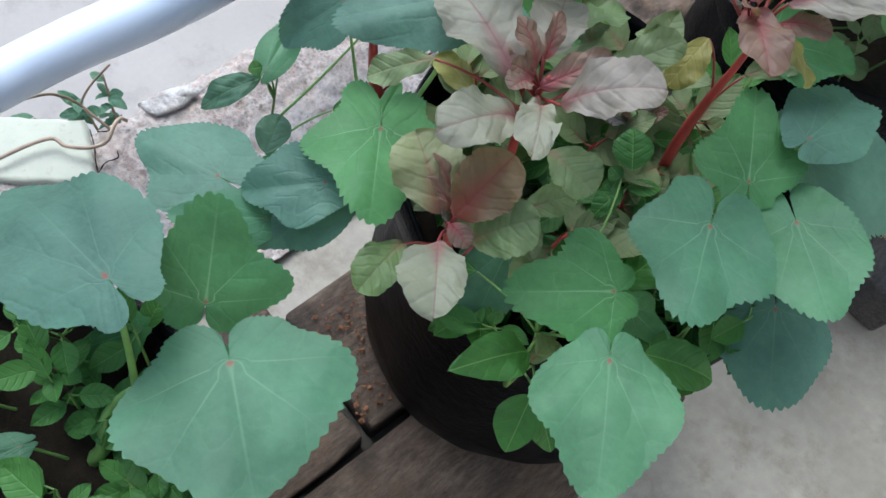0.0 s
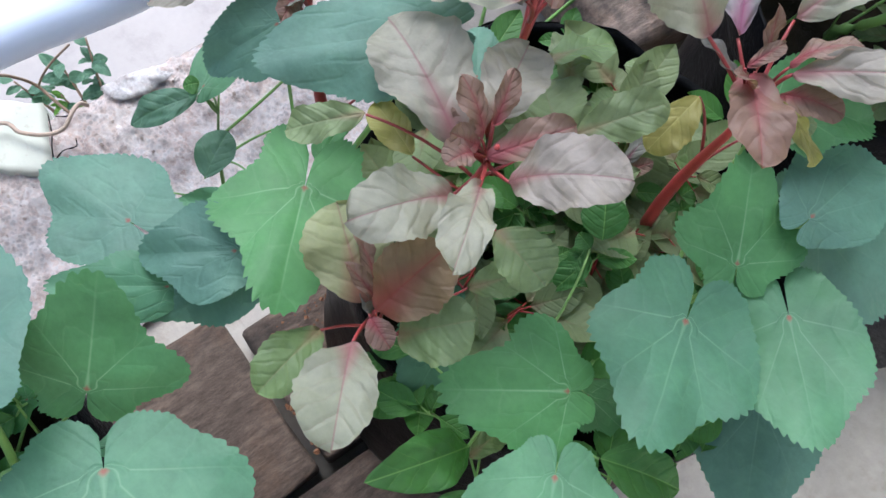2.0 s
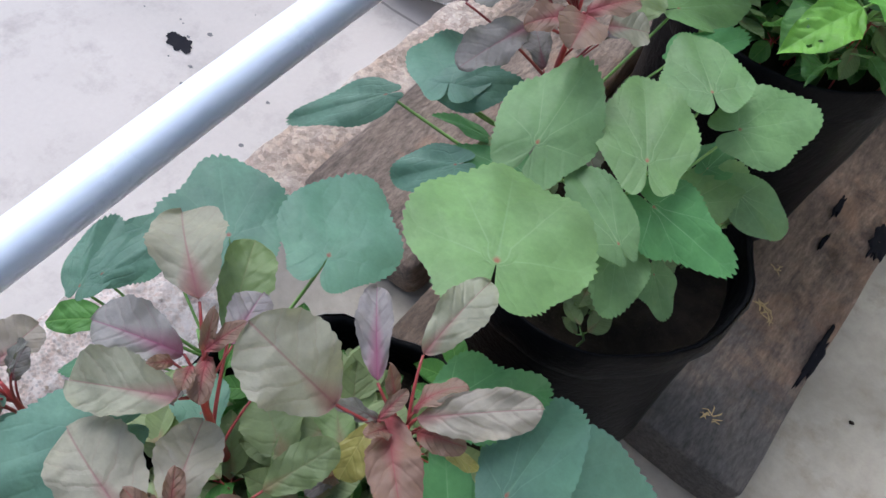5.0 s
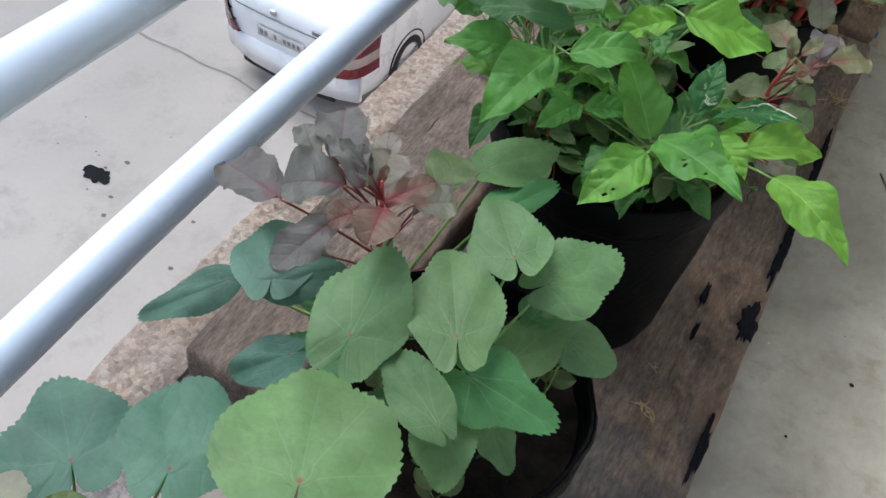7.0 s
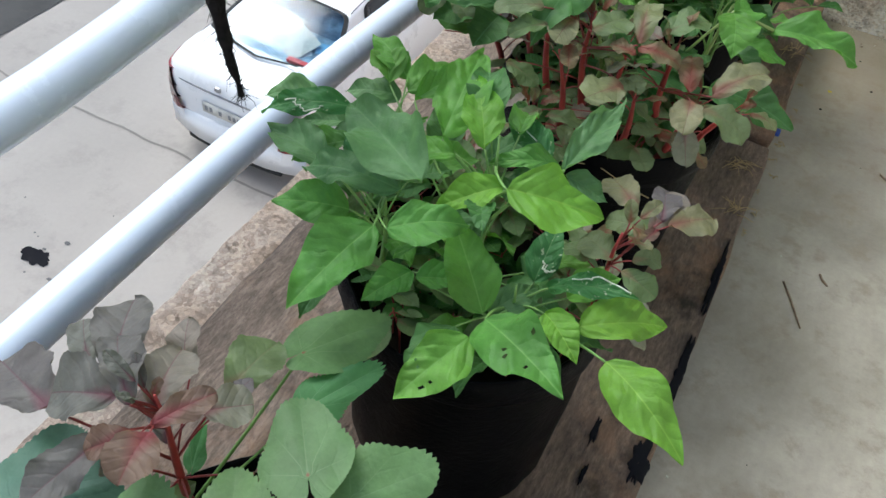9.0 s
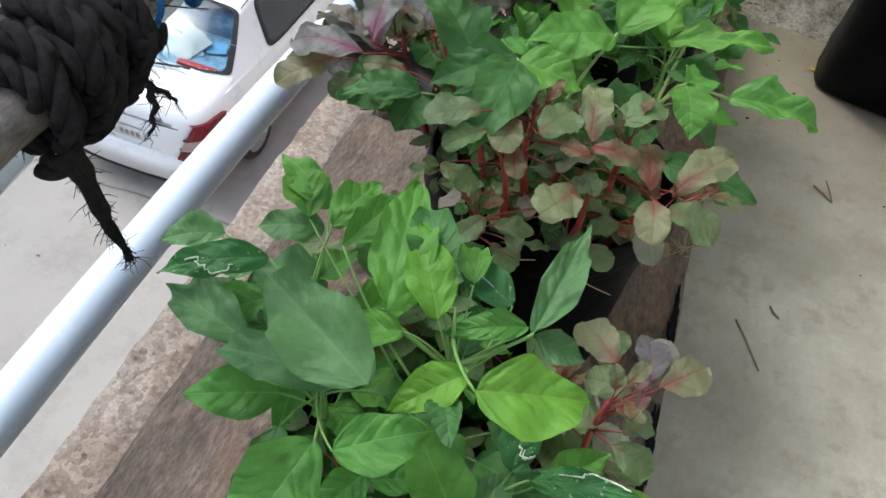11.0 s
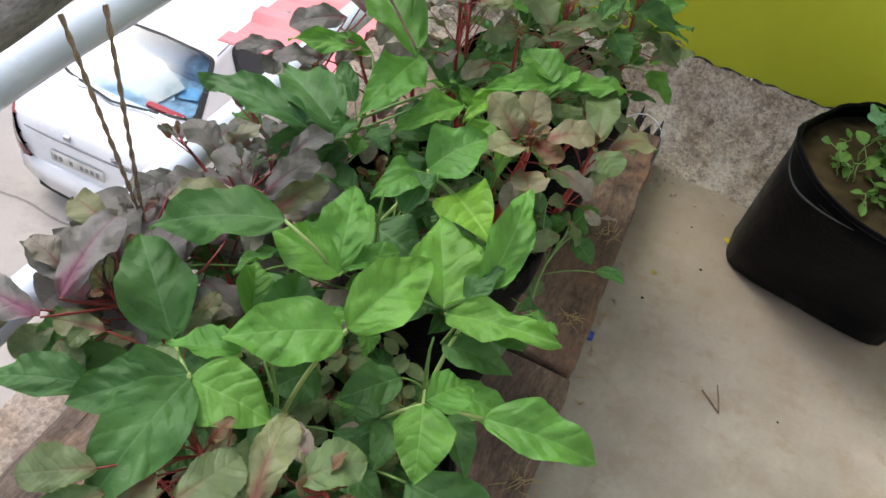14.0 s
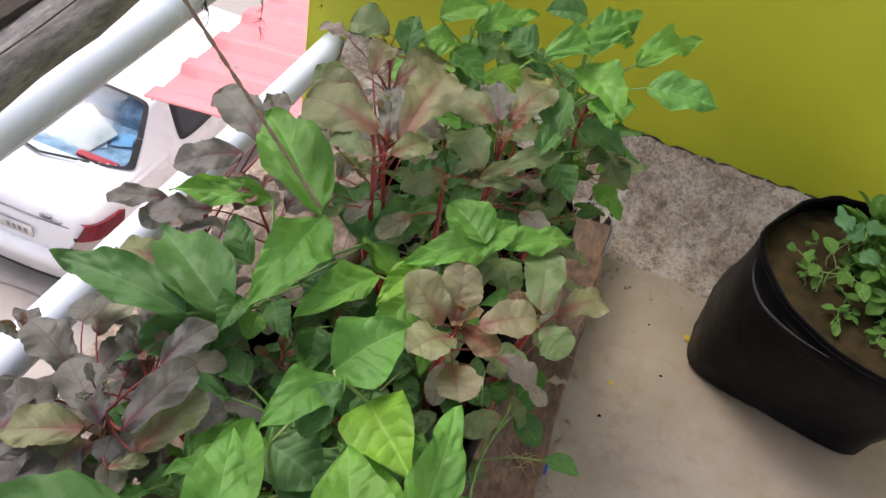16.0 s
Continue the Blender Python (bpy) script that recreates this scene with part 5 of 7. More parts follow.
tassel((-0.405, 1.262, 0.832), (-0.412, 1.268, 0.745), 0.006, 3)
tassel((-0.412, 1.268, 0.748), (-0.41, 1.300, 0.708), 0.0034, 5)
tassel((-0.412, 1.268, 0.752), (-0.41, 1.252, 0.702), 0.0042, 6)
tassel((-0.405, 1.150, 0.822), (-0.41, 1.187, 0.60), 0.0115, 9, 230, 1.2)
tassel(pole_at(2.24) + Vector((0, 0, -0.02)), (-0.37, 2.228, 0.815), 0.0012, 11)
tassel(pole_at(2.36) + Vector((0, 0, -0.02)), (-0.37, 2.354, 0.755), 0.0009, 12)
tassel(pole_at(2.54) + Vector((0, 0, -0.02)), (-0.37, 2.548, 0.70), 0.0009, 13)
part("loose_end", tube([(-0.372, 1.251, 0.853), (-0.370, 1.286, 0.831), (-0.368, 1.310, 0.817)], 0.0006, 5), ROPE_BLACK, coil)

twine = thing("jute_twine", (-0.37, 1.785, 0.55), "brown jute twine tying plants to the railing", "twine")


def cord(a, b, thick, sag, seed):
    a, b = Vector(a), Vector(b)
    shapes = []
    for ph in (0.0, math.pi):
        pts = []
        n = 60
        for i in range(n):
            f = i / (n - 1)
            p = a.lerp(b, f) + Vector((0, 0, -sag * 4 * f * (1 - f)))
            t = f * (b - a).length / 0.012 * 2 * math.pi / 4 + ph
            pts.append(p + Vector((math.cos(t), math.sin(t), 0)) * thick * 0.7)
        shapes.append(tube(pts, thick * 0.75, 6))
    return joined(*shapes)


part("cord", cord((-0.367, 1.785, 0.55), (-0.376, 1.731, 0.868), 0.0021, 0.0, 1), ROPE_BROWN, twine)
part("cord", cord((-0.367, 1.785, 0.55), (-0.352, 1.762, 0.872), 0.0021, 0.0, 2), ROPE_BROWN, twine)
part("cord", cord((-0.19, 2.17, 0.672), (-0.378, 2.17, 0.905), 0.0019, 0.0, 3), ROPE_BROWN, twine)
plant("okra_plant", "tall okra plant with broad blue-green toothed leaves", "okra plant", (-0.16, -0.05, 0.40), (-0.165, 0.010, 0.458), STEM_GREEN, STEM_GREEN, [
    ("O", -0.119, 0.062, 0.535, -113, 12, 8.1, 14.2, -3, 0.38),
    ("N", -0.164, 0.072, 0.520, 41, 41, 6.0, 10.2, 11),
    ("T", -0.194, 0.034, 0.560, 97, -26, 13.8, 9.9, -1),
    ("N", -0.198, 0.032, 0.460, 147, -40, 6.2, 3.7, -11),
], 1, 0.0048, ("NO", 0, 2))
plant("okra_plant", "okra plant with pale leaves leaning over the slab edge", "okra plant", (-0.22, 0.24, 0.40), (-0.217, 0.233, 0.465), STEM_GREEN, STEM_GREEN, [
    ("T", -0.180, 0.175, 0.540, 144, -11, 5.5, 5.8, -12, 0.42),
    ("N", -0.189, 0.226, 0.545, -133, 12, 6.9, 10.6, -1, 0.62),
    ("T", -0.262, 0.136, 0.468, 108, -13, 7.2, 8.8, 1, 0.52),
    ("O", -0.192, 0.135, 0.515, 152, 20, 5.8, 4.2, -11),
    ("T", -0.207, 0.320, 0.600, 143, -21, 9.7, 7.0, -13),
    ("T", -0.292, 0.273, 0.540, 162, -31, 5.9, 5.3, -16),
    ("T", -0.212, 0.375, 0.500, 51, 0, 4.1, 4.4, -1),
    ("T", -0.182, 0.179, 0.530, 163, -23, 7.8, 7.1, -9),
], 2, 0.0048, ("NO", 0, 2))
plant("okra_plant", "okra plant with large rounded leaves in the black bag", "okra plant", (-0.03, 0.38, 0.40), (-0.017, 0.376, 0.455), STEM_GREEN, STEM_GREEN, [
    ("O", -0.004, 0.357, 0.545, -153, 7, 7.5, 10.0, 2, 0.52),
    ("O", 0.019, 0.248, 0.525, -140, 3, 8.5, 9.5, 7, 0.25),
    ("O", 0.030, 0.412, 0.540, -130, 11, 7.6, 8.2, 18, 0.50),
    ("N", -0.011, 0.411, 0.536, 45, 16, 5.7, 7.8, -8, 0.33),
    ("T", -0.007, 0.459, 0.553, 2, -18, 10.8, 6.9, -1),
    ("T", 0.002, 0.499, 0.500, -55, -21, 11.3, 10.2, 11),
    ("T", 0.068, 0.400, 0.470, -135, -16, 7.2, 8.4, 14, 0.30),
    ("N", -0.072, 0.474, 0.580, -35, -16, 7.5, 6.3, 12),
    ("N", -0.012, 0.284, 0.523, 144, 1, 6.2, 8.7, -10, 0.25),
    ("O", -0.089, 0.271, 0.470, -154, -20, 5.9, 6.4, -0),
    ("N", -0.002, 0.306, 0.480, -70, -30, 4.0, 3.8, 14),
], 3, 0.0048, ("NO", 0, 2))
plant("okra_plant", "okra plant spreading leaves over the rough slab edge", "okra plant", (-0.26, 0.42, 0.40), (-0.308, 0.440, 0.410), STEM_GREEN, STEM_GREEN, [
    ("T", -0.331, 0.505, 0.460, 54, 0, 8.2, 12.2, 4),
    ("T", -0.245, 0.541, 0.480, 20, -5, 9.5, 11.5, 10),
    ("T", -0.390, 0.469, 0.440, 177, -18, 6.4, 5.7, -15),
    ("T", -0.357, 0.382, 0.500, 25, 0, 6.4, 3.9, 11),
    ("T", -0.354, 0.400, 0.500, -6, 0, 6.7, 3.7, 15),
], 4, 0.0048, ("NO", 0, 2))
plant("okra_plant", "bushy okra plant with matt green rounded leaves", "okra plant", (-0.12, 0.74, 0.38), (-0.086, 0.739, 0.482), STEM_GREEN, STEM_GREEN, [
    ("K", -0.102, 0.552, 0.628, 27, -15, 10.8, 13.6, 1),
    ("K", -0.156, 0.689, 0.580, 7, 12, 8.5, 8.8, 4),
    ("K", -0.080, 0.738, 0.579, 34, 2, 9.4, 9.2, -4),
    ("K", -0.077, 0.838, 0.584, 40, -8, 7.6, 8.2, -9),
    ("K", -0.042, 0.848, 0.556, -38, 4, 7.8, 8.4, 16),
    ("N", -0.056, 0.726, 0.552, -84, -17, 7.4, 7.9, 14),
    ("K", -0.056, 0.669, 0.560, 66, 7, 7.9, 5.2, -10),
    ("K", -0.058, 0.685, 0.530, -148, -21, 5.6, 5.9, 4),
    ("K", -0.042, 0.788, 0.500, -16, -6, 9.0, 6.1, 7),
    ("K", -0.007, 0.847, 0.490, -82, -19, 6.0, 5.5, 17),
    ("K", -0.025, 0.730, 0.470, -122, -30, 4.0, 3.9, 11),
], 5, 0.0048, ("NO", 0, 2))
plant("okra_plant", "okra plant with small leaves beside the railing", "okra plant", (-0.22, 0.80, 0.38), (-0.208, 0.792, 0.450), STEM_GREEN, STEM_GREEN, [
    ("T", -0.267, 0.720, 0.541, 30, -12, 9.0, 8.8, -5),
    ("T", -0.263, 0.715, 0.540, -41, 0, 6.9, 5.0, 17),
    ("T", -0.364, 0.754, 0.420, 135, -22, 10.9, 5.3, -18),
    ("T", -0.220, 0.680, 0.500, 129, -27, 6.6, 5.0, -16),
    ("K", -0.165, 0.955, 0.545, -24, -14, 10.4, 7.4, 0),
    ("N", -0.046, 0.842, 0.500, -5, 0, 4.7, 4.2, 4),
    ("N", -0.159, 0.707, 0.510, 100, -9, 6.3, 5.3, -14),
    ("N", -0.135, 0.910, 0.530, -26, 0, 7.6, 5.0, 13),
], 6, 0.0048, ("NO", 0, 2))
plant("amaranth_plant", "young amaranth with olive and dusky red leaves", "amaranth", (-0.10, 0.24, 0.40), (-0.101, 0.219, 0.560), STEM_RED, STEM_PINK, [
    ("E", -0.110, 0.212, 0.565, 72, 16, 5.4, 4.6, -7),
    ("S", -0.102, 0.213, 0.572, 0, 38, 5.2, 4.0, 8),
    ("G", -0.087, 0.217, 0.560, -32, 34, 4.5, 3.7, 12),
    ("A", -0.095, 0.194, 0.575, -134, 20, 5.8, 3.9, 2),
    ("G", -0.117, 0.188, 0.540, -165, 12, 4.8, 2.9, -6),
    ("R", -0.101, 0.209, 0.570, -93, 0, 1.9, 1.5, 9),
], 7, 0.0042, ("GGA", 5, 1))
plant("amaranth_plant", "amaranth with pale grey-pink ribbed leaves on red stalks", "amaranth", (-0.13, 0.32, 0.40), (-0.133, 0.301, 0.605), STEM_RED, STEM_PINK, [
    ("A", -0.146, 0.293, 0.600, 81, 0, 8.1, 5.2, -5),
    ("A", -0.142, 0.312, 0.610, 31, -10, 5.7, 3.8, 3),
    ("A", -0.112, 0.299, 0.605, -52, 36, 6.4, 3.9, 12),
    ("R", -0.130, 0.300, 0.600, -20, 18, 4.8, 2.2, 9),
    ("A", -0.122, 0.271, 0.604, 169, 20, 6.0, 3.7, -8),
    ("A", -0.115, 0.281, 0.616, -144, 30, 6.8, 2.4, -2),
    ("G", -0.101, 0.289, 0.576, -86, -1, 3.9, 3.3, 6),
    ("G", -0.189, 0.266, 0.590, 150, -19, 4.5, 2.2, -12),
    ("Y", -0.161, 0.278, 0.575, 88, 0, 3.7, 2.1, -5),
], 8, 0.0042, ("GGA", 5, 1))
plant("amaranth_plant", "amaranth with broad pink-veined leaves and a red heart", "amaranth", (-0.06, 0.42, 0.40), (-0.077, 0.426, 0.640), STEM_RED, STEM_PINK, [
    ("A", -0.106, 0.405, 0.655, 96, 32, 6.6, 5.4, -17),
    ("V", -0.103, 0.437, 0.633, 42, -3, 6.4, 2.3, -6),
    ("A", -0.093, 0.466, 0.638, -2, 11, 6.1, 3.0, 5),
    ("A", -0.069, 0.430, 0.650, -53, 25, 7.1, 2.8, 15),
    ("R", -0.085, 0.426, 0.630, -132, 12, 6.1, 3.1, 9),
    ("Y", -0.066, 0.434, 0.630, -74, -37, 5.0, 1.0, 19),
    ("Y", -0.097, 0.428, 0.590, -172, -29, 4.1, 2.4, -3),
    ("R", -0.085, 0.417, 0.645, -5, 13, 2.3, 0.9, 6),
], 9, 0.0042, ("GGA", 5, 1))
plant("amaranth_plant", "amaranth with purple-veined grey leaves", "amaranth", (-0.18, 0.36, 0.40), (-0.189, 0.377, 0.630), STEM_RED, STEM_PINK, [
    ("A", -0.178, 0.355, 0.635, 118, -12, 7.0, 3.9, -14),
    ("V", -0.200, 0.376, 0.627, 112, 3, 5.8, 3.6, -15),
    ("R", -0.187, 0.384, 0.630, -139, 17, 3.5, 1.6, -0),
    ("V", -0.182, 0.398, 0.630, 18, 0, 3.8, 2.6, 6),
    ("A", -0.223, 0.407, 0.620, 58, -8, 7.5, 5.1, -3),
    ("G", -0.205, 0.410, 0.590, 33, 0, 7.4, 3.7, 3),
], 10, 0.0042, ("GGA", 5, 1))
plant("amaranth_plant", "amaranth with dusky purple leaves by the railing", "amaranth", (-0.27, 0.30, 0.40), (-0.297, 0.293, 0.560), STEM_RED, STEM_PINK, [
    ("V", -0.321, 0.280, 0.563, 118, -12, 6.0, 3.2, -12),
    ("A", -0.319, 0.276, 0.555, 156, -13, 6.8, 2.5, -16),
    ("V", -0.316, 0.294, 0.560, 67, -10, 5.7, 2.5, 1),
    ("A", -0.312, 0.302, 0.560, 15, -15, 4.0, 3.2, 14),
    ("V", -0.310, 0.289, 0.560, 145, -32, 1.9, 1.1, -19),
], 11, 0.0042, ("GGA", 5, 1))
plant("amaranth_plant", "cluster of small green amaranth leaves in the bag", "amaranth", (-0.10, 0.42, 0.40), (-0.107, 0.419, 0.490), STEM_GREEN, STEM_GREEN, [
    ("G", -0.142, 0.391, 0.500, 63, -11, 5.5, 4.9, -6),
    ("G", -0.121, 0.425, 0.500, 49, -12, 4.7, 3.6, -6),
    ("G", -0.129, 0.394, 0.500, -21, -18, 3.2, 2.7, 10),
    ("G", -0.072, 0.370, 0.500, 45, -14, 4.2, 2.7, -5),
    ("G", -0.142, 0.482, 0.480, 46, -15, 3.7, 3.1, -6),
    ("G", -0.174, 0.427, 0.500, 44, -21, 5.5, 3.2, -3),
    ("W", -0.071, 0.362, 0.518, 52, 23, 3.0, 2.9, -9),
    ("G", -0.062, 0.460, 0.460, 43, -17, 3.4, 2.5, -7),
    ("G", -0.096, 0.458, 0.470, -93, -25, 2.3, 2.1, 13),
], 12, 0.0042, ("GGA", 5, 1))
plant("young_weed", "bright green seedling with glossy oval leaves", "weed", (-0.02, 0.23, 0.40), (-0.032, 0.267, 0.480), STEM_GREEN, STEM_GREEN, [
    ("W", -0.021, 0.228, 0.476, 165, 34, 8.0, 3.3, -6),
    ("W", 0.002, 0.218, 0.450, -153, -26, 4.5, 3.2, 3),
    ("W", -0.000, 0.225, 0.440, -109, -25, 4.8, 2.5, 8),
    ("G", -0.016, 0.225, 0.470, 2, -30, 4.0, 2.0, 2),
    ("W", -0.075, 0.358, 0.500, -162, 0, 2.0, 1.5, 0),
    ("W", -0.072, 0.356, 0.510, 90, 0, 1.2, 1.3, -15),
    ("W", -0.068, 0.357, 0.500, -176, -18, 3.2, 1.8, -2),
    ("W", -0.066, 0.360, 0.500, -37, 0, 2.6, 1.4, 7),
], 13, 0.0022, ("W", 0, 3))
plant("wild_seedling", "thin branching seedling on the broken slab edge", "seedling", (-0.36, 0.22, 0.06), (-0.352, 0.242, 0.410), STEM_GREEN, STEM_GREEN, [
    ("O", -0.351, 0.233, 0.420, 29, 0, 6.8, 3.5, 9),
    ("Z", -0.353, 0.227, 0.410, 163, -20, 5.8, 2.6, -16),
    ("Z", -0.315, 0.202, 0.360, 38, -11, 5.0, 3.2, 7),
    ("W", -0.355, 0.233, 0.420, 162, 0, 1.3, 1.5, -16),
    ("W", -0.362, 0.391, 0.420, 126, -18, 6.5, 3.1, -13),
], 14, 0.0022, ("W", 0, 3))
plant("amaranth_plant", "purple and red amaranth beside the white pipe", "amaranth", (-0.20, 0.82, 0.38), (-0.216, 0.816, 0.620), STEM_RED, STEM_PINK, [
    ("P", -0.304, 0.783, 0.570, 77, -13, 9.1, 6.0, -11),
    ("P", -0.246, 0.811, 0.600, 108, -17, 6.7, 5.7, -19),
    ("P", -0.260, 0.821, 0.610, 31, -7, 8.8, 5.1, 2),
    ("P", -0.285, 0.819, 0.600, 49, 0, 5.5, 3.0, -4),
    ("P", -0.222, 0.803, 0.620, 50, -7, 8.0, 3.8, -5),
    ("A", -0.216, 0.817, 0.600, 20, -9, 6.6, 4.7, 4),
    ("R", -0.195, 0.798, 0.620, -27, 0, 5.5, 2.7, 16),
    ("R", -0.198, 0.785, 0.620, 133, -14, 4.2, 2.7, -18),
    ("R", -0.189, 0.791, 0.625, -165, 6, 4.8, 4.2, -6),
    ("A", -0.188, 0.843, 0.580, -42, -13, 4.4, 4.0, 18),
    ("G", -0.192, 0.879, 0.560, -2, -8, 7.1, 5.2, 10),
], 15, 0.0042, ("PAP", 5, 8))
plant("bean_plant", "climbing bean with bright green pointed leaflets", "bean plant", (-0.02, 1.14, 0.40), (-0.016, 1.105, 0.600), STEM_GREEN, STEM_GREEN, [
    ("L", 0.097, 1.064, 0.597, -120, -7, 11.1, 5.6, 14),
    ("L", 0.059, 1.086, 0.597, -48, -14, 10.7, 4.9, 15),
    ("U", -0.020, 1.048, 0.597, -120, 12, 11.6, 6.3, 13),
    ("L", 0.026, 1.087, 0.595, -126, -5, 6.0, 3.7, 13),
    ("U", -0.023, 1.020, 0.599, 155, -20, 9.0, 5.4, -10),
    ("B", -0.031, 1.073, 0.570, 51, 30, 10.0, 5.6, -10),
    ("M", -0.002, 1.133, 0.576, 2, 29, 7.1, 3.7, 3),
    ("M", 0.014, 1.129, 0.582, -89, 24, 9.5, 2.7, 20),
    ("H", -0.028, 1.084, 0.560, -26, 0, 6.6, 3.4, 11),
    ("B", -0.121, 1.091, 0.560, 153, -9, 6.3, 3.8, -14),
    ("B", -0.114, 1.086, 0.560, -64, 0, 5.5, 3.3, 18),
], 16, 0.0035, ("DDB", 0, 8))
plant("bean_plant", "bean plant with lime-green upper leaflets", "bean plant", (-0.08, 1.17, 0.40), (-0.091, 1.201, 0.680), STEM_GREEN, STEM_GREEN, [
    ("L", -0.050, 1.130, 0.686, -63, -17, 10.4, 6.6, 20),
    ("L", -0.063, 1.158, 0.660, 133, -16, 7.1, 3.9, -19),
    ("H", -0.021, 1.231, 0.640, -81, -22, 5.4, 3.2, 23),
    ("B", -0.147, 1.188, 0.661, 11, 0, 16.6, 5.8, 5),
    ("L", -0.103, 1.199, 0.660, 32, 12, 9.5, 4.6, -5),
    ("B", -0.029, 1.235, 0.645, 117, -4, 7.8, 2.9, -21),
    ("H", -0.022, 1.228, 0.650, -7, 4, 13.3, 3.9, 7),
    ("M", -0.050, 1.271, 0.620, 63, 0, 7.8, 4.0, -17),
    ("B", -0.224, 1.273, 0.620, -19, 0, 9.5, 3.8, 17),
    ("B", -0.278, 1.308, 0.600, 37, 0, 7.6, 4.7, -4),
], 17, 0.0035, ("DDB", 0, 8))
plant("bean_plant", "bean plant with dull green leaflets scarred by leaf miners", "bean plant", (-0.19, 1.15, 0.40), (-0.195, 1.146, 0.640), STEM_GREEN, STEM_GREEN, [
    ("H", -0.131, 1.112, 0.668, 60, -4, 14.8, 7.4, -16),
    ("M", -0.290, 1.243, 0.600, 116, -10, 11.2, 3.8, -23),
    ("H", -0.272, 1.161, 0.580, 72, -10, 11.4, 5.3, -14),
    ("M", -0.245, 1.167, 0.580, 22, 14, 8.1, 3.2, 4),
    ("H", -0.162, 1.129, 0.626, 84, -20, 14.0, 5.0, -20),
    ("B", -0.159, 1.073, 0.624, 168, -12, 12.0, 6.4, -13),
    ("B", -0.139, 1.063, 0.640, -55, 0, 8.1, 4.9, 19),
], 18, 0.0035, ("DDB", 0, 8))
plant("amaranth_plant", "small grey-green amaranth with a reddish heart", "amaranth", (0.05, 1.20, 0.40), (0.063, 1.211, 0.620), STEM_RED, STEM_PINK, [
    ("P", 0.088, 1.234, 0.630, 12, 0, 5.0, 3.2, -4),
    ("E", 0.097, 1.232, 0.630, -40, -9, 6.1, 3.7, 15),
    ("E", 0.057, 1.249, 0.620, 44, -10, 5.7, 3.9, -15),
    ("G", 0.077, 1.232, 0.610, 86, -13, 4.4, 3.2, -22),
    ("G", 0.059, 1.203, 0.580, 56, -12, 4.9, 4.0, -17),
    ("G", 0.078, 1.195, 0.600, -45, -15, 3.8, 2.6, 17),
    ("G", 0.072, 1.184, 0.590, -98, -13, 4.4, 3.1, 19),
    ("R", 0.088, 1.232, 0.620, 165, 0, 2.8, 1.4, -6),
    ("G", 0.033, 1.208, 0.560, 55, -15, 3.8, 3.1, -16),
], 19, 0.0042, ("GGA", 5, 8))
plant("amaranth_plant", "amaranth with many red stems and olive leaves", "amaranth", (-0.10, 1.60, 0.40), (-0.099, 1.522, 0.660), STEM_RED, STEM_PINK, [
    ("G", -0.151, 1.461, 0.678, 120, -7, 6.3, 3.9, -18),
    ("G", -0.139, 1.453, 0.660, 136, -11, 5.4, 2.8, -16),
    ("E", -0.117, 1.486, 0.660, 175, -11, 5.1, 3.9, -6),
    ("G", -0.087, 1.471, 0.663, -22, -3, 6.6, 4.5, 10),
    ("E", -0.032, 1.498, 0.650, 11, 6, 8.9, 3.8, -2),
    ("S", -0.110, 1.463, 0.640, -156, -14, 4.1, 2.5, 3),
    ("S", -0.027, 1.476, 0.650, 87, 0, 3.5, 2.1, -18),
    ("E", -0.028, 1.462, 0.610, 156, 8, 7.3, 5.1, -8),
    ("G", -0.188, 1.465, 0.580, -89, -22, 5.3, 3.2, 17),
], 20, 0.0056, ("GGA", 5, 8))
plant("amaranth_plant", "amaranth with rosy leaves and crimson stems", "amaranth", (0.02, 1.62, 0.40), (0.006, 1.540, 0.640), STEM_RED, STEM_PINK, [
    ("G", -0.011, 1.537, 0.649, -52, 16, 6.3, 4.4, 4),
    ("S", -0.029, 1.491, 0.650, -82, -10, 5.8, 3.1, 19),
    ("S", 0.048, 1.497, 0.610, 15, 8, 6.8, 3.3, -6),
    ("E", 0.075, 1.509, 0.610, -35, 6, 9.4, 4.7, 8),
    ("E", 0.055, 1.484, 0.610, -171, -10, 5.8, 4.1, 5),
    ("G", 0.071, 1.478, 0.610, -75, -24, 7.5, 5.0, 18),
    ("G", 0.002, 1.498, 0.600, 118, 0, 4.7, 2.4, -16),
    ("G", -0.026, 1.508, 0.600, -157, 0, 4.1, 2.3, 6),
    ("G", 0.008, 1.497, 0.500, -134, -14, 4.0, 3.4, 11),
    ("G", -0.107, 1.426, 0.550, -67, -11, 5.1, 2.6, 15),
    ("G", -0.118, 1.436, 0.550, 151, -11, 5.1, 2.7, -10),
], 21, 0.0056, ("GGA", 5, 8))
plant("amaranth_plant", "low amaranth seedlings with olive leaves", "amaranth", (-0.16, 1.50, 0.40), (-0.134, 1.463, 0.520), STEM_RED, STEM_PINK, [
    ("G", -0.149, 1.417, 0.520, 119, -13, 4.6, 3.0, -15),
    ("G", -0.077, 1.453, 0.500, 164, -13, 4.4, 3.1, -6),
    ("W", -0.135, 1.398, 0.500, 94, -17, 3.4, 2.2, -14),
    ("G", -0.109, 1.419, 0.490, -175, -16, 3.7, 2.8, -2),
    ("W", -0.118, 1.486, 0.540, 160, -19, 3.1, 2.5, -9),
    ("G", -0.073, 1.418, 0.520, 18, 0, 4.3, 2.4, -2),
    ("W", -0.152, 1.474, 0.520, 162, 0, 2.2, 1.7, -9),
], 22, 0.0056, ("GGA", 5, 8))
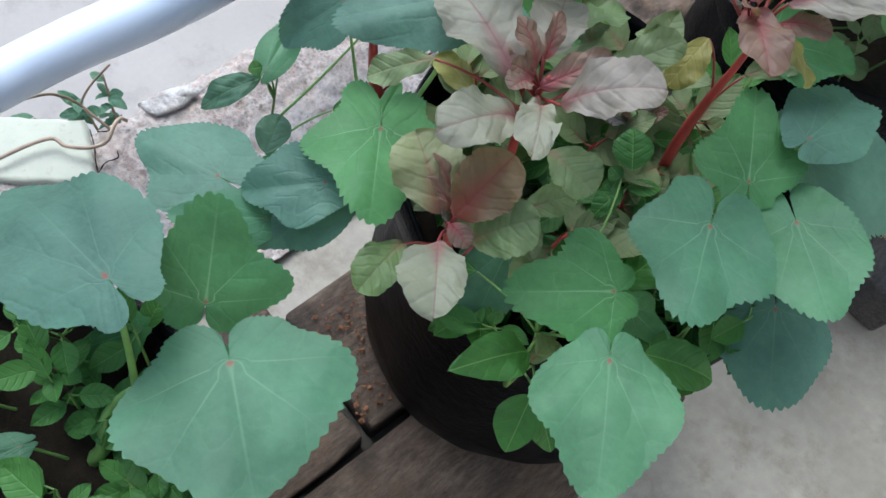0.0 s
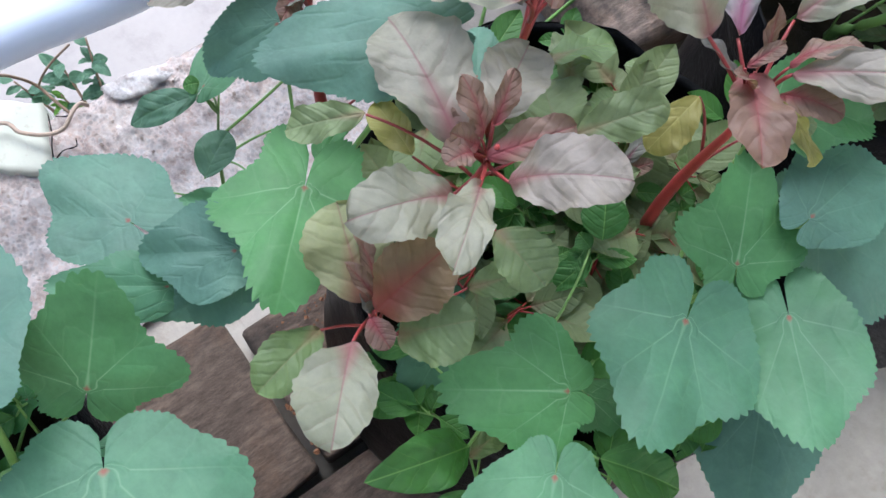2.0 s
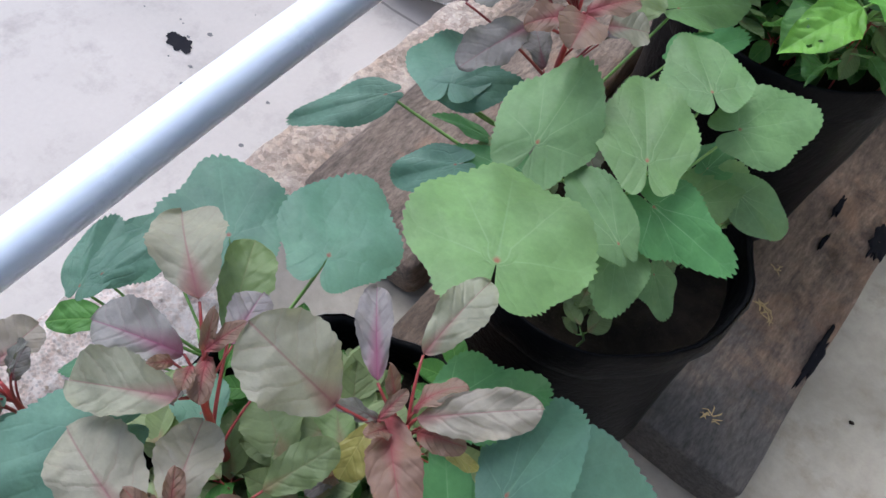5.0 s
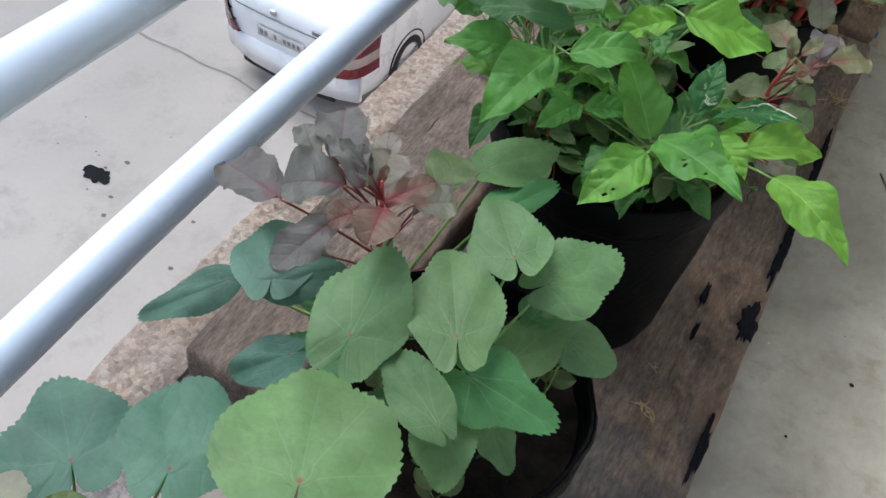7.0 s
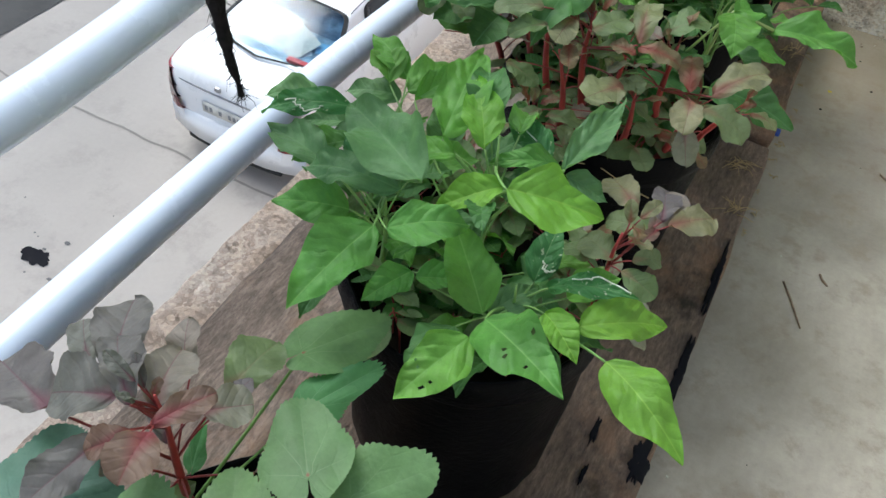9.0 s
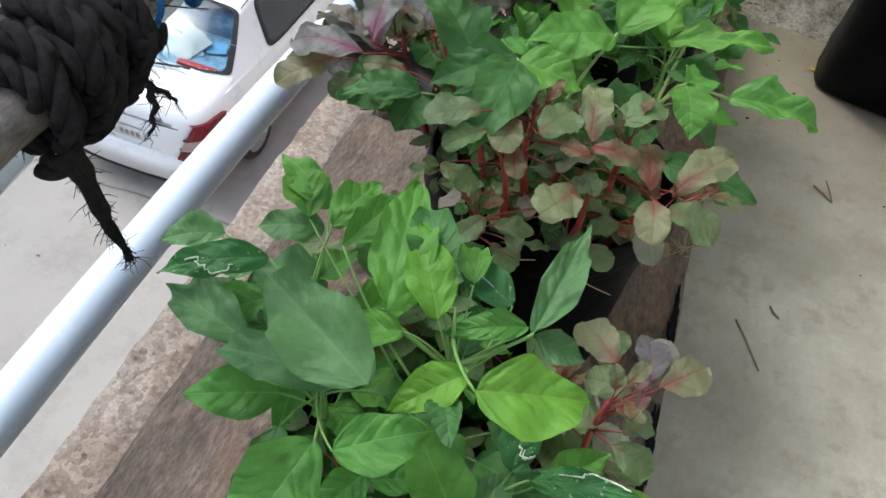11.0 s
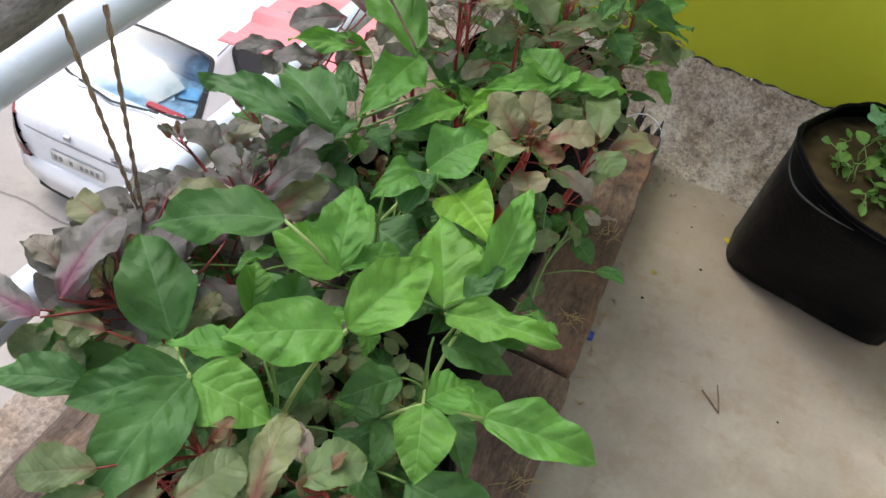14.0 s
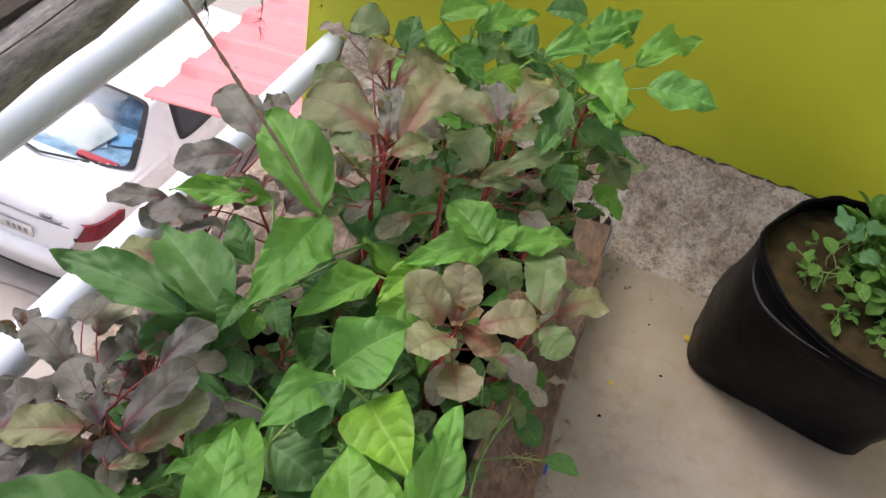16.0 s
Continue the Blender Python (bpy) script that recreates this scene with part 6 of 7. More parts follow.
plant("amaranth_plant", "purple amaranth leaning over the railing", "amaranth", (-0.27, 1.70, 0.40), (-0.320, 1.667, 0.580), STEM_RED, STEM_PINK, [
    ("V", -0.342, 1.593, 0.600, 86, -11, 10.5, 5.0, -19),
    ("V", -0.342, 1.622, 0.600, 12, 0, 13.0, 5.2, 6),
    ("E", -0.381, 1.608, 0.570, 136, -13, 9.2, 4.7, -21),
    ("E", -0.363, 1.728, 0.600, 72, -8, 7.6, 4.1, -18),
    ("G", -0.354, 1.616, 0.550, 151, -22, 5.3, 3.7, -18),
    ("G", -0.338, 1.601, 0.550, -115, -12, 4.8, 3.3, 12),
    ("E", -0.350, 1.746, 0.580, -131, -10, 6.0, 3.5, 10),
], 23, 0.0042, ("GGA", 5, 8))
plant("bean_plant", "bean plant with large fresh green leaflets", "bean plant", (-0.10, 1.66, 0.40), (-0.104, 1.637, 0.660), STEM_GREEN, STEM_GREEN, [
    ("D", -0.138, 1.566, 0.676, 175, -15, 13.9, 7.1, -11),
    ("D", -0.142, 1.570, 0.676, 129, -11, 10.8, 6.0, -17),
    ("B", -0.141, 1.568, 0.672, -86, -12, 8.6, 6.8, 8),
    ("B", -0.047, 1.688, 0.667, 124, 0, 11.8, 7.4, -14),
    ("B", -0.045, 1.689, 0.670, -22, 14, 11.6, 6.8, 16),
    ("D", -0.203, 1.624, 0.620, 50, 11, 13.1, 7.9, -4),
    ("D", -0.247, 1.554, 0.600, 108, -11, 10.5, 4.7, -16),
    ("D", 0.063, 1.637, 0.540, -90, -9, 13.0, 7.3, 14),
    ("D", -0.076, 1.700, 0.560, 141, -10, 5.6, 5.6, -15),
], 24, 0.0035, ("DDB", 0, 8), ((-0.140, 1.568, 0.670), (-0.046, 1.687, 0.664)))
plant("bean_plant", "bean plant with drooping leaflets over the floor", "bean plant", (0.02, 1.76, 0.40), (0.035, 1.749, 0.640), STEM_GREEN, STEM_GREEN, [
    ("B", 0.051, 1.840, 0.631, 2, 15, 14.8, 6.0, 25),
    ("B", 0.019, 1.809, 0.615, 27, 7, 12.4, 8.2, 4),
    ("B", 0.022, 1.806, 0.608, -90, 14, 13.6, 5.0, 14),
    ("B", 0.052, 1.670, 0.640, -28, -24, 7.4, 4.8, 8),
    ("B", 0.053, 1.665, 0.643, -160, -22, 7.5, 6.0, 3),
    ("B", 0.111, 1.692, 0.624, -79, -11, 12.7, 5.9, 17),
    ("D", 0.030, 1.795, 0.570, -85, -7, 8.8, 4.2, 19),
    ("D", 0.009, 1.685, 0.550, -165, -22, 5.4, 4.5, 0),
], 25, 0.0035, ("DDB", 0, 8), ((0.051, 1.837, 0.626), (0.052, 1.668, 0.638)))
plant("bean_plant", "bean plant with folded green leaflets in threes", "bean plant", (-0.10, 1.92, 0.40), (-0.095, 1.882, 0.680), STEM_GREEN, STEM_GREEN, [
    ("D", -0.150, 1.745, 0.717, 113, -14, 14.0, 6.6, -14),
    ("B", -0.088, 1.753, 0.660, 82, 6, 9.0, 5.4, -15),
    ("B", -0.093, 1.763, 0.660, 19, 11, 11.0, 5.6, 1),
    ("B", -0.093, 1.765, 0.660, -30, -14, 8.4, 3.8, 11),
    ("B", 0.021, 1.837, 0.580, 32, 10, 11.9, 9.6, -6),
    ("B", -0.114, 1.808, 0.590, 12, 10, 11.7, 6.6, 3),
    ("H", -0.122, 1.927, 0.560, -102, -7, 7.7, 7.0, 15),
    ("H", -0.038, 1.878, 0.540, 53, 0, 7.1, 6.1, -10),
    ("H", 0.053, 1.882, 0.540, -125, -21, 5.6, 6.0, 12),
    ("D", -0.311, 1.727, 0.560, -136, -13, 8.8, 7.8, -2),
    ("D", -0.196, 1.774, 0.580, -143, -14, 8.5, 5.4, 0),
    ("B", -0.083, 1.995, 0.620, 160, 10, 11.0, 5.8, 0),
    ("B", -0.087, 1.999, 0.624, -43, 24, 9.4, 8.4, 10),
    ("L", -0.041, 1.983, 0.618, -134, 10, 10.4, 7.4, 20),
    ("D", -0.051, 2.039, 0.560, -166, -16, 7.2, 5.0, 0),
], 26, 0.0035, ("DDB", 0, 8), ((-0.091, 1.760, 0.654), (-0.085, 1.996, 0.618)))
plant("young_weed", "green weed with small pointed leaves at the bag's rim", "weed", (0.10, 2.05, 0.34), (0.098, 2.102, 0.500), STEM_GREEN, STEM_GREEN, [
    ("W", 0.109, 2.150, 0.500, -14, -8, 6.8, 3.6, 3),
    ("W", 0.113, 2.131, 0.490, -109, -24, 5.0, 3.6, 17),
    ("W", 0.102, 2.154, 0.490, 63, -16, 3.6, 3.3, -16),
    ("G", 0.096, 2.116, 0.500, 131, -23, 5.2, 3.5, -12),
    ("G", 0.059, 2.173, 0.500, -63, 0, 2.7, 2.8, 16),
    ("G", 0.079, 2.093, 0.420, -128, -36, 3.4, 3.4, 13),
    ("W", 0.119, 2.141, 0.500, -50, 0, 1.6, 2.2, 12),
], 27, 0.0022, ("W", 0, 3))
plant("bean_plant", "bean plant with broad leaflets near the railing", "bean plant", (-0.26, 2.10, 0.40), (-0.229, 2.113, 0.620), STEM_GREEN, STEM_GREEN, [
    ("B", -0.187, 2.169, 0.660, 46, 0, 20.4, 8.6, -9),
    ("B", -0.184, 2.165, 0.660, 175, -4, 15.3, 7.2, -10),
    ("B", -0.279, 2.225, 0.600, 115, 2, 12.9, 4.4, -21),
    ("D", -0.233, 2.031, 0.597, 58, -2, 16.4, 8.4, -8),
    ("D", -0.271, 2.011, 0.600, 89, 0, 17.3, 6.2, -14),
    ("D", -0.246, 2.052, 0.560, 139, -9, 12.9, 5.7, -17),
    ("D", -0.134, 2.193, 0.620, -22, -7, 16.4, 5.3, 13),
    ("D", -0.139, 2.213, 0.600, 38, -5, 12.2, 6.3, -7),
    ("B", -0.209, 2.038, 0.560, 10, 0, 4.1, 3.3, 5),
], 28, 0.0035, ("DDB", 0, 8))
plant("bean_plant", "bean plant with spreading lime and green leaflets", "bean plant", (-0.02, 2.16, 0.40), (-0.035, 2.150, 0.680), STEM_GREEN, STEM_GREEN, [
    ("B", 0.007, 2.205, 0.678, 55, 4, 7.6, 6.4, -8),
    ("B", 0.025, 2.222, 0.671, -45, -10, 11.2, 4.4, 8),
    ("B", 0.010, 2.209, 0.675, 141, 7, 12.4, 4.5, -16),
    ("L", -0.051, 2.138, 0.680, 159, -16, 7.2, 3.5, -10),
    ("B", -0.095, 2.132, 0.640, 144, -10, 11.1, 4.7, -15),
    ("D", -0.147, 2.090, 0.560, -163, -21, 5.6, 4.6, -1),
    ("D", -0.050, 2.021, 0.550, -178, -12, 4.9, 5.1, -3),
], 29, 0.0035, ("DDB", 0, 8))
plant("amaranth_plant", "dark purple amaranth with crumpled leaves", "amaranth", (-0.32, 1.92, 0.40), (-0.282, 1.871, 0.620), STEM_RED, STEM_PINK, [
    ("E", -0.277, 1.845, 0.600, 107, -14, 8.3, 4.6, -14),
    ("P", -0.258, 1.847, 0.620, 56, -6, 9.4, 4.6, -3),
    ("P", -0.234, 1.845, 0.630, -9, -6, 10.3, 4.1, 12),
    ("E", -0.217, 1.840, 0.610, -11, -6, 9.1, 4.7, 11),
    ("E", -0.270, 1.847, 0.570, 133, -17, 6.7, 4.1, -15),
    ("P", -0.250, 1.851, 0.600, -171, -22, 2.7, 2.6, -8),
    ("E", -0.234, 1.819, 0.600, -52, 0, 3.7, 1.6, 13),
    ("P", -0.317, 1.818, 0.580, 148, -30, 4.0, 2.3, -17),
], 30, 0.0042, ("PAP", 5, 8))
plant("amaranth_plant", "purple amaranth with small leaves at the railing", "amaranth", (-0.36, 2.20, 0.12), (-0.363, 2.205, 0.560), STEM_RED, STEM_PINK, [
    ("P", -0.400, 2.177, 0.580, 109, -7, 8.2, 3.1, -21),
    ("P", -0.396, 2.182, 0.570, 144, -23, 5.1, 3.6, -21),
    ("P", -0.356, 2.287, 0.600, 124, -12, 9.4, 5.3, -23),
    ("P", -0.330, 2.301, 0.610, 57, 0, 13.8, 6.1, -12),
    ("P", -0.349, 2.336, 0.610, 13, 0, 9.3, 4.0, 6),
    ("P", -0.389, 2.199, 0.570, -50, 0, 3.5, 2.5, 21),
    ("E", -0.319, 2.044, 0.520, 120, -23, 5.0, 2.7, -19),
    ("E", -0.380, 2.138, 0.500, 84, -13, 8.9, 5.0, -15),
], 31, 0.0042, ("PAP", 5, 8))
plant("amaranth_plant", "amaranth with silvery violet leaves and red stems", "amaranth", (-0.13, 2.28, 0.40), (-0.149, 2.276, 0.750), STEM_RED, STEM_PINK, [
    ("G", -0.142, 2.200, 0.750, 80, -5, 6.1, 2.9, -21),
    ("E", -0.153, 2.234, 0.755, 77, -3, 10.6, 6.6, -21),
    ("P", -0.138, 2.230, 0.760, 22, 3, 8.7, 3.1, -3),
    ("E", -0.126, 2.239, 0.755, -2, 2, 15.6, 6.5, 7),
    ("E", -0.126, 2.203, 0.755, -25, -5, 6.2, 3.4, 16),
    ("E", -0.211, 2.323, 0.740, 87, -9, 6.5, 4.2, -24),
    ("E", -0.214, 2.366, 0.740, 6, 0, 7.7, 3.8, 6),
    ("E", -0.188, 2.388, 0.720, -20, 6, 9.3, 4.9, 15),
], 32, 0.0042, ("GGA", 5, 8))
plant("amaranth_plant", "green-grey amaranth with whorled leaves", "amaranth", (-0.02, 2.36, 0.40), (-0.024, 2.353, 0.720), STEM_RED, STEM_PINK, [
    ("P", -0.039, 2.381, 0.725, 20, 3, 8.5, 4.3, -6),
    ("E", -0.030, 2.395, 0.720, -17, 3, 10.9, 5.0, 10),
    ("E", -0.043, 2.386, 0.720, 73, 0, 7.2, 5.3, -23),
    ("G", -0.035, 2.364, 0.715, -47, -4, 6.7, 3.6, 20),
    ("G", -0.037, 2.305, 0.700, 40, 0, 8.0, 5.6, -13),
    ("G", -0.033, 2.294, 0.700, -35, -4, 14.1, 3.0, 16),
    ("G", -0.043, 2.286, 0.690, -54, -8, 7.4, 2.4, 21),
    ("G", -0.073, 2.284, 0.690, 135, -9, 6.2, 3.1, -19),
    ("D", 0.022, 2.370, 0.700, -9, 0, 8.0, 3.1, 5),
    ("D", 0.044, 2.426, 0.660, -136, -19, 6.1, 4.5, 16),
], 33, 0.0042, ("GGA", 5, 8))
plant("amaranth_plant", "amaranth with rosy centre and pale leaf margins", "amaranth", (0.00, 2.14, 0.40), (0.011, 2.108, 0.660), STEM_RED, STEM_PINK, [
    ("E", 0.010, 2.092, 0.656, 15, 36, 7.0, 5.0, 8),
    ("E", 0.000, 2.082, 0.662, 76, 36, 6.8, 5.3, -14),
    ("E", 0.036, 2.083, 0.676, -52, 2, 7.0, 4.4, 16),
    ("E", 0.013, 2.070, 0.659, 150, 16, 6.6, 5.4, 8),
    ("S", 0.021, 2.088, 0.660, -108, 0, 4.8, 3.4, 17),
    ("E", 0.025, 2.055, 0.636, -157, 12, 5.6, 5.0, 8),
], 34, 0.0056, ("GGA", 5, 8))
plant("amaranth_plant", "amaranth leaning out over the plank with red stalks", "amaranth", (0.08, 2.20, 0.40), (0.086, 2.179, 0.630), STEM_RED, STEM_PINK, [
    ("E", 0.116, 2.204, 0.613, -38, -12, 9.0, 4.6, 8),
    ("G", 0.095, 2.165, 0.640, 11, 6, 10.0, 5.2, -5),
    ("G", 0.060, 2.184, 0.620, 24, 0, 8.0, 4.3, -8),
    ("G", 0.103, 2.150, 0.640, -118, -14, 4.2, 4.6, 17),
    ("S", 0.086, 2.170, 0.630, 58, 0, 4.0, 2.9, -17),
], 35, 0.0056, ("GGA", 5, 8))
plant("bean_plant", "tall bean plant against the yellow-green wall", "bean plant", (0.02, 2.56, 0.40), (0.033, 2.557, 0.760), STEM_GREEN, STEM_GREEN, [
    ("B", 0.127, 2.555, 0.745, -88, 3, 10.2, 6.5, 27),
    ("B", 0.101, 2.597, 0.750, -31, 0, 17.0, 5.0, 14),
    ("B", -0.021, 2.517, 0.760, -41, 0, 16.8, 4.9, 20),
    ("B", 0.029, 2.564, 0.740, -136, -5, 11.8, 6.7, 19),
    ("B", 0.029, 2.560, 0.770, -19, 0, 17.2, 5.4, 10),
    ("D", -0.037, 2.541, 0.750, 76, 0, 5.7, 5.6, -26),
    ("D", 0.011, 2.629, 0.780, 114, 0, 6.4, 5.8, -27),
    ("D", 0.037, 2.436, 0.700, 27, 0, 10.5, 5.9, -11),
    ("G", 0.097, 2.592, 0.600, -130, -15, 7.8, 3.8, 20),
], 36, 0.0035, ("DDB", 0, 8))
plant("bean_plant", "tall bean plant with glossy leaves at the wall", "bean plant", (-0.12, 2.58, 0.40), (-0.129, 2.526, 0.760), STEM_GREEN, STEM_GREEN, [
    ("B", -0.147, 2.499, 0.730, -113, -17, 6.9, 4.6, 21),
    ("B", -0.142, 2.482, 0.750, 105, 0, 5.2, 4.7, -27),
    ("B", -0.128, 2.526, 0.760, -36, 0, 12.3, 4.5, 20),
    ("B", -0.171, 2.488, 0.780, -33, 0, 9.3, 5.4, 20),
    ("G", -0.233, 2.470, 0.740, 97, 0, 5.7, 5.5, -26),
    ("D", -0.192, 2.430, 0.740, 14, 15, 7.6, 3.9, 1),
    ("L", -0.096, 2.521, 0.700, -114, -7, 8.1, 5.5, 22),
    ("Y", 0.026, 2.505, 0.710, 86, 0, 8.7, 4.2, -26),
], 37, 0.0035, ("DDB", 0, 8))
plant("amaranth_plant", "amaranth with thin red stems beside the wall", "amaranth", (0.06, 2.62, 0.40), (0.061, 2.582, 0.680), STEM_RED, STEM_PINK, [
    ("G", 0.067, 2.572, 0.660, -105, -20, 3.0, 3.8, 25),
    ("G", 0.089, 2.510, 0.620, -26, 0, 5.0, 3.3, 11),
    ("G", 0.114, 2.507, 0.600, -43, -18, 6.5, 4.3, 19),
    ("G", 0.064, 2.541, 0.620, -28, 0, 4.2, 3.7, 12),
    ("G", -0.053, 2.625, 0.700, 150, 0, 7.4, 4.3, -17),
    ("G", 0.090, 2.581, 0.680, 77, 0, 3.9, 3.5, -26),
], 38, 0.0042, ("GGA", 5, 8))
SEEDLINGS = [
    ("Q", 0.526, 2.725, 0.440, 61, 0, 2.0, 2.1, -25),
    ("Q", 0.536, 2.715, 0.440, 153, -10, 3.4, 2.1, -2),
    ("Q", 0.557, 2.748, 0.450, 30, 9, 3.7, 2.6, -19),
    ("Q", 0.582, 2.715, 0.450, 158, -8, 4.2, 2.4, 1),
    ("N", 0.584, 2.789, 0.470, -21, 4, 4.2, 3.6, -1),
    ("N", 0.568, 2.802, 0.480, 22, 9, 3.9, 3.6, -18),
    ("N", 0.609, 2.766, 0.460, -125, 0, 2.7, 3.5, 25),
    ("N", 0.611, 2.827, 0.480, -104, 0, 2.5, 3.6, 26),
    ("Q", 0.505, 2.767, 0.420, 107, 0, 2.0, 1.9, -20),
    ("Q", 0.607, 2.709, 0.440, -162, -8, 4.2, 2.6, 17),
    ("N", 0.640, 2.800, 0.500, -60, 5, 4.6, 5.6, 8),
    ("N", 0.655, 2.742, 0.480, -140, -5, 4.2, 5.0, -6),
    ("N", 0.690, 2.850, 0.510, 10, 8, 5.0, 6.0, 4),
    ("N", 0.700, 2.775, 0.490, -95, 0, 4.4, 5.2, 10),
]
for i in range(7):
    pair = SEEDLINGS[2 * i:2 * i + 2]
    x, y, z = (sum(q[n] for q in pair) / 2 for n in (1, 2, 3))
    plant("okra_seedling", "young okra seedling with pale green leaves in the floor bag", "seedling", (x + 0.008, y + 0.006, 0.37), (x, y, z - 0.012), STEM_GREEN, STEM_GREEN, pair, 39 + i, 0.0015, ("N", 0, 0))
plant("bean_plant", "bean plant with shaded dull leaflets by the pipe", "bean plant", (-0.22, 1.16, 0.40), (-0.254, 1.249, 0.580), STEM_GREEN, STEM_GREEN, [
    ("H", -0.364, 1.282, 0.560, 116, -8, 7.0, 4.5, -13),
    ("H", -0.265, 1.317, 0.580, 105, -8, 7.4, 4.7, -12),
    ("B", -0.266, 1.330, 0.600, 62, 7, 8.5, 4.1, -4),
    ("B", -0.252, 1.307, 0.600, -15, 0, 8.3, 4.2, 12),
    ("H", -0.325, 1.244, 0.500, 87, -7, 7.9, 4.7, -6),
    ("H", -0.235, 1.258, 0.560, 102, -13, 9.1, 6.7, -10),
    ("H", -0.312, 1.269, 0.550, 109, -10, 5.9, 3.9, -12),
    ("H", -0.196, 1.466, 0.500, 169, -9, 6.1, 3.9, -9),
], 40, 0.0035, ("DDB", 0, 8))
plant("amaranth_plant", "dark amaranth with drooping purple-black leaves above the beam", "amaranth", (-0.26, 1.78, 0.40), (-0.296, 1.731, 0.540), STEM_RED, STEM_PINK, [
    ("P", -0.336, 1.711, 0.570, 57, -4, 13.1, 8.3, -2),
    ("P", -0.336, 1.649, 0.570, 57, -12, 14.1, 8.2, -1),
    ("P", -0.284, 1.723, 0.570, 53, 0, 9.0, 6.7, -2),
    ("P", -0.283, 1.691, 0.550, 150, -29, 6.1, 7.3, -16),
    ("D", -0.241, 1.698, 0.550, -168, -22, 8.1, 6.7, -8),
    ("D", -0.312, 1.625, 0.540, 135, -17, 6.7, 8.8, -15),
    ("D", -0.272, 1.637, 0.530, 167, -27, 6.6, 8.5, -13),
    ("P", -0.342, 1.682, 0.530, 66, 0, 7.3, 6.0, -4),
    ("P", -0.353, 1.706, 0.500, 126, -10, 5.9, 7.9, -15),
    ("P", -0.371, 1.656, 0.490, 21, -7, 8.0, 6.6, 9),
    ("P", -0.301, 1.685, 0.500, 58, 0, 8.4, 6.1, -2),
    ("P", -0.395, 1.701, 0.520, 153, -21, 5.5, 7.0, -17),
    ("P", -0.378, 1.742, 0.480, 98, 0, 9.0, 7.2, -12),
    ("D", -0.355, 1.625, 0.480, 5, -9, 6.6, 8.0, 12),
    ("D", -0.273, 1.751, 0.540, 138, -17, 6.9, 8.4, -16),
    ("P", -0.330, 1.782, 0.550, 142, -9, 6.2, 7.3, -17),
    ("P", -0.267, 1.808, 0.560, 66, 0, 9.4, 7.6, -8),
], 41, 0.0042, ("PAP", 5, 8))

# lower plants that fill the bags between the tall ones
for i, (x, y, top, kinds, n) in enumerate((
        (-0.37, 1.78, 0.56, "PPA", 16), (-0.42, 1.93, 0.56, "PPA", 16), (-0.30, 1.82, 0.54, "PPD", 14), (-0.30, 1.97, 0.56, "PPA", 14), (-0.40, 2.06, 0.54, "PPD", 12), (-0.28, 2.36, 0.68, "PAA", 12), (-0.24, 2.50, 0.70, "AGA", 12),
        (-0.02, 2.48, 0.66, "GAG", 14), (0.06, 2.40, 0.58, "GGD", 10), (-0.27, 1.28, 0.50, "GGA", 12), (-0.20, 1.40, 0.46, "GGA", 12), (-0.14, 1.78, 0.52, "GAG", 10),
        (-0.18, 2.06, 0.52, "GAG", 10), (0.02, 1.30, 0.48, "GGA", 10), (-0.30, 2.22, 0.60, "PAA", 10))):
    plant("amaranth_plant", "bushy amaranth with crowded dusky leaves on red stems", "amaranth", (max(-0.225, x * 0.8 - 0.02), y - 0.03 if x < -0.25 else y, 0.40), (x, y, top), STEM_RED, STEM_PINK, [], 400 + i, 0.0036, (kinds, 5, n))
for i, (bx, by, lean_x, lean_y, top) in enumerate(((-0.14, 1.60, -0.05, -0.02, 0.62), (-0.18, 1.64, -0.08, 0.02, 0.60), (-0.10, 1.55, -0.03, -0.05, 0.60), (-0.03, 1.55, 0.02, -0.05, 0.58), (0.02, 1.58, 0.05, -0.04, 0.58), (0.05, 1.62, 0.06, -0.05, 0.56), (-0.20, 1.70, -0.09, 0.0, 0.58), (-0.06, 1.60, 0.0, -0.03, 0.60), (-0.16, 2.32, -0.02, -0.03, 0.72), (-0.08, 2.30, 0.01, -0.03, 0.70), (-0.02, 2.34, 0.0, -0.02, 0.68), (-0.12, 2.26, -0.03, -0.02, 0.70))):
    plant("amaranth_plant", "upright amaranth with a thick crimson stem and few leaves", "amaranth", (bx, by, 0.40), (bx + lean_x, by + lean_y, top), STEM_RED, STEM_RED, [], 700 + i, 0.0052, ("GES", 3, 3))
for i, (x, y, top, n) in enumerate(((-0.12, 1.98, 0.56, 12), (-0.20, 1.86, 0.54, 12), (0.03, 1.95, 0.52, 10), (-0.16, 1.30, 0.50, 10), (-0.05, 2.62, 0.66, 16), (-0.16, 2.66, 0.68, 16), (0.06, 2.66, 0.64, 12), (-0.10, 2.36, 0.60, 10))):
    plant("bean_plant", "low bean plant with dull green leaflets", "bean plant", (x, y, 0.40), (x, y, top), STEM_GREEN, STEM_GREEN, [], 500 + i, 0.003, ("DDB", 0, n))


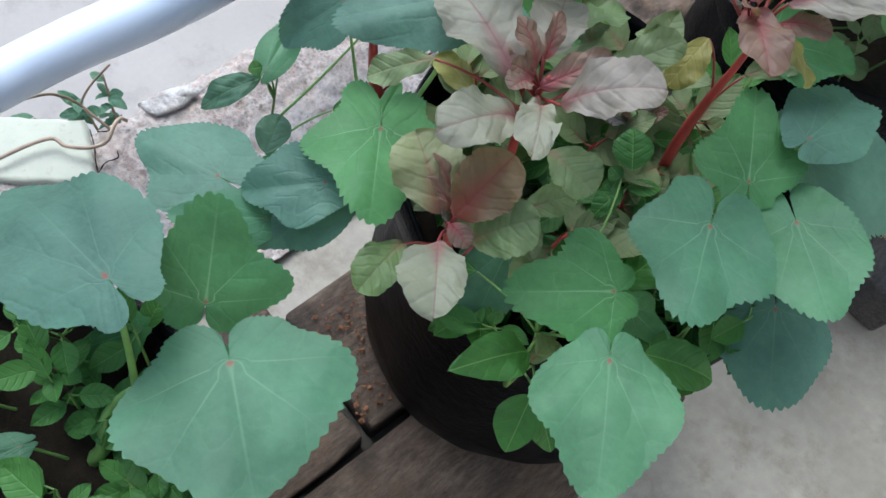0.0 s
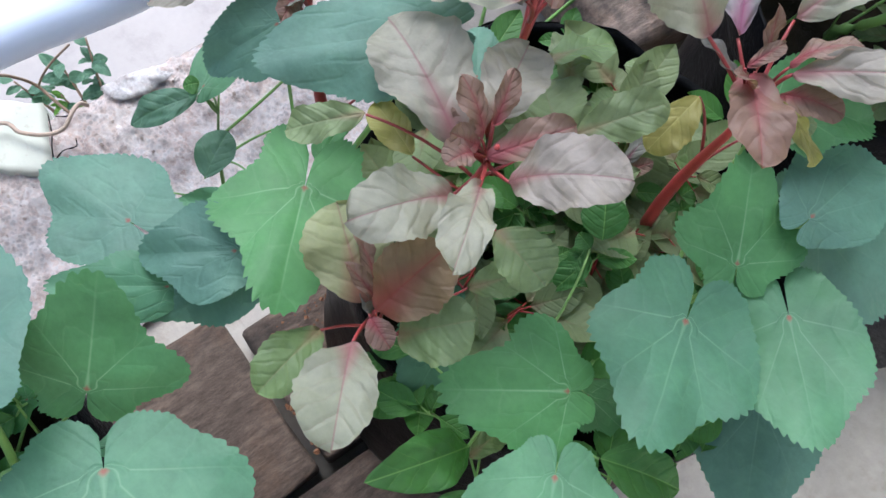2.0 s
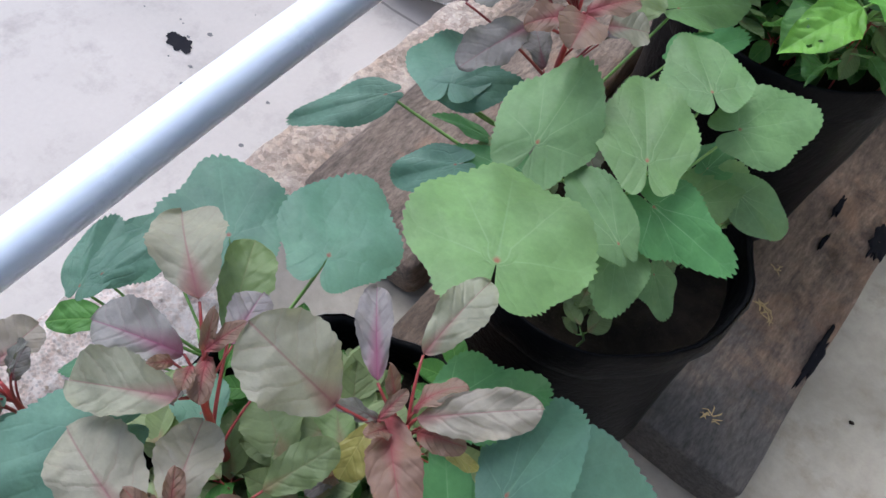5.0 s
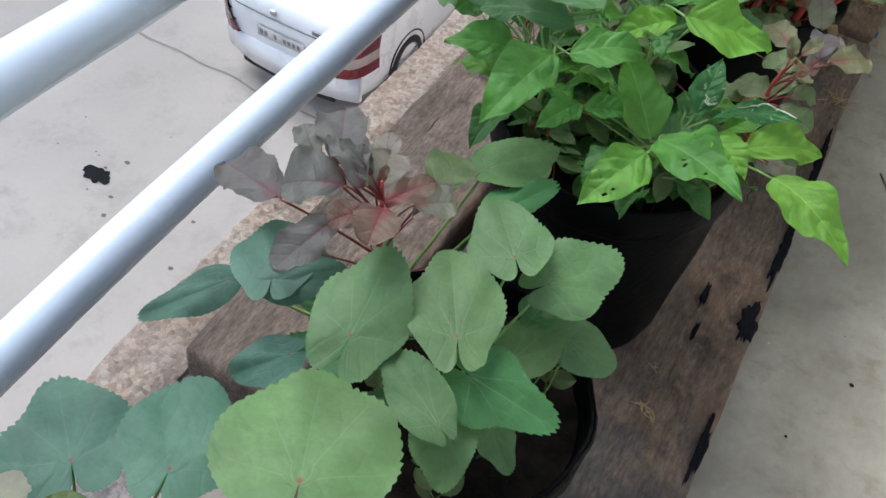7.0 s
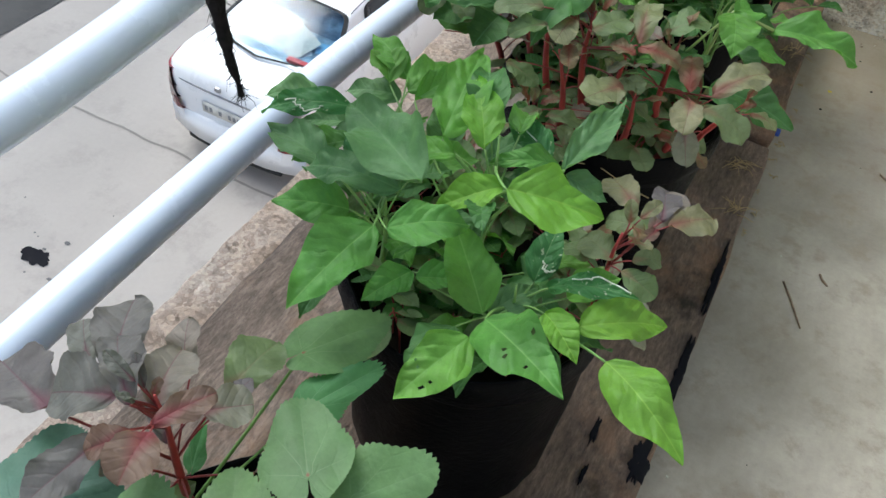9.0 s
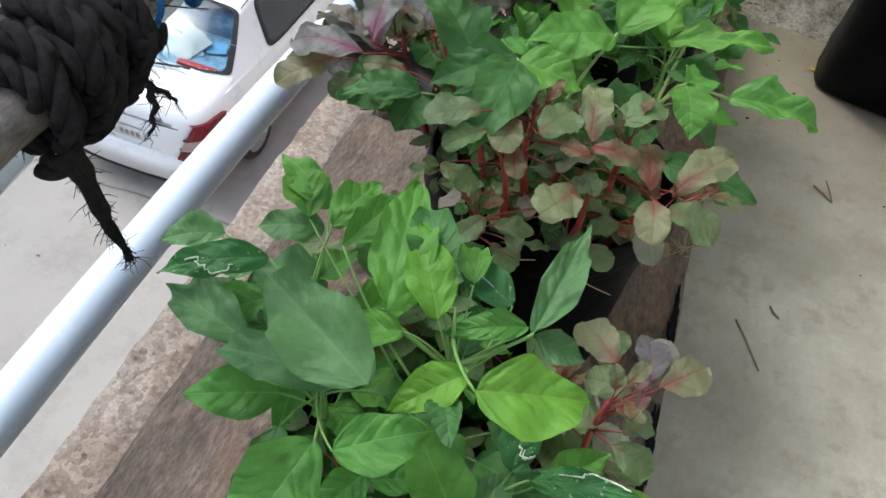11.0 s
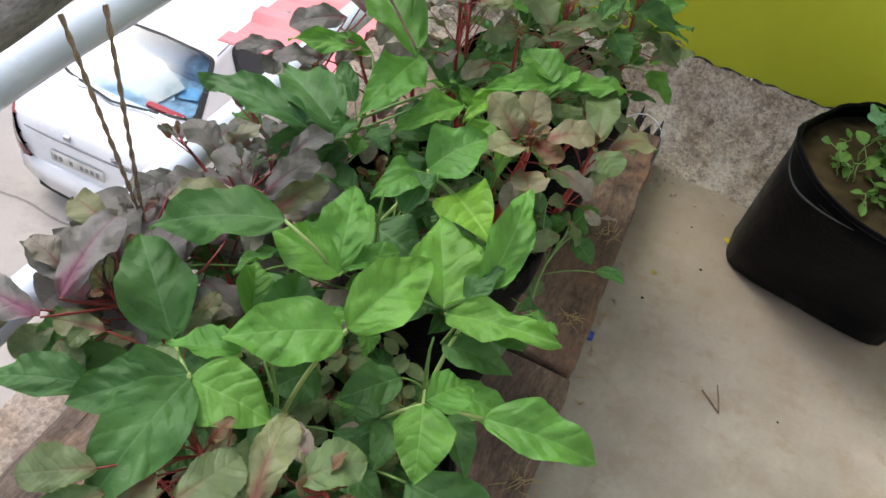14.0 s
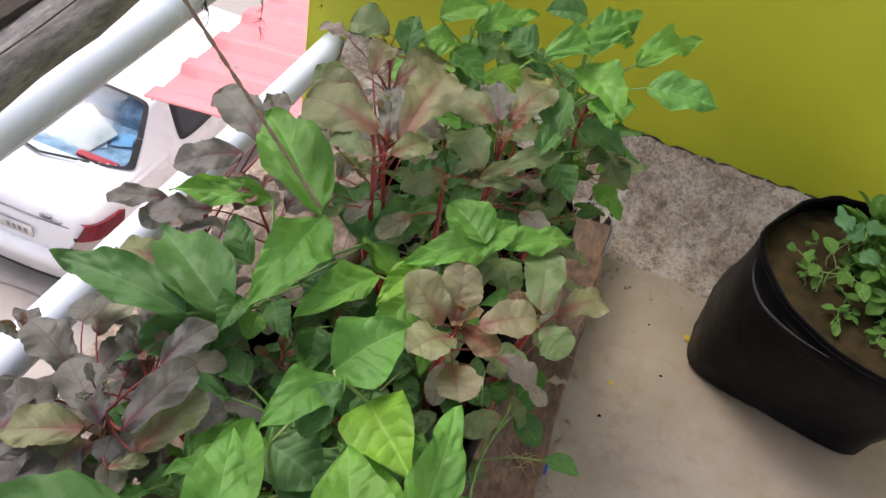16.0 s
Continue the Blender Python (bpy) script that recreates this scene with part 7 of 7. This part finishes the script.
# ---- undergrowth in the bags ----
def undergrowth(name, label, cx, cy, z, r, count, seed, mat, tall, size, red=False):
    """Crowded small seedlings, one mass."""
    rng = random.Random(seed)
    verts, faces, uvs, stems = [], [], [], []
    for i in range(count):
        a, rr = rng.uniform(0, 2 * math.pi), r * math.sqrt(rng.random())
        x, y = cx + rr * math.cos(a), cy + rr * math.sin(a)
        h = tall * rng.uniform(0.4, 1.0)
        tip = Vector((x + rng.uniform(-0.02, 0.02), y + rng.uniform(-0.02, 0.02), z + h))
        stems.append(tube([(x, y, z - 0.01), ((x + tip.x) / 2 + 0.004, (y + tip.y) / 2, z + h * 0.55), tip], [0.0014, 0.0012, 0.0008], 5, False))
        for k in range(rng.randint(3, 5)):
            form = "weed" if rng.random() < 0.7 else "amaranth"
            L = size * rng.uniform(0.6, 1.3)
            nu, nv = 6, 4
            head, pitch, roll = rng.uniform(0, 360), rng.uniform(-25, 40), rng.uniform(-25, 25)
            turn = Euler((radians(pitch), 0, radians(head)), "XYZ").to_matrix() @ Matrix.Rotation(radians(roll), 3, "Y")
            base = tip + Vector((0, 0, -rng.uniform(0, 0.35) * h)) + turn @ Vector((0, L * 0.25, 0))
            stems.append(tube([tip + Vector((0, 0, -0.1 * h)), base], [0.0008, 0.0006], 4, False))
            off = len(verts)
            for iu in range(nu + 1):
                u = iu / nu
                hw = max(0.02, math.sin(math.pi * u ** 0.9) ** 0.7) if 0 < iu < nu else 0.03
                for iv in range(nv + 1):
                    v = -1 + 2 * iv / nv
                    p = Vector((v * hw * L * 0.33, u * L, abs(v) * 0.08 * L - 0.16 * L * u * u))
                    verts.append(base + turn @ p)
                    uvs.append((u, 0.5 + 0.5 * v * hw))
            for iu in range(nu):
                for iv in range(nv):
                    q = off + iu * (nv + 1) + iv
                    faces.append((q, q + 1, q + nv + 2, q + nv + 1))
    ob = part(name, (verts, faces), mat)
    layer = ob.data.uv_layers.new(name="blade")
    loops = np.empty(len(ob.data.loops), dtype=np.int32)
    ob.data.loops.foreach_get("vertex_index", loops)
    layer.data.foreach_set("uv", np.array(uvs)[loops].ravel())
    tagged(ob, label, "undergrowth", kind="stuff")
    st = part(name + "_stems", joined(*stems), STEM_RED if red else STEM_GREEN, None)
    tagged(st, "thin stems of the seedlings in the bag", "undergrowth", kind="stuff")


for i, (bx, by, br, bh) in enumerate(BAGS):
    top = 0.092 + bh * 0.86
    undergrowth("undergrowth", "dense small green seedlings covering the soil", bx, by, top, br * 0.85, (60, 60, 14, 46, 46, 46, 46)[i], 100 + i, WEED if i in (0, 1, 3) else AMA_GREEN, 0.08, 0.028 if i < 3 else 0.035, i in (3, 4, 6))
    if i > 2:
        undergrowth("undergrowth", "olive young amaranth shoots crowding the bag", bx, by, top, br * 0.85, 22, 200 + i, AMA_GREEN if i == 3 else BEAN_DARK, 0.12, 0.045, i > 2)
undergrowth("undergrowth", "scattered small seedlings on the bag's soil", 0.70, 2.775, 0.382, 0.18, 50, 300, SPROUT, 0.03, 0.022)
undergrowth("undergrowth", "young okra seedlings in the floor bag", 0.76, 2.82, 0.385, 0.14, 95, 301, SPROUT, 0.09, 0.040)

undergrowth("undergrowth", "cluster of small olive amaranth leaves between the red stems", -0.12, 0.37, 0.40, 0.11, 34, 310, AMA_GREEN, 0.10, 0.045, True)
undergrowth("undergrowth", "fresh small weeds between the okra stems", -0.05, 0.35, 0.40, 0.12, 40, 311, WEED, 0.08, 0.03)

# ---- litter on the floor and planks ----
def twig(pts, r, label="thin dry twig on the concrete floor"):
    return tagged(part("twig", tube(pts, [r, r * 1.2, r * 0.8] if len(pts) == 3 else r, 6), DRY_TWIG), label, "twig", "twigs on the floor")


tagged(part("rootlet", tube(flowing([(-0.085, 1.476, 0.445), (-0.039, 1.50, 0.44), (-0.016, 1.497, 0.44), (0.018, 1.49, 0.435), (0.052, 1.48, 0.44)]), 0.0009, 5), STRAW), "thin pale rootlet hanging over the bag's rim", "rootlet")
twig([(0.341, 1.905, 0.004), (0.362, 1.865, 0.006), (0.395, 1.80, 0.004)], 0.0019)
twig([(0.478, 2.385, 0.003), (0.498, 2.365, 0.005), (0.520, 2.345, 0.003)], 0.0018)
twig([(0.520, 2.345, 0.003), (0.514, 2.38, 0.004), (0.506, 2.415, 0.003)], 0.0015)
twig([(0.405, 1.97, 0.003), (0.412, 1.955, 0.004), (0.425, 1.945, 0.003)], 0.0022)
rng = random.Random(77)
for i in range(46):
    x, y = rng.uniform(0.25, 0.95), rng.uniform(0.3, 3.0)
    if (x - 0.7) ** 2 + (y - 2.87) ** 2 < 0.08:
        continue
    s = rng.uniform(0.0012, 0.0038)
    bm = bmesh.new()
    bmesh.ops.create_icosphere(bm, subdivisions=1, radius=s)
    for v in bm.verts:
        v.co = Vector((x + v.co.x * rng.uniform(0.7, 1.6), y + v.co.y, s * 0.6 + v.co.z * 0.6))
    tagged(part("grit", bm, SOIL if i % 4 else PALE_PAINT, smooth=False), "small crumb of grit on the floor", "grit", "grit on the floor")


def straw_tuft(x, y, z, n, spread, seed):
    rg = random.Random(seed)
    shapes = []
    for i in range(n):
        a = rg.uniform(0, 6.3)
        p = Vector((x + rg.uniform(-1, 1) * spread * 0.4, y + rg.uniform(-1, 1) * spread * 0.4, z + 0.002))
        d = Vector((math.cos(a), math.sin(a), 0)) * spread * rg.uniform(0.5, 1.1)
        shapes.append(tube([p, p + d * 0.5 + Vector((0.003 * rg.uniform(-1, 1), 0, 0.008 * rg.random())), p + d], [0.0008, 0.0009, 0.0005], 4))
    return tagged(part("straw_tuft", joined(*shapes), STRAW), "tuft of dry straw fibres on the plank", "straw", "straw tufts")


for x, y, n, sp in ((0.115, 1.057, 14, 0.022), (0.095, 1.135, 7, 0.010), (0.133, 0.863, 9, 0.016), (0.17, 2.32, 20, 0.03), (0.17, 2.10, 22, 0.035), (0.19, 1.95, 14, 0.04), (0.18, 2.60, 14, 0.04)):
    straw_tuft(x, y, 0.094 if y < 2.2 else 0.112, n, sp, int(y * 100))
for i in range(40):
    x, y = 0.228 + abs(rng.gauss(0, 0.012)), rng.uniform(2.0, 2.95)
    if i % 3:
        continue
    straw_tuft(x, y, 0.001, 5, 0.012, 900 + i)
tagged(part("foil_scrap", box(0.214, 0.232, 2.385, 2.405, 0.0, 0.012, 0.003), BLUE_BIT), "crumpled blue foil scrap by the plank", "litter")
tagged(part("petal", blotch(0.457, 2.868, 0.006, 0.009, 4.0), YELLOW_PETAL), "fallen yellow petal beside the bag", "petal")
tagged(part("petal", blotch(0.312, 2.66, 0.004, 0.006, 6.0), YELLOW_PETAL), "faded yellow petal on the floor", "petal")
ring = thing("wire_ring", (0.17, 3.01, 0.115), "pale wire loop hanging over the split plank end", "wire")
part("loop", tube(flowing([(0.10, 3.035, 0.115), (0.135, 3.05, 0.135), (0.17, 3.045, 0.14), (0.205, 3.015, 0.13), (0.216, 2.985, 0.10), (0.212, 2.96, 0.06)]), 0.0022, 7), CHROME, ring)
end_grain = thing("splintered_wood", (0.12, 3.04, 0.0), "dark jagged splinters at the broken plank end", "splinters")
rs = random.Random(21)
for i in range(12):
    x = 0.02 + 0.016 * i + rs.uniform(-0.006, 0.006)
    h, y = rs.uniform(0.10, 0.165), 3.03 + rs.uniform(0.0, 0.03)
    part("splinter", tube([(x, y, 0.0), (x + rs.uniform(-0.004, 0.004), y + 0.004, h * 0.6), (x + rs.uniform(-0.01, 0.01), y + rs.uniform(-0.01, 0.012), h)], [0.013, 0.010, 0.001], 6), WOOD_BLACK, end_grain, "", False)

# creeper and old plaster at the slab's edge
PALE_TWIG = plain("bleached_twig", (0.40, 0.31, 0.235), 0.85, 0, 0.25, 60.0, 0.3)
vine = thing("creeper", (-0.65, 0.13, 0.02), "thin woody creeper with small leaves over the slab edge", "creeper")
part("stem", tube(flowing([(-0.648, 0.165, 0.022), (-0.643, 0.158, 0.04), (-0.637, 0.146, 0.042), (-0.622, 0.124, 0.04), (-0.628, 0.101, 0.04), (-0.646, 0.08, 0.04), (-0.671, 0.061, 0.04), (-0.68, -0.05, 0.035), (-0.66, -0.3, 0.024)]), 0.0028, 8), PALE_TWIG, vine, "bleached bare stem")
part("stem", tube(flowing([(-0.655, 0.142, 0.012), (-0.678, 0.134, 0.022), (-0.70, 0.127, 0.03), (-0.702, 0.113, 0.058), (-0.705, 0.09, 0.078), (-0.72, 0.02, 0.08)]), 0.0021, 8), DRY_TWIG, vine)
part("stem", tube(flowing([(-0.70, 0.127, 0.028), (-0.70, 0.14, 0.045), (-0.70, 0.158, 0.06), (-0.70, 0.186, 0.075)]), 0.0015, 7), DRY_TWIG, vine)
weed = thing("wall_weed", (-0.70, 0.19, -0.78), "leafy weed with dark and lime leaves rooted in the wall", "weed")
rg = random.Random(12)
for reach, kind, count, big in (((-1.10, 0.245, -0.45), "Z", 11, 4.6), ((-1.10, 0.178, -0.49), "Z", 7, 5.6), ((-1.08, 0.146, -0.55), "Q", 9, 4.2), ((-1.12, 0.085, -0.50), "Z", 12, 4.6), ((-1.05, 0.195, -0.59), "Q", 2, 3.6)):
    tip = Vector(reach)
    line = flowing([(-0.70, 0.19, -0.78), (-0.86, 0.18, -0.74), tuple(tip.lerp(Vector((-0.95, 0.18, -0.72)), 0.4)), reach])
    part("stem", tube(line, [0.006 - 0.004 * i / (len(line) - 1) for i in range(len(line))], 7), DRY_TWIG, weed)
    for i in range(count):
        at = line[rg.randint(len(line) * 2 // 3, len(line) - 1)]
        a = rg.uniform(0, 360)
        leaf(weed, kind, at.x, at.y, at.z + 0.004, a, rg.uniform(-5, 40), big * rg.uniform(0.6, 1.15), big * rg.uniform(0.38, 0.6), rg.uniform(-30, 30), rg)


def lime_ledge():
    """Flat lime-washed ledge that meets the slab at a slant, its edges ragged."""
    a, b, back = Vector((-0.681, 0.121, 0)), Vector((-0.586, 0.084, 0)), Vector((-0.616, -0.788, 0))
    verts, n, m = [], 26, 30
    for j in range(m + 1):
        for i in range(-1, n + 2):
            f = min(1.0, max(0.0, i / n))
            p = a.lerp(b, f) + back * 0.26 * j / m
            p += Vector((noise.noise(p * 60), noise.noise(p * 60 + Vector((5, 0, 0))), 0)) * (0.004 if f in (0.0, 1.0) or j == 0 else 0.0)
            top = 0.024 + 0.0006 * noise.noise(p * 40) - (0.003 if i in (0, n) or j == 0 else 0.0)
            verts.append((p.x, p.y, top if 0 <= i <= n else -0.2))
    w = n + 3
    faces = [(j * w + i, j * w + i + 1, (j + 1) * w + i + 1, (j + 1) * w + i) for j in range(m) for i in range(w - 1)]
    rim = len(verts)
    verts += [(verts[i][0], verts[i][1], -0.2) for i in range(w)]
    faces += [(rim + i, rim + i + 1, i + 1, i) for i in range(w - 1)]
    return verts, faces


def plaster_flake():
    """Thick crust of old whitewash lifting from the slab's edge."""
    verts, faces, n, m = [], [], 40, 9
    for j in range(m + 1):
        for i in range(n):
            t, f = 2 * math.pi * i / n, j / m
            k = f * (1 + 0.3 * noise.noise(Vector((math.cos(t) * 1.5, math.sin(t) * 1.5, 4))) + 0.16 * noise.noise(Vector((math.cos(t) * 6, math.sin(t) * 6, 4))))
            x, y = -0.645 + 0.017 * k * math.cos(t) + 0.006 * math.sin(t), 0.231 + 0.046 * k * math.sin(t)
            verts.append((x, y, 0.027 - 0.006 * f ** 3 + 0.006 * noise.noise(Vector((x * 70, y * 70, 1))) + 0.003 * noise.noise(Vector((x * 190, y * 190, 1)))))
    for i in range(n):
        verts.append((verts[m * n + i][0] * 0.6 - 0.4 * 0.645, verts[m * n + i][1] * 0.7 + 0.3 * 0.231, 0.008))
    for j in range(m + 1):
        for i in range(n):
            faces.append((j * n + i, j * n + (i + 1) % n, (j + 1) * n + (i + 1) % n, (j + 1) * n + i))
    faces.append(tuple(range(n - 1, -1, -1)))
    return verts, faces


tagged(part("lime_wash_patch", lime_ledge(), PALE_PAINT), "pale lime-washed ledge against the broken slab edge", "trim", kind="structure")
tagged(part("plaster_flake", plaster_flake(), aggregate("old_white_plaster", (0.98, 0.96, 0.94), (0.42, 0.37, 0.35), 150, (0.9, 0.86, 0.84), 9.0, 0.28)), "thick white plaster crust lifting off the slab edge", "plaster")
for pts in ([(-0.664, 0.119), (-0.636, 0.110), (-0.618, 0.101), (-0.595, 0.092), (-0.577, 0.083)], [(-0.614, 0.131), (-0.604, 0.126), (-0.607, 0.110), (-0.599, 0.095)], [(-0.66, 0.165), (-0.648, 0.14), (-0.655, 0.125)]):
    tagged(part("crack", tube(flowing([(x, y, 0.0215) for x, y in pts]), [0.0006 + 0.0014 * abs(noise.noise(Vector((i * 0.7, 3, 1)))) for i in range(len(flowing([(x, y, 0.0) for x, y in pts])))], 6), SOIL), "dark crack in the broken slab edge", "trim", kind="structure")
